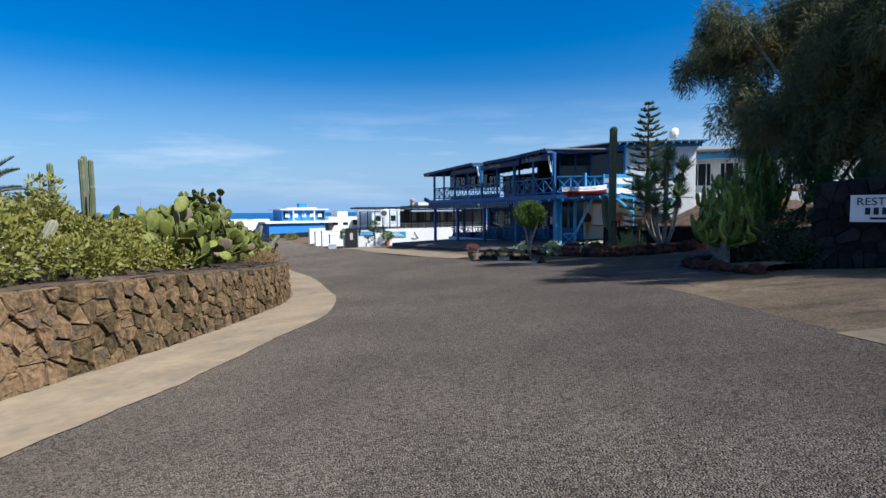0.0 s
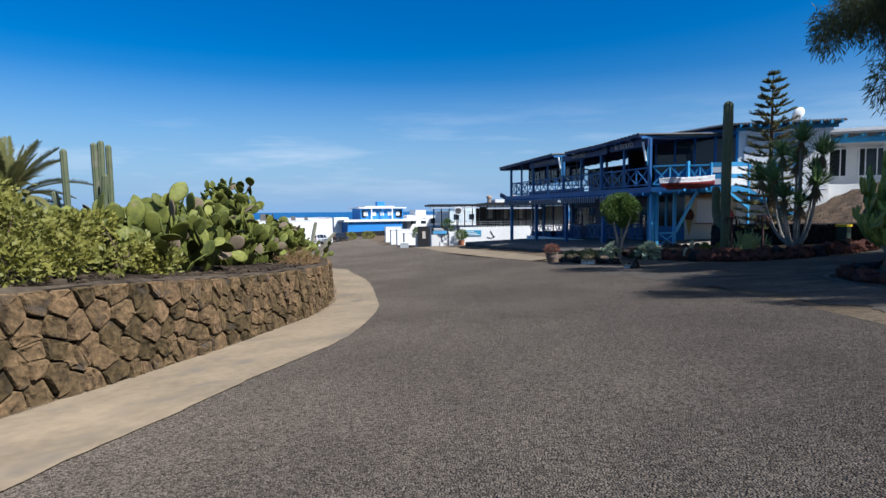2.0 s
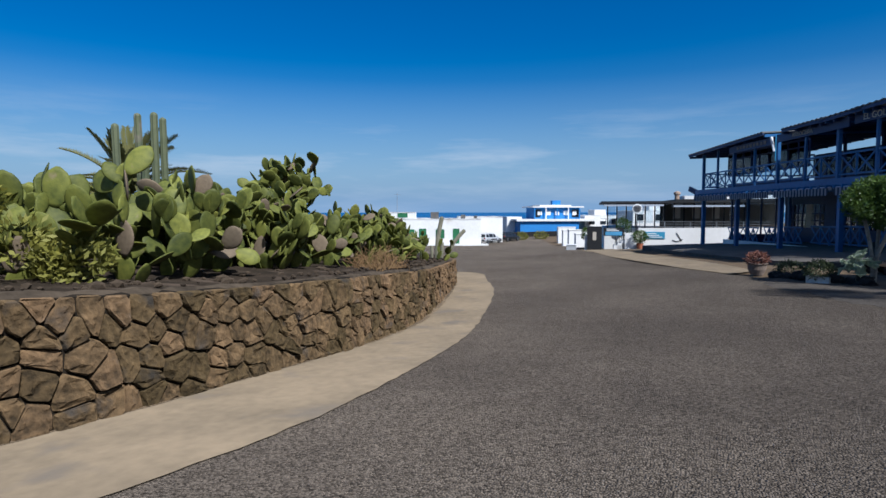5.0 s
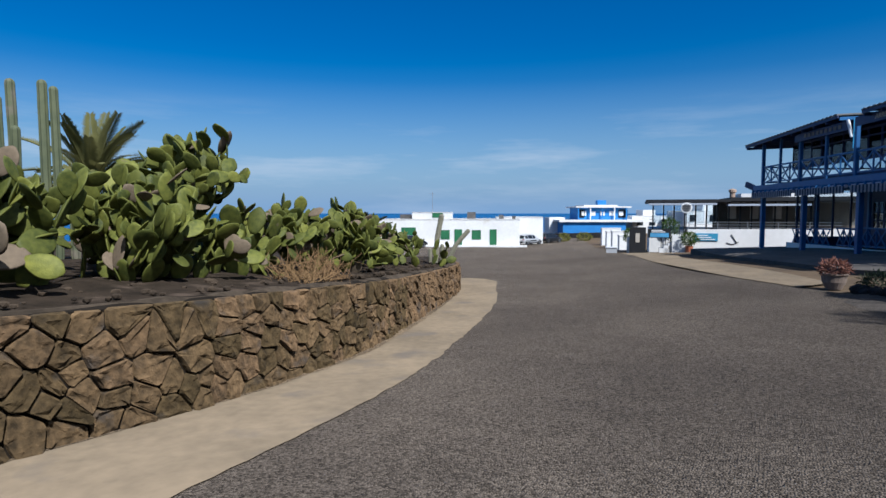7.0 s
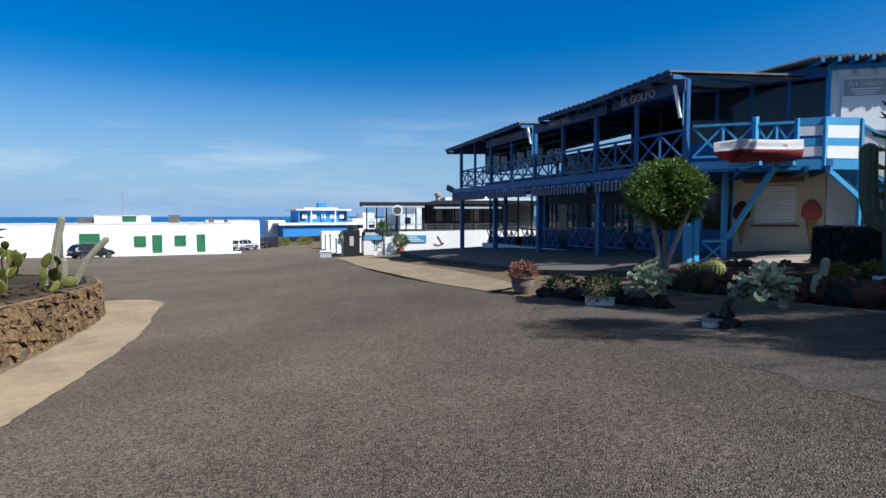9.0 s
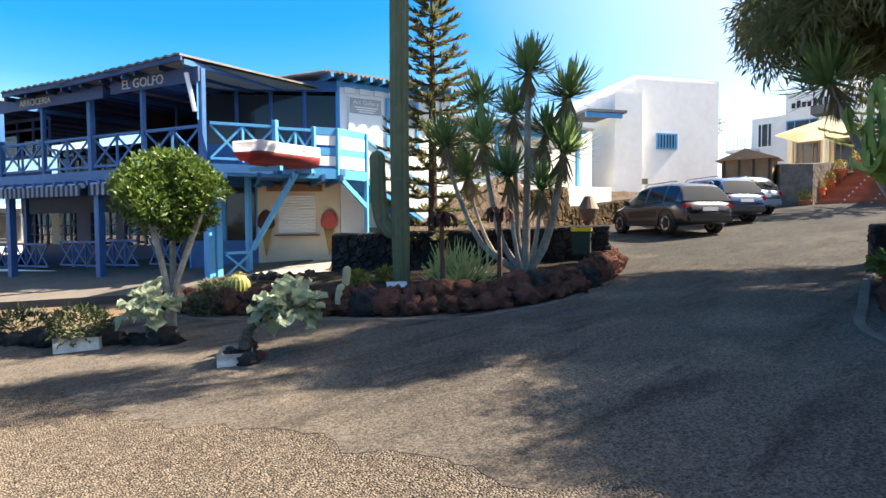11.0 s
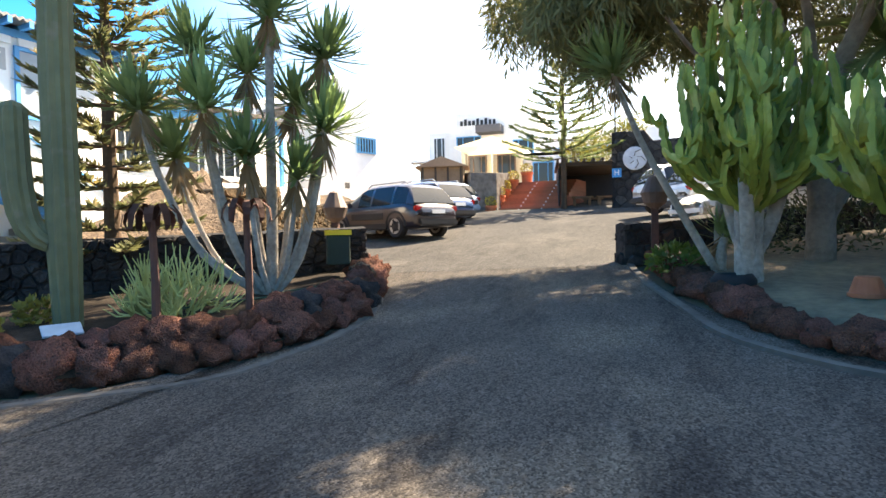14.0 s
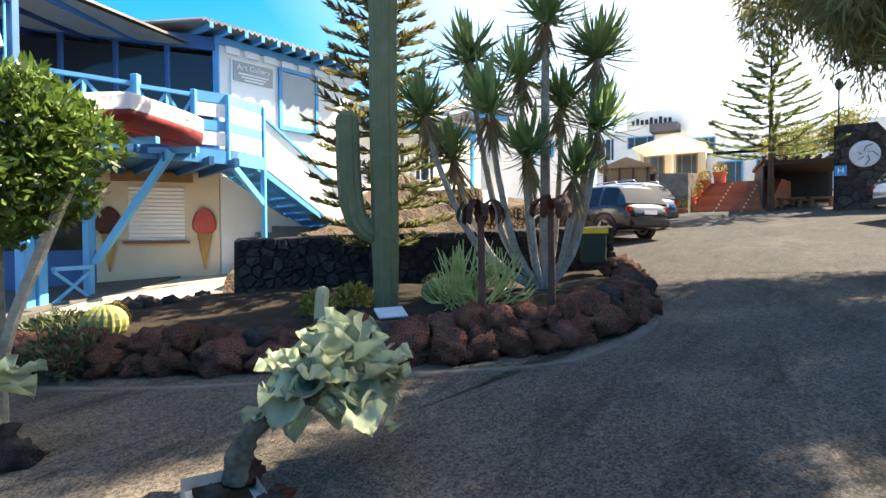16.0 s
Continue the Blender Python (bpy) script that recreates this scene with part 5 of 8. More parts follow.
prism(bm, [(6.2, 31.6), (8.5, 31.2), (10.6, 31.2), (10.8, 33.6), (8.6, 35), (6.8, 35)], -0.4, [g(6.2, 31.6) + 0.1, g(8.5, 31.2) + 0.13, g(10.6, 31.2) + 0.1, g(10.8, 33.6) + 0.1, g(8.6, 35) + 0.16, g(6.8, 35) + 0.16])
bmesh.ops.recalc_face_normals(bm, faces=bm.faces)
struct(part("kiosk_floor", bm, mat("sandy_concrete", (0.45, 0.38, 0.29), (0.36, 0.30, 0.23), 5, 0.9, 0.3)), "sandy concrete floor in front of the kiosk", "paving")


# dinghy on brackets
def dinghy():
    bt = thing("dinghy", "small white and red wooden dinghy mounted outside the balcony", "boat")
    L = 3.75
    st_n, prof = 16, []
    for i in range(st_n + 1):
        f = i / st_n
        w = 0.60 * (math.sin(math.pi * min(1, 0.32 + 0.68 * f)) ** 0.65 if f < 0.999 else 0.03)
        w = max(w, 0.03)
        sheer = 0.50 + 0.16 * (f ** 2) + 0.05 * (1 - f) ** 2
        keel = 0.02 + 0.28 * max(0, f - 0.72) ** 2 * 12 * 0.3
        prof.append((f * L - L / 2, w, sheer, min(keel, sheer - 0.05)))
    water = 0.30
    red, white = bmesh.new(), bmesh.new()
    for t, lo, hi in ((red, 0, 1), (white, 1, 2)):
        rows = []
        for x, w, sh, ke in prof:
            wl_z = ke + (sh - ke) * 0.52
            pts = []
            if lo == 0:
                ts = [(0, ke), (0.55, ke + (wl_z - ke) * 0.18), (0.86, ke + (wl_z - ke) * 0.6), (0.95, wl_z)]
            else:
                ts = [(0.95, wl_z), (1.0, (wl_z + sh) / 2), (1.02, sh), (0.97, sh + 0.02)]
            row = [t.verts.new((x, -w * k, z)) for k, z in reversed(ts)] + [t.verts.new((x, w * k, z)) for k, z in (ts[1:] if lo == 0 else ts)]
            rows.append(row)
        n = len(rows[0])
        for a, b in zip(rows, rows[1:]):
            for k in range(n - 1):
                if lo == 1 and k == 3:
                    continue
                t.faces.new((a[k], b[k], b[k + 1], a[k + 1]))
        if lo == 0:
            t.faces.new(rows[0])
        else:
            t.faces.new((rows[0][0], rows[0][1], rows[0][2], rows[0][3], rows[0][4], rows[0][5], rows[0][6], rows[0][7]))
        bmesh.ops.solidify(t, geom=t.faces[:], thickness=0.02)
    part("topside", white, WHITEPAINT, bt, "white painted topsides", True)
    part("bottom", red, mat("faded_red_paint", (0.28, 0.035, 0.035), (0.20, 0.03, 0.03), 5, 0.6, 0.2), bt, "faded red bottom", True)
    bm = bmesh.new()
    box(bm, (0.15, 0, 0.42), (0.22, 1.1, 0.03))
    part("thwart", bm, WOOD, bt)
    bm = bmesh.new()
    prism(bm, [(-L / 2 + 0.05, -0.02), (L / 2 - 0.7, -0.02), (L / 2 - 0.7, 0.02), (-L / 2 + 0.05, 0.02)], -0.06, [0.02, 0.06, 0.06, 0.02])
    part("keel", bm, MATS["faded_red_paint"], bt)
    for sx in (-0.9, 0.75):
        bm = bmesh.new()
        box(bm, (sx, 0.15, -0.1), (0.14, 1.2, 0.12))
        part("cradle", bm, LIGHTBLUE, bt)
    a = math.degrees(math.atan2(32.2 - 30.55, 9.16 - 6.1))
    bt.matrix_basis = pose(7.72, 31.45, 2.92, 0, -2, a) @ Matrix.Diagonal((0.78, 0.74, 0.86, 1))


dinghy()
# satellite dish on the roof
sd = thing("satellite_dish", "white satellite dish on the flat roof behind", "satellite dish", (14.9, 37.2, 6.4), 200)
bm = bmesh.new()
lathe(bm, [(0.02, 0.0), (0.15, 0.015), (0.29, 0.06), (0.38, 0.12), (0.37, 0.135), (0.27, 0.085), (0.02, 0.04)], 20, pose(0, 0, 0.55, 65, 0, 0))
part("reflector", bm, WHITEPAINT, sd, smooth=True)
bm = bmesh.new()
tube(bm, [(0, 0, -0.2), (0, 0, 0.55)], 0.03, 8)
part("mast", bm, STEEL, sd)

# ---------------------------------------------------------------- plants
def ribbed(bm, pts, rad, ribs=8, depth=0.16):
    """A ribbed cactus stem through pts, rounded at the tip."""
    pts = [Vector(p) for p in pts]
    d = (pts[-1] - pts[-2]).normalized()
    rad = list(rad)
    r = rad[-1]
    for k in (0.4, 0.75, 0.97):
        pts.append(pts[len(rad) - 1 if k == 0.4 else -1] + d * r * (0.35 if k < 0.9 else 0.2))
    rad += [r * 0.9, r * 0.62, r * 0.12]
    rings, n = [], ribs * 2
    for i, p in enumerate(pts):
        d = (pts[min(i + 1, len(pts) - 1)] - pts[max(i - 1, 0)]).normalized()
        s = d.cross(Vector((0.13, 0.97, 0.21))).normalized()
        u = d.cross(s)
        rings.append([bm.verts.new(p + (s * math.cos(math.pi * k / ribs) + u * math.sin(math.pi * k / ribs)) * rad[i] * (1 - depth * (k % 2))) for k in range(n)])
    for a, b in zip(rings, rings[1:]):
        for k in range(n):
            bm.faces.new((a[k], a[(k + 1) % n], b[(k + 1) % n], b[k]))
    bm.faces.new(rings[-1])
    return bm


def column_cactus(name, label, at, stems, material, ribs=8):
    """Upright stems, each (points from the foot, radius)."""
    t = thing(name, label, "cactus", at)
    for pts, r in stems:
        bm = bmesh.new()
        ps = smooth_line(pts, 0.25)
        ribbed(bm, ps, [r * (0.82 + 0.18 * math.sin(min(1, i / max(1, len(ps) - 1) * 3) * 1.57)) * (1 + 0.05 * noise.noise(Vector((i * 0.7, r, at[0])))) for i in range(len(ps))], ribs)
        part("stem", bm, material, t, smooth=False)
    return t


def leaf(v, f, c, d, side, length, width, fold=0.0, segs=2):
    """A pointed leaf blade from c along d."""
    o = len(v)
    nrm = d.cross(side)
    if segs == 1:
        v += [c, c + d * length * 0.45 + side * width / 2, c + d * length, c + d * length * 0.45 - side * width / 2]
        f.append((o, o + 1, o + 2, o + 3))
        return
    a, b = c + d * length * 0.35, c + d * length * 0.72 - nrm * length * fold * 0.35
    e = c + d * length - nrm * length * fold
    v += [c - side * width * 0.3, c + side * width * 0.3, a + side * width / 2, a - side * width / 2, b + side * width * 0.4, b - side * width * 0.4, e]
    f += [(o, o + 1, o + 2, o + 3), (o + 3, o + 2, o + 4, o + 5), (o + 5, o + 4, o + 6)]


def rand_dir(rng, up=0.0):
    z = rng.uniform(-1, 1)
    a = rng.uniform(0, 2 * math.pi)
    q = math.sqrt(1 - z * z)
    return (Vector((q * math.cos(a), q * math.sin(a), z)) + Vector((0, 0, up))).normalized()


def foliage(name, clumps, n, length, width, material, parent, rng, up=0.2, droop=0.0, label="", segs=1, shell=0.5):
    """Leaves scattered through lumpy clumps, each (centre, radii)."""
    v, f = [], []
    tot = sum(r[0] * r[1] * r[2] for c, r in clumps) ** 1.0
    for c, r in clumps:
        for _ in range(max(6, int(n * r[0] * r[1] * r[2] / tot))):
            d = rand_dir(rng)
            k = rng.uniform(shell, 1.0) ** 0.6 * (1 + 0.25 * noise.noise(Vector(c) + d * 2.3))
            p = Vector((c[0] + d.x * r[0] * k, c[1] + d.y * r[1] * k, c[2] + d.z * r[2] * k))
            ld = (d * 0.8 + rand_dir(rng, up) - Vector((0, 0, droop))).normalized()
            s = ld.cross(rand_dir(rng)).normalized()
            leaf(v, f, p, ld, s, length * rng.uniform(0.6, 1.3), width * rng.uniform(0.7, 1.2), 0.2, segs)
    return tagged(mesh_of(name, [tuple(p) for p in v], f, material, parent, label), "", "", "", "")


# ---- prickly pears
rng = random.Random(31)
PADS = []
for i in range(4):
    bm = bmesh.new()
    N, M = 12, 4
    rows = []
    w0 = rng.uniform(0.36, 0.46)
    bend = rng.uniform(-0.06, 0.06)
    for j in range(M * 2 + 1):
        z = j / (M * 2)
        ww = w0 * (math.sin(math.pi * min(1, z * 0.93 + 0.06)) ** 0.62) * (0.72 + 0.36 * z)
        th = 0.055 * math.sin(math.pi * min(0.98, z * 0.94 + 0.04)) ** 0.5
        rows.append([bm.verts.new((ww * math.cos(2 * math.pi * k / N), th * math.sin(2 * math.pi * k / N) + bend * z * z + 0.05 * (ww * math.cos(2 * math.pi * k / N)) ** 2 * (1 if i % 2 else -1) * 4, z)) for k in range(N)])
    for a, b in zip(rows, rows[1:]):
        for k in range(N):
            bm.faces.new((a[k], a[(k + 1) % N], b[(k + 1) % N], b[k]))
    bm.faces.new(rows[0][::-1])
    bm.faces.new(rows[-1])
    me = bpy.data.meshes.new("pad")
    bm.to_mesh(me)
    bm.free()
    me.polygons.foreach_set("use_smooth", [True] * len(me.polygons))
    me.materials.append(PADMAT)
    PADS.append(me)
DRYPADS = []
for me in PADS[:2]:
    q = me.copy()
    q.materials.clear()
    q.materials.append(DRYPAD)
    DRYPADS.append(q)


def prickly_pear(label, at, spread, height, seeds, rng, size=0.36, dry=0.07):
    """Branching pads grown upwards and outwards from several feet."""
    t = thing("prickly_pear", label, "cactus", at, group="prickly pears")
    count = 0
    queue = []
    for _ in range(seeds):
        a = rng.uniform(0, 6.28)
        q = rng.uniform(0, 1) ** 0.5
        queue.append((Vector((spread[0] * q * math.cos(a), spread[1] * q * math.sin(a), -0.05)), Vector((math.cos(a) * 0.7 * q, math.sin(a) * 0.7 * q, 1)).normalized(), 0))
    while queue and count < 300:
        k = 0
        if height > 2.2 and rng.random() < 0.6:      # the tall one grows its crown first
            k = max(range(len(queue)), key=lambda j: queue[j][0].z - 0.5 * math.hypot(queue[j][0].x, queue[j][0].y))
        p, d, lev = queue.pop(k)
        s = size * rng.uniform(0.7, 1.2) * (1 - 0.03 * lev)
        z = d
        x = rand_dir(rng)
        x = (x - z * x.dot(z)).normalized()
        y = z.cross(x)
        m = Matrix((x, y, z)).transposed().to_4x4()
        m.translation = p
        share("pad", rng.choice(DRYPADS if rng.random() < dry else PADS), t, m @ Matrix.Diagonal((s, s, s, 1)))
        count += 1
        tip = p + z * s * 0.93
        if tip.z < height * (1 - 0.35 * (math.hypot(tip.x / spread[0], tip.y / spread[1]) ** 2)) - 0.1:
            for _ in range(rng.choice((1, 2, 2, 3)) if lev < 5 else 1):
                side = rng.uniform(-0.9, 0.9)
                q = p + z * s * (0.93 - 0.25 * abs(side)) + x * side * s * 0.34
                nd = (z * 0.7 + x * side * 0.8 + rand_dir(rng) * 0.62 + Vector((0, 0, 0.26))).normalized()
                queue.append((q, nd, lev + 1))
        elif rng.random() < 0.5:
            q = p + z * s * 0.6
            queue.append((q, (rand_dir(rng) + Vector((q.x, q.y, -0.2)).normalized() * 0.8).normalized(), 9)) if lev < 9 else None
    return t


PP = "dense prickly pear cactus with broad green pads in the raised garden"
for at, spread, h, seeds, size in (((-7.9, 14.7), (1.5, 1.8), 1.95, 19, 0.46), ((-8.3, 17.0), (1.5, 1.2), 1.6, 14, 0.43), ((-8.35, 19.0), (1.3, 1.25), 2.3, 19, 0.45), ((-7.7, 17.9), (0.8, 1.0), 1.35, 10, 0.42), ((-8.6, 20.9), (1.1, 1.0), 1.5, 11, 0.40),
                                   ((-9.0, 22.7), (1.2, 1.2), 1.6, 12, 0.40), ((-9.7, 24.5), (1.2, 1.2), 1.85, 12, 0.40), ((-9.0, 26.7), (0.8, 0.8), 1.0, 8, 0.34), ((-11.0, 13.6), (1.2, 1.3), 1.6, 8, 0.42)):
    prickly_pear(PP if h < 2 else "tall prickly pear cactus with dark fruit and broad pads", (*at, soil(at[1])), spread, h, seeds, rng, size)

# ---- yellow-green bush along the near wall
rng = random.Random(32)
bush = thing("euphorbia_bush", "dense yellow-green euphorbia bush spilling over the garden wall", "bush", (0, 0, 0))
cl = []
for i in range(110):
    y = rng.uniform(3.5, 13.6)
    x = -6.25 - rng.uniform(0, 2.7)
    h = 0.40 + 1.35 * min(1, (-6.4 - x) / 0.9) * (0.8 + 0.35 * noise.noise(Vector((x, y, 4)))) * min(1, (13.4 - y) / 1.6)
    cl.append(((x, y, soil(y) + h * rng.uniform(0.5, 1.0)), (0.30, 0.30, 0.24)) if i % 2 else ((x, y, soil(y) + h * rng.uniform(0.45, 0.95)), (0.42, 0.42, 0.30)))
foliage("foliage", cl, 30000, 0.11, 0.052, BUSHLEAF, bush, rng, 0.5, 0, "", 1, 0.5)
bm = bmesh.new()
for i in range(60):
    x, y = -6.7 - rng.uniform(0, 2), rng.uniform(3.5, 12.8)
    tube(bm, [(x, y, soil(y) - 0.05), (x + rng.uniform(-0.3, 0.3), y + rng.uniform(-0.3, 0.3), soil(y) + 0.4), (x + rng.uniform(-0.5, 0.5), y + rng.uniform(-0.5, 0.5), soil(y) + 0.85)], [0.02, 0.014, 0.008], 5)
tagged(part("twigs", bm, DARKBARK, bush), "", "", "", "stuff")

# ---- loose lava pebbles and clods on the garden soil
rngp = random.Random(61)
bm = bmesh.new()
for _ in range(420):
    y = rngp.uniform(8, 30)
    x = float(np.interp(y, [q[1] for q in WALL_BASE], [q[0] for q in WALL_BASE])) - 0.38 - 2.4 * rngp.random() ** 1.6
    q = rngp.choice((0.02, 0.03, 0.035, 0.05, 0.08))
    blob(bm, (x, y, soil(y) - 0.02 + q * 0.2), q, rngp, 0.4, 1, (1.2, 1, 0.7), 1.6)
tagged(part("garden_pebbles", bm, mat("dusty_lava_pebble", (0.085, 0.062, 0.042), (0.030, 0.023, 0.017), 14, 0.95, 0.6)), "loose dark lava pebbles on the garden soil", "pebbles", "", "stuff")

# ---- column cacti in the garden
z = soil(18)
column_cactus("column_cactus", "cluster of tall slender green column cacti", (-11.35, 18.2, z), [
    ([(-0.04, 0, 0), (-0.02, 0, 1.6), (-0.03, 0, 3.25)], 0.085), ([(0.26, -0.6, 0), (0.28, -0.6, 1.5), (0.26, -0.62, 3.12)], 0.078), ([(0.08, 0.13, 0), (0.1, 0.14, 1.6), (0.09, 0.13, 3.15)], 0.078),
    ([(0.1, 0.4, 0), (0.1, 0.4, 1.5)], 0.09), ([(0.5, -0.3, 0), (0.5, -0.3, 1.2)], 0.09), ([(0.6, -0.75, 0), (0.55, -0.7, 1.5), (0.62, -0.72, 2.3)], 0.075)], CACTUS)
column_cactus("column_cactus", "leaning slender column cacti in the garden", (-12.16, 17.8, z), [
    ([(0.1, 0, 0), (0.05, 0.0, 1.5), (0, 0, 3.0)], 0.085), ([(-0.2, 0.2, 0), (-0.3, 0.2, 1.0), (-0.5, 0.2, 1.9)], 0.085)], CACTUS)
column_cactus("column_cactus", "tall column cactus with brown tip", (-10.6, 11.6, soil(11.6)), [([(0, 0, 0), (-0.1, 0, 1.4), (0.1, 0, 2.35)], 0.09)], CACTUS)
column_cactus("spiny_cactus", "grey spiny column cacti leaning on the wall top", (-6.75, 9.1, soil(9)), [
    ([(0, 0, 0), (0.1, 0.1, 0.4), (0.2, 0.28, 0.82)], 0.085), ([(-0.2, -0.35, 0), (-0.3, -0.35, 0.5), (-0.28, -0.3, 0.95)], 0.08)], GREYCACTUS, 11)
column_cactus("spiny_cactus", "grey dried cactus stems at the end of the garden wall", (-9.35, 28.5, soil(28.5)), [
    ([(0, 0, 0), (0.03, 0.05, 0.8), (0.16, 0.1, 1.5)], 0.085), ([(0.3, 0.25, 0), (0.5, 0.4, 0.55), (0.85, 0.6, 1.02)], 0.075), ([(0.15, 0.1, 0), (0.18, 0.1, 0.55)], 0.07), ([(-0.2, 0, 0), (-0.22, 0, 0.42)], 0.06)], GREYCACTUS, 9)
dry = thing("dry_bush", "dry brown twiggy bush on the garden soil", "bush", (-6.49, 19.81, soil(19.81)))
bm = bmesh.new()
for i in range(170):
    d = rand_dir(rng, 0.7)
    p = Vector((rng.uniform(-0.5, 0.5), rng.uniform(-0.5, 0.5), 0))
    tube(bm, [p, p + d * 0.3, p + d * 0.3 + rand_dir(rng, 0.5) * 0.28], [0.008, 0.005, 0.003], 4, False)
tagged(part("twig_tangle", bm, DRYGRASS, dry), "", "", "", "stuff")


# ---- palms
def palm(name, label, at, fronds, length, material, rng, tilt=(0.25, 1.2), trunk=0.0):
    t = thing(name, label, "palm", at)
    if trunk:
        bm = bmesh.new()
        tube(bm, [(0, 0, -0.1), (0, 0, trunk * 0.5), (0, 0, trunk)], [0.22, 0.19, 0.2], 10)
        part("trunk", bm, DARKBARK, t)
    for i in range(fronds):
        a = i * 2.4 + rng.uniform(-0.3, 0.3)
        el = rng.uniform(*tilt)
        v, f = [], []
        p, d = Vector((0, 0, trunk)), Vector((math.cos(a) * math.cos(el), math.sin(a) * math.cos(el), math.sin(el)))
        n, L = 46, length * rng.uniform(0.8, 1.1)
        line = []
        for k in range(n):
            line.append(p.copy())
            p = p + d * L / n
            d = (d - Vector((0, 0, 0.019 + 0.016 * (1 - el)))).normalized()
            side = d.cross(Vector((0, 0, 1))).normalized()
            up = side.cross(d)
            if k > 4:
                ll = L * 0.15 * math.sin(math.pi * (k - 2) / (n + 1)) ** 0.6
                for sgn in (-1, 1):
                    ld = (d * 0.75 + side * sgn * 0.8 + up * 0.25).normalized()
                    leaf(v, f, p, ld, d.cross(ld).normalized().cross(ld), ll * rng.uniform(0.8, 1.1), 0.05, 0.2)
        fr = mesh_of("frond", [tuple(q) for q in v], f, material, t)
        bm = bmesh.new()
        tube(bm, line, [0.022 * (1 - k / n * 0.8) for k in range(n)], 5)
        part("rib", bm, material, fr)
    return t


rng = random.Random(33)
palm("palm", "palm with arching olive-green fronds behind the cacti", (-19.3, 23.2, soil(23)), 46, 2.7, PALMLEAF, rng, (0.15, 1.4), 2.1)
palm("palm", "small palm with yellowish fronds behind the prickly pears", (-15.0, 31.8, soil(31)), 22, 1.5, PALMLEAF, rng, (0.5, 1.3), 0.5)


# ---- trees and shrubs on the right-hand side
def limb_tree(t, base, crown_pts, r0, material, rng, seg=9):
    """Trunk and limbs from the foot to each crown point."""
    bm = bmesh.new()
    base = Vector(base)
    for i, c in enumerate(crown_pts):
        c = Vector(c)
        fork = base + Vector((0, 0, 0.35 * (c.z - base.z))) + (c - base) * 0.12
        mid = fork.lerp(c, 0.5) + rand_dir(rng) * 0.35 + Vector((0, 0, 0.25))
        ps = smooth_line([base, fork, mid, c], 0.4)
        n = len(ps)
        k = 1.0 if i == 0 else 0.36
        tube(bm, ps, [r0 * k * (1 - 0.85 * j / n) + 0.015 for j in range(n)], seg)
    return part("trunk", bm, material, t, smooth=True)


rng = random.Random(34)
tam = thing("tamarisk_tree", "large dark tamarisk tree with feathery drooping foliage", "tree")
tb = (11.6, 18.3, g(11.6, 18.3))
# the high lobes around y 19 to 21 are added to shade the driveway
lobes = [((11.5, 16.8, 6.2), 1.5), ((13.9, 18.6, 7.6), 1.8), ((13.9, 17.0, 7.4), 2.4), ((11.8, 15.6, 6.8), 2.1), ((10.1, 18.0, 5.0), 1.2), ((10.9, 16.2, 6.4), 1.5), ((10.1, 20.3, 5.3), 0.9), ((14.6, 19.6, 6.0), 2.0),
         ((13.2, 14.2, 6.0), 2.1), ((12.6, 15.6, 8.3), 1.7), ((12.8, 21.0, 5.6), 1.3), ((15.6, 16.2, 6.2), 2.2), ((12.0, 13.6, 4.8), 1.5), ((10.5, 15.8, 4.7), 1.2), ((14.2, 21.4, 5.0), 0.95), ((13.9, 16.8, 8.7), 1.6),
         ((13.2, 12.4, 4.6), 1.5), ((11.0, 13.6, 6.2), 1.5), ((10.9, 21.4, 6.6), 0.9), ((12.2, 20.2, 8.6), 1.2), ((12.8, 19.5, 8.5), 0.9), ((13.0, 19.2, 9.2), 0.7), ((13.6, 20.4, 8.2), 1.2), ((13.3, 22.2, 5.6), 1.1),
         ((12.6, 20.6, 4.9), 0.9), ((13.6, 21.0, 4.6), 0.8), ((12.1, 21.2, 5.6), 0.8), ((10.9, 21.3, 4.6), 0.65), ((11.7, 21.5, 4.6), 0.75), ((11.8, 19.2, 8.6), 0.8)]
# more lobes, mostly out of view, added to shade the bed and sign wall
lobes += [((9.6, 20.9, 8.9), 0.9), ((11.9, 22.8, 8.3), 1.5), ((13.4, 23.4, 8.6), 1.5), ((11.4, 24.6, 8.9), 1.1), ((10.4, 24.6, 8.1), 0.9), ((10.9, 23.2, 8.1), 1.1),
          ((10.9, 13.6, 8.4), 1.4), ((10.6, 12.6, 5.6), 1.4), ((12.5, 12.0, 5.5), 1.8), ((15.0, 12.4, 6.0), 2.2), ((16.6, 14.0, 6.5), 2.3),
          ((14.5, 10.0, 5.2), 1.8), ((11.2, 14.6, 3.6), 1.2), ((12.4, 15.0, 3.4), 1.4), ((10.4, 16.8, 3.8), 0.9), ((12.6, 10.6, 4.2), 1.4)]
limb_tree(tam, tb, [(c[0] * 0.8 + tb[0] * 0.2, c[1] * 0.8 + tb[1] * 0.2, c[2] - 0.3) for c, r in lobes[::6]], 0.18, mat("grey_brown_bark", (0.33, 0.28, 0.22), (0.17, 0.14, 0.11), 14, 0.95, 0.8, dist=0.03), rng, 10)
cl = []
for c, r in lobes:
    for _ in range(int(17 * r * r)):
        d = rand_dir(rng) * rng.uniform(0.45, 1.0)
        q = rng.uniform(0.28, 0.55)
        cl.append(((c[0] + d.x * r, c[1] + d.y * r, c[2] + d.z * r * 0.8), (q * 0.8, q * 0.8, q * 1.6)))
foliage("crown", cl, 320000, 0.27, 0.034, TAMARISK, tam, rng, -0.1, 0.8, "", 1, 0.1)


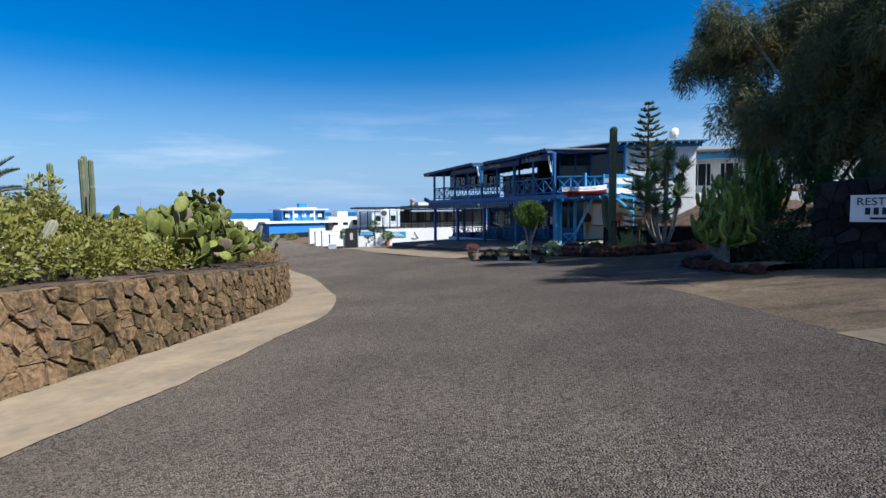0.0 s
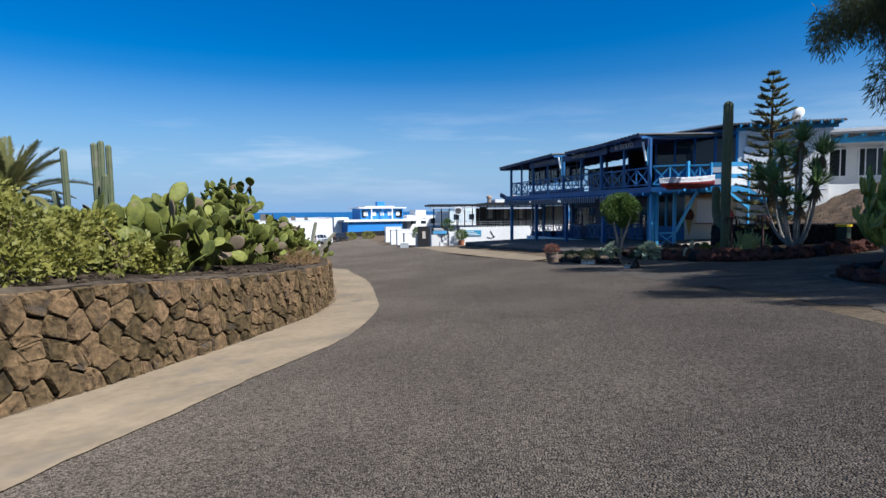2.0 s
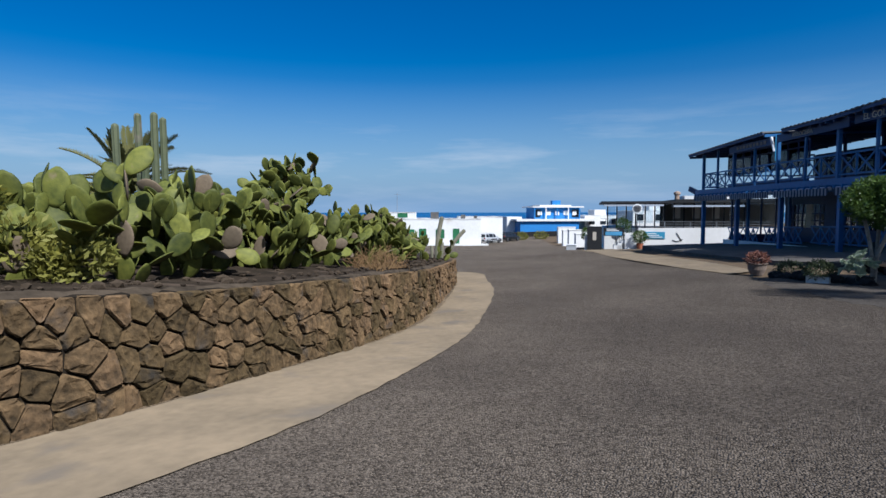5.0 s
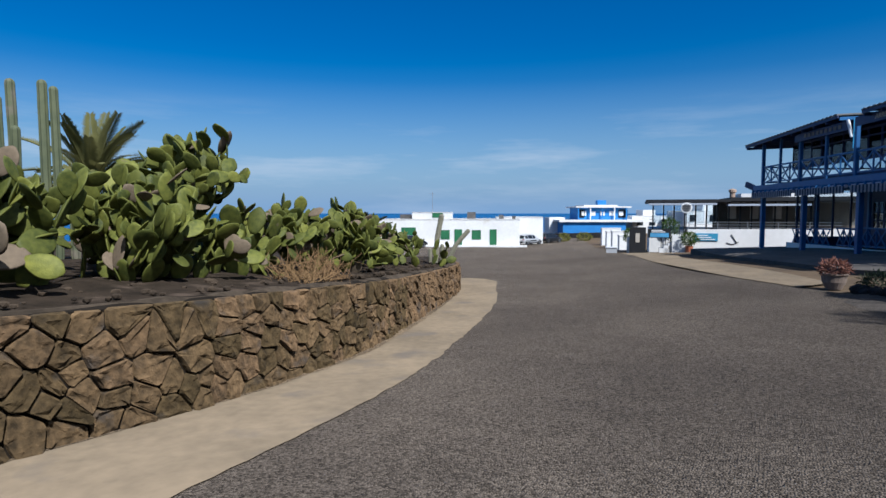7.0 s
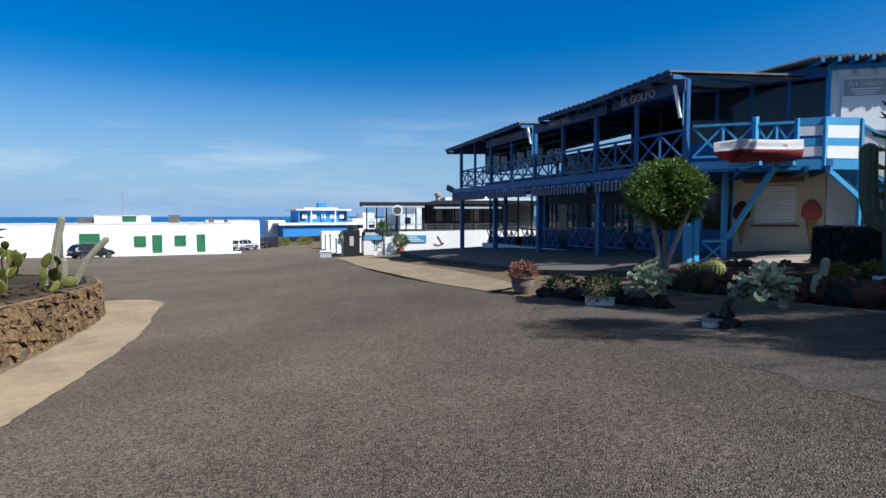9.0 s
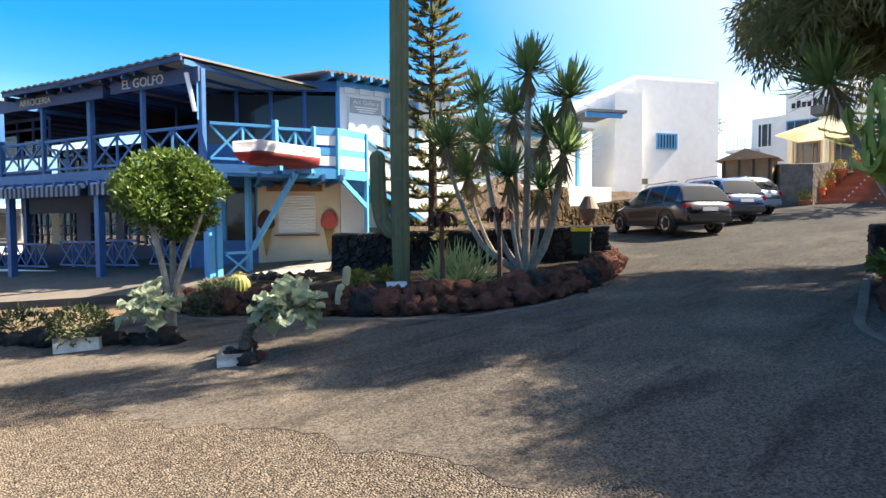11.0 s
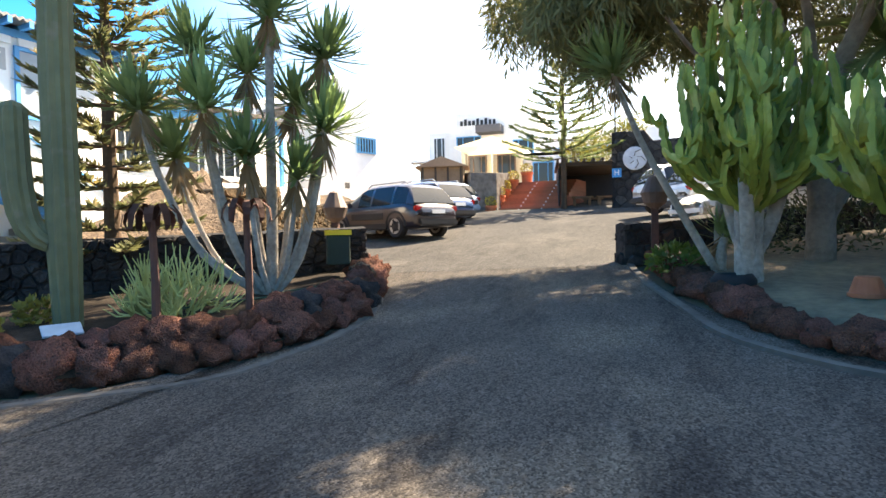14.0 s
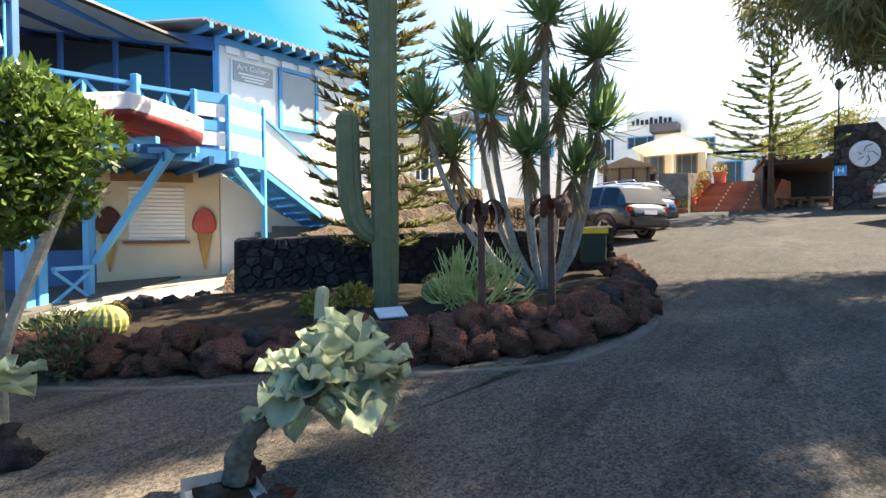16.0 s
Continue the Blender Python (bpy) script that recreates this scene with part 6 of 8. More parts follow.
def winged(bm, ps, r, rng):
    """A four-winged succulent branch of jointed, scalloped segments."""
    seg, ph = rng.uniform(0.12, 0.18), rng.uniform(0, 1)
    n = len(ps)
    rings, dist = [], 0.0
    tw = rng.uniform(0, 1.5)
    for i, p in enumerate(ps):
        d = (ps[min(i + 1, n - 1)] - ps[max(i - 1, 0)]).normalized()
        if i:
            dist += (p - ps[i - 1]).length
        x = d.cross(Vector((0.13, 0.97, 0.21))).normalized()
        y = d.cross(x)
        k = (dist / seg + ph) % 1.0
        lobe = 0.62 + 0.44 * math.sin(math.pi * k) ** 0.7
        end = min(1.0, 0.25 + (n - 1 - i) * 0.32)
        ring = []
        for q in range(8):
            a = tw + q * math.pi / 4
            wing = lobe * (1.0 + 0.11 * (i % 2)) if q % 2 == 0 else 0.56
            ring.append(bm.verts.new(p + (x * math.cos(a) + y * math.sin(a)) * r * wing * end))
        rings.append(ring)
    for a, b in zip(rings, rings[1:]):
        for k in range(8):
            bm.faces.new((a[k], a[(k + 1) % 8], b[(k + 1) % 8], b[k]))
    bm.faces.new(rings[-1])
    bm.faces.new(rings[0][::-1])
    return bm


def euphorbia(label, at, arms, height, spread, rng, trunk=0.9, lean=(0.0, 0.0), r0=0.155):
    t = thing("candelabra_tree", label, "succulent tree", at, group="candelabra trees")
    bm = bmesh.new()
    hx, hy = lean
    tube(bm, smooth_line([(0, 0, -0.1), (hx * 0.35 + 0.03, hy * 0.35, trunk * 0.5), (hx, hy, trunk * 1.15)], 0.12), r0, 12)
    for k in range(3):
        a = k * 2.1 + rng.uniform(0, 1)
        tube(bm, smooth_line([(hx * 0.2, hy * 0.2, trunk * 0.25), (hx * 0.6 + 0.22 * math.cos(a), hy * 0.6 + 0.22 * math.sin(a), trunk * 0.7), (hx + 0.40 * math.cos(a), hy + 0.40 * math.sin(a), trunk * 1.3)], 0.12), r0 * 0.5, 9)
    part("trunk", bm, BARK, t, "pale grey woody trunk", True)

    def arm(pts, r):
        ps = smooth_line(pts, 0.045)
        bm = bmesh.new()
        part("arm", winged(bm, ps, r, rng), EUPH, t)
        return ps

    for i in range(arms):
        a = i * 2.399 + rng.uniform(-0.4, 0.4)
        q = spread * (0.08 + 0.92 * (i / arms) ** 0.6)
        top = height * (1.0 - 0.42 * (q / spread) ** 2) * rng.uniform(0.62, 1.0)
        z0 = trunk * rng.uniform(0.9, 1.25)
        c, s = math.cos(a), math.sin(a)
        r = rng.uniform(0.046, 0.062)
        w1, w2 = rng.uniform(-0.16, 0.16), rng.uniform(-0.16, 0.16)
        ps = arm([(hx + c * 0.08, hy + s * 0.08, z0), (hx + c * q * 0.66, hy + s * q * 0.66, z0 + 0.20 * (top - z0)), (hx + c * q * 0.95 + w1, hy + s * q * 0.95 + w2, z0 + 0.55 * (top - z0)), (hx + c * q + w2, hy + s * q - w1, top)], r)
        for _ in range(rng.choice((2, 3, 3, 4))):
            b = ps[int(len(ps) * rng.uniform(0.3, 0.92))]
            o = rand_dir(rng)
            arm([b, b + Vector((o.x * 0.16, o.y * 0.16, 0.06)), b + Vector((o.x * 0.22, o.y * 0.22, rng.uniform(0.16, 0.42)))], r * 0.95)
    return t


rng = random.Random(35)
euphorbia("tall green candelabra euphorbia with whitewashed trunk", (10.25, 19.42, g(10.25, 19.42) + 0.15), 52, 4.1, 0.9, rng, 0.95)
euphorbia("broad green candelabra euphorbia leaning from its bed", (8.35, 18.05, g(8.35, 18.05) + 0.15), 44, 3.1, 1.0, rng, 0.75, (0.28, 0.12), 0.13)
euphorbia("sunlit candelabra euphorbia at the tip of the bed", (7.65, 16.6, g(7.65, 16.6) + 0.15), 38, 2.5, 0.95, rng, 0.5)


def yucca(label, at, trunks, rng, leaf_len=0.68):
    """Branched trunks, each (points, head size), with a rosette of sword leaves and a skirt of dead ones."""
    t = thing("yucca", label, "yucca", at, group="yuccas")
    for pts, hs, r in trunks:
        ps = smooth_line(pts, 0.2)
        bm = bmesh.new()
        tube(bm, ps, [r * 0.85 * (1 - 0.45 * i / len(ps)) for i in range(len(ps))], 9)
        tr = part("trunk", bm, BARK, t, smooth=True)
        top, ax = ps[-1], (ps[-1] - ps[-2]).normalized()
        v, f = [], []
        for k in range(int(165 * hs)):
            d = (rand_dir(rng) + ax * rng.uniform(-0.1, 0.7)).normalized()
            if d.dot(ax) < -0.45:
                continue
            s = d.cross(ax)
            s = s.normalized() if s.length > 0.05 else Vector((1, 0, 0))
            leaf(v, f, top + ax * rng.uniform(-0.1, 0.12), d, s, leaf_len * hs * rng.uniform(0.7, 1.08), 0.055, rng.uniform(0.05, 0.3))
        mesh_of("leaf_rosette", [tuple(p) for p in v], f, YUCCALEAF, t)
        v, f = [], []
        for k in range(int(46 * hs)):
            d = (rand_dir(rng) * 0.5 - ax * 1.0).normalized()
            s = d.cross(Vector((0.3, 0.8, 0.1))).normalized()
            leaf(v, f, top - ax * rng.uniform(0.0, 0.25), d, s, leaf_len * rng.uniform(0.5, 0.9), 0.035, 0.05)
        mesh_of("dead_leaves", [tuple(p) for p in v], f, DRYLEAF, tr)
    return t


# right and up as seen from the driveway
EX, EZ = Vector((0.394, -0.919, 0)), Vector((0, 0, 1))


def fan(specs):
    out = []
    for pts, hs, r in specs:
        out.append(([tuple(EX * a + Vector((0.919, 0.394, 0)) * b + EZ * c) for a, b, c in pts], hs, r))
    return out


rng = random.Random(36)
yucca("tall many-stemmed yucca with pale trunks and spiky green heads", (9.5, 25.38, g(9.5, 25.38) + 0.22), fan([
    ([(-0.07, 0.01, 0), (-0.87, 0.04, 0.56), (-1.44, 0.08, 1.68), (-1.68, 0.10, 2.55)], 1.00, 0.075),
    ([(-0.03, -0.03, 0), (-0.37, -0.10, 0.55), (-0.62, -0.20, 1.65), (-0.72, -0.25, 2.50)], 1.05, 0.070),
    ([(-0.04, 0.04, 0), (-0.55, 0.16, 0.75), (-0.90, 0.32, 2.24), (-1.05, 0.40, 3.40)], 0.95, 0.070),
    ([(0.00, 0.01, 0), (0.03, 0.04, 0.84), (0.04, 0.08, 2.51), (0.05, 0.10, 3.80)], 1.05, 0.100),
    ([(0.03, 0.02, 0), (0.41, 0.08, 0.73), (0.67, 0.16, 2.18), (0.78, 0.20, 3.30)], 1.05, 0.075),
    ([(-0.01, -0.03, 0), (-0.10, -0.14, 0.41), (-0.17, -0.28, 1.22), (-0.20, -0.35, 1.85)], 0.95, 0.055),
    ([(-0.05, 0.03, 0), (-0.68, 0.14, 0.43), (-1.12, 0.28, 1.29), (-1.30, 0.35, 1.95)], 0.90, 0.055),
    ([(0.03, 0.00, 0), (0.39, 0.00, 0.49), (0.65, 0.00, 1.49), (0.75, 0.00, 2.25)], 1.05, 0.075),
    ([(-0.01, 0.03, 0), (-0.16, 0.12, 0.68), (-0.26, 0.24, 2.05), (-0.30, 0.30, 3.10)], 1.00, 0.070),
    ([(0.02, -0.03, 0), (0.22, -0.12, 0.35), (0.36, -0.24, 1.06), (0.42, -0.30, 1.60)], 0.75, 0.050),
    ([(0.01, 0.05, 0), (0.16, 0.18, 0.59), (0.26, 0.36, 1.78), (0.30, 0.45, 2.70)], 0.90, 0.060)]), rng)
yucca("slanting yucca with a long bare trunk in the candelabra bed", (11.05, 19.65, g(11.05, 19.65) + 0.2), fan([
    ([(0, 0, 0), (-0.38, 0.2, 0.8), (-0.85, 0.4, 1.8), (-1.2, 0.5, 2.75)], 1.15, 0.07),
    ([(0.1, 0.1, 0), (0.3, 0.4, 0.9), (0.55, 0.6, 1.6)], 0.9, 0.08),
    ([(0.05, 0, 0), (0.15, 0.1, 0.35), (0.22, 0.1, 0.5)], 0.8, 0.09)]), rng)
yucca("dark yuccas under the tamarisk tree", (11.6, 17.0, g(11.6, 17) + 0.1), [
    ([(0, 0, 0), (-0.4, -0.2, 1.1), (-1.0, -0.4, 2.1)], 1.2, 0.09), ([(0.2, 0, 0), (0.4, 0.1, 1.4), (0.5, 0.3, 2.9)], 1.2, 0.09), ([(0, -0.6, 0), (-0.5, -1.2, 1.2), (-0.8, -1.5, 1.8)], 1.2, 0.08)], rng, 0.65)
palm("palm", "dark fan of palm fronds behind the candelabra trees", (12.6, 16.6, g(12.6, 16.6)), 18, 2.2, YUCCALEAF, rng, (0.2, 1.2), 2.9)


# ---- Norfolk pines
def norfolk(label, at, height, spread, whorls, rng, material, first=0.1, dense=1.0, power=0.85):
    t = thing("norfolk_pine", label, "conifer", at, group="norfolk pines")
    bm = bmesh.new()
    tube(bm, [(0, 0, -0.3), (0, 0, height * 0.5), (0, 0, height)], [0.13, 0.085, 0.015], 10)
    part("trunk", bm, DARKBARK, t)
    for w in range(whorls):
        f = w / (whorls - 1)
        z = height * (first + (0.985 - first) * f)
        L = spread * (1 - f) ** power + 0.10
        v, q = [], []
        n = 6 if f < 0.85 else 5
        bm = bmesh.new()
        for b in range(n):
            a = b * 2 * math.pi / n + w * 0.55 + rng.uniform(-0.1, 0.1)
            d = Vector((math.cos(a), math.sin(a), 0))
            l2 = L * rng.uniform(0.82, 1.08)
            pts = [Vector((0, 0, z)) + d * l2 * k / 7 + Vector((0, 0, l2 * (0.05 + 0.30 * (k / 7) ** 2 * (1 if first > 0.15 else 0.8) - 0.16 * k / 7 * (1 - f)))) for k in range(8)]
            tube(bm, pts, [0.022 * (1 - k / 9) for k in range(8)], 5, False)
            for k in range(int((42 + 50 * l2) * dense)):
                s = rng.uniform(0.12, 1.0) ** 0.8
                i = min(6, int(s * 7))
                p = pts[i].lerp(pts[i + 1], s * 7 - i)
                ax = (pts[i + 1] - pts[i]).normalized()
                side = ax.cross(Vector((0, 0, 1))).normalized() * rng.choice((-1, 1))
                ld = (ax * 0.75 + side * rng.uniform(0.2, 0.9) + Vector((0, 0, rng.uniform(-0.15, 0.65)))).normalized()
                leaf(v, q, p, ld, ld.cross(rand_dir(rng)).normalized(), 0.20 * rng.uniform(0.6, 1.3), 0.045, 0, 1)
        br = part("branch_whorl", bm, DARKBARK, t)
        mesh_of("needles", [tuple(p) for p in v], q, material, br)
    return t


rng = random.Random(37)
norfolk("tall layered norfolk pine with browning lower branches", (9.9, 28.5, 0.4), 6.95, 1.35, 20, rng, ARAUC, 0.10, 0.95, 0.6)
norfolk("young norfolk pine with open tiers beside the red steps", (28.0, 23.05, g(28, 23)), 7.0, 2.7, 13, rng, ARAUC2, 0.30, 1.5, 0.9)

# ---- roadside bed plants
z = g(7.6, 26.7) + 0.22
column_cactus("saguaro_cactus", "very tall ribbed column cactus with one upright arm", (7.6, 26.68, z), [
    ([(0, 0, -0.05), (0.0, 0.02, 2.6), (0.02, 0.02, 5.45)], 0.175),
    ([(-0.06, 0.1, 0.95), (-0.17, 0.3, 1.12), (-0.22, 0.38, 1.55), (-0.23, 0.40, 2.35)], 0.15)], CACTUS, 11)
pq = thing("plaque", "small pale plaque at the foot of the tall cactus", "plaque", (7.25, 26.35, g(7.25, 26.35) + 0.30), -30)
bm = bmesh.new()
box(bm, (0, 0, 0), (0.36, 0.2, 0.03), pose(0, 0, 0, 28, 0, 0))
bmesh.ops.bevel(bm, geom=bm.edges[:], offset=0.008, segments=1, affect="EDGES")
part("board", bm, mat("pale_blue_plastic", (0.42, 0.52, 0.58)), pq)
bm = bmesh.new()
box(bm, (0, 0.02, -0.12), (0.05, 0.05, 0.2))
part("stake", bm, DARKWOOD_SHADE, pq)
for at, r, lab in (((5.5, 29.1), 0.25, "round golden barrel cactus among lava rocks"), ((8.35, 26.4), 0.22, "round golden barrel cactus with yellow spines")):
    bc = thing("barrel_cactus", lab, "cactus", (*at, g(*at) + 0.22))
    bm = bmesh.new()
    n, rows = 36, []
    for j in range(9):
        a = math.pi * (j + 0.4) / 9.4
        rows.append([bm.verts.new((r * math.sin(a) * (1 - 0.10 * (k % 2)) * math.cos(2 * math.pi * k / n), r * math.sin(a) * (1 - 0.10 * (k % 2)) * math.sin(2 * math.pi * k / n), r * 0.85 * (1 - math.cos(a)) - 0.05)) for k in range(n)])
    for a, b in zip(rows, rows[1:]):
        for k in range(n):
            bm.faces.new((a[k], a[(k + 1) % n], b[(k + 1) % n], b[k]))
    bm.faces.new(rows[-1])
    part("body", bm, mat("golden_barrel", (0.24, 0.24, 0.07), (0.14, 0.16, 0.05), 14, 0.7, 0.4), bc)
    v, f = [], []
    for k in range(420):
        d = rand_dir(rng, 0.3)
        p = Vector((d.x * r * 0.97, d.y * r * 0.97, r * 0.8 + d.z * r * 0.82))
        leaf(v, f, p, (d + rand_dir(rng) * 0.6).normalized(), d.cross(Vector((0.2, 0.4, 0.8))).normalized(), 0.05, 0.006, 0, 1)
    tagged(mesh_of("spine_cover", [tuple(p) for p in v], f, mat("yellow_spines", (0.55, 0.42, 0.12)), bc), "", "", "", "stuff")
pb = thing("pencil_bush", "spindly pale green pencil bush", "succulent", (8.15, 25.75, g(8.15, 25.75) + 0.2))
PALESTEM = mat("pale_green_stem", (0.40, 0.43, 0.17), (0.26, 0.31, 0.11), 6, 0.7, 0.1)
for i in range(64):
    bm = bmesh.new()
    d = rand_dir(rng, 0.35)
    d.z = abs(d.z)
    p = Vector((rng.uniform(-0.25, 0.25), rng.uniform(-0.25, 0.25), 0))
    L = rng.uniform(0.4, 0.85)
    e = p + d * L * 0.5 + Vector((0, 0, 0.08))
    tube(bm, [p, p + d * L * 0.28 + rand_dir(rng) * 0.05, e], [0.013, 0.012, 0.011], 6, False)
    for _ in range(4):
        u = (d + rand_dir(rng, 0.45) * 0.9).normalized()
        tube(bm, [e, e + u * L * 0.2, e + u * L * 0.2 + (u + Vector((0, 0, 0.7))) * L * 0.16], [0.011, 0.010, 0.005], 6, False)
    part("stem", bm, PALESTEM, pb)
for at, r, n in (((7.75, 27.3), 0.22, 380), ((7.1, 27.35), 0.2, 300)):
    lb = thing("low_succulent", "low yellow-green succulent at the cactus foot", "succulent", (*at, g(*at) + 0.2))
    foliage("foliage", [((0, 0, 0.14), (r, r, 0.18))], n, 0.09, 0.05, BUSHLEAF, lb, rng, 0.6)
for at, h in (((6.35, 26.6), 0.5), ((6.05, 26.3), 0.26)):
    column_cactus("small_cactus", "small pale woolly column cactus between rocks", (*at, g(*at) + 0.18), [([(0, 0, 0), (0.02, 0, h * 0.6), (0.05, 0, h)], 0.07)], mat("woolly_cactus", (0.42, 0.38, 0.24), (0.30, 0.28, 0.17), 25, 0.85, 0.4), 10)


def rusty_palm(at, h):
    t = thing("palm_sculpture", "rusty metal palm tree sculpture", "sculpture", (*at, g(*at) + 0.15), group="rusty palms")
    bm = bmesh.new()
    tube(bm, [(0, 0, 0), (0.01, 0, h * 0.5), (0, 0.01, h)], [0.045, 0.04, 0.035], 8)
    part("stem", bm, RUST, t)
    for i in range(10):
        a = i * 0.628
        c, s = math.cos(a), math.sin(a)
        v, f = [], []
        side = Vector((-s, c, 0))
        prof = [(0.02, 0.0, 0.015), (0.09, 0.10 + 0.03 * (i % 3), 0.03), (0.18, 0.12 + 0.04 * (i % 2), 0.04), (0.25, 0.06, 0.04), (0.27, -0.02 - 0.03 * (i % 3), 0.03), (0.24, -0.10, 0.008)]
        for rr, zz, w in prof:
            p = Vector((c * rr, s * rr, h + zz))
            v += [p - side * w, p + side * w]
        for k in range(len(prof) - 1):
            f.append((2 * k, 2 * k + 1, 2 * k + 3, 2 * k + 2))
        bm = bmesh.new()
        bv = [bm.verts.new(p) for p in v]
        for q in f:
            bm.faces.new([bv[i] for i in q])
        bmesh.ops.solidify(bm, geom=bm.faces[:], thickness=0.008)
        part("frond", bm, RUST, t)


rusty_palm((7.3, 25.2), 1.22)
rusty_palm((8.15, 24.75), 1.22)
hose = thing("garden_hose", "dark green garden hose lying on the bed", "hose")
bm = bmesh.new()
hp = [(8.0, 26.0), (8.6, 25.5), (9.0, 25.0), (9.3, 25.05), (9.7, 24.7)]
tube(bm, [(p.x, p.y, g(p.x, p.y) + 0.30) for p in smooth_line([(x, y, 0) for x, y in hp], 0.1)], 0.012, 6)
part("tube", bm, mat("dark_green_hose", (0.03, 0.09, 0.06)), hose)


# ---- big felt-leaved kalanchoes by the road
def felt_plant(label, at, head, n, size, rng, stem=True):
    t = thing("felt_bush", label, "succulent", at, group="felt-leaved plants")
    bm = bmesh.new()
    h = Vector(head)
    sp = smooth_line([(0, 0, 0), (h.x * 0.1, h.y * 0.1, h.z * 0.45), (h.x * 0.45, h.y * 0.45, h.z * 0.8), tuple(h)], 0.03)
    tube(bm, sp, [0.05 + 0.018 * noise.noise(Vector((j * 0.9, size * 9, 0))) + (0.02 if j < 8 else 0) for j in range(len(sp))], 9)
    part("stem", bm, mat("scarred_stem", (0.20, 0.18, 0.13), (0.06, 0.052, 0.045), 22, 0.95, 1.0, dist=0.04), t)
    for i in range(n):
        d = rand_dir(rng, 0.25)
        if d.z < -0.55:
            continue
        base_p = h + Vector((d.x, d.y, d.z * 0.55)) * size * rng.uniform(0.15, 0.7)
        ld = (d + rand_dir(rng) * 0.35 - Vector((0, 0, rng.choice((0, 0, 0.35, 0.8))))).normalized()
        side = ld.cross(Vector((0, 0, 1)))
        side = side.normalized() if side.length > 0.1 else Vector((1, 0, 0))
        nrm = side.cross(ld)
        L, W = size * rng.uniform(0.7, 1.15), size * rng.uniform(0.5, 0.75)
        bm = bmesh.new()
        rows = []
        N, M = 10, 8
        for j in range(N + 1):
            f = j / N
            w = W * 0.5 * (0.25 + 1.25 * f if f < 0.35 else (0.69 + 0.31 * math.sin(math.pi * (f - 0.35) / 0.5)) if f < 0.8 else 0.85 * (1 - f) / 0.2 + 0.02)
            row = []
            for k in range(M + 1):
                g2 = 2 * k / M - 1
                wave = 0.055 * size * math.sin(f * 11 + i + g2 * 3.9) * abs(g2) * 2.2
                edge_f = 1 + ((0.34 if j % 3 == 1 else -0.12) if abs(g2) > 0.95 and 0 < j < N else 0)
                p = base_p + ld * L * f + side * w * g2 * edge_f + nrm * (0.20 * W * g2 * g2 + wave - 0.14 * L * f * f)
                row.append(bm.verts.new(p))
            rows.append(row)
        for a, b in zip(rows, rows[1:]):
            for k in range(M):
                bm.faces.new((a[k], a[k + 1], b[k + 1], b[k]))
        bmesh.ops.solidify(bm, geom=bm.faces[:], thickness=0.012)
        part("leaf", bm, PALELEAF, t, smooth=True)
    return t


rng = random.Random(38)
felt_plant("pale grey-green felt-leaved plant leaning from a white trough", (3.95, 24.92, g(3.95, 24.92) + 0.12), (0.42, -0.34, 0.46), 84, 0.33, rng)
felt_plant("pale felt-leaved plant under the round tree", (3.45, 26.95, g(3.45, 26.95)), (0.0, 0.0, 0.55), 34, 0.34, rng)

rt = thing("round_tree", "small clipped tree with a dense round glossy crown", "tree", (3.9, 27.55, g(3.9, 27.55)))
bm = bmesh.new()
for a, b in (((0.05, 0.1), (0.1, 0.25)), ((-0.06, 0), (-0.2, -0.1)), ((0.02, -0.05), (0.2, -0.2))):
    tube(bm, smooth_line([(a[0] * 0.5, a[1] * 0.5, -0.1), (*a, 0.6), (b[0], b[1], 1.3), (b[0] * 2, b[1] * 2, 2.0)], 0.2), 0.045, 8)
part("trunk", bm, BARK, rt)
cl = [((0, 0, 2.12), (0.62, 0.62, 0.5))]
for _ in range(60):
    d = rand_dir(rng, 0.15)
    q = rng.uniform(0.5, 0.78)
    cl.append(((d.x * q, d.y * q, 2.1 + d.z * 0.52), (0.2, 0.2, 0.17)))
foliage("crown", cl, 15000, 0.095, 0.04, TREELEAF, rt, rng, 0.4, 0, "", 1, 0.5)


def trough(label, at, rz, size, h=0.2):
    t = thing("planter_trough", label, "planter", (*at, g(*at)), rz, "white planters")
    bm = bmesh.new()
    box(bm, (0, 0, h / 2), (size, size * 0.7, h))
    top = [f for f in bm.faces if all(v.co.z > h - 0.01 for v in f.verts)]
    r = bmesh.ops.inset_region(bm, faces=top, thickness=0.04)
    bmesh.ops.translate(bm, verts=list({v for f in top for v in f.verts}), vec=(0, 0, -0.07))
    part("box", bm, mat("chipped_white_paint", (0.72, 0.71, 0.66), (0.45, 0.43, 0.38), 14, 0.8, 0.3), t)
    bm = bmesh.new()
    box(bm, (0, 0, h - 0.055), (size - 0.1, size * 0.7 - 0.1, 0.03))
    part("soil", bm, ASH, t)
    return t


trough("small white-painted concrete trough with dark soil", (3.83, 24.85), 62, 0.5, 0.15)
for dx, dy, q in ((-0.02, -0.28, 0.11), (0.12, -0.2, 0.09), (-0.12, -0.02, 0.07), (0.15, 0.04, 0.08)):
    share_at = (3.88 + dx, 24.86 + dy)
    rk = thing("lava_rock", "rough dark lava rock beside the trough", "rock", (*share_at, g(*share_at)), 0, "trough rocks")
    share("rock_body", (ROCKS if dx > 0 else DARKROCKS)[1], rk, Matrix.LocRotScale((0, 0, q * 0.5 + (0.1 if abs(dy) < 0.1 else 0)), Euler((0.3, 0.2, dx * 20)), (q, q, q)))
trough("long white-painted concrete trough with a low dark plant", (2.7, 27.5), -25, 0.55)
pt = thing("plant_pot", "weathered clay pot with reddish succulents", "plant pot", (1.35, 30.0, g(1.35, 30)))
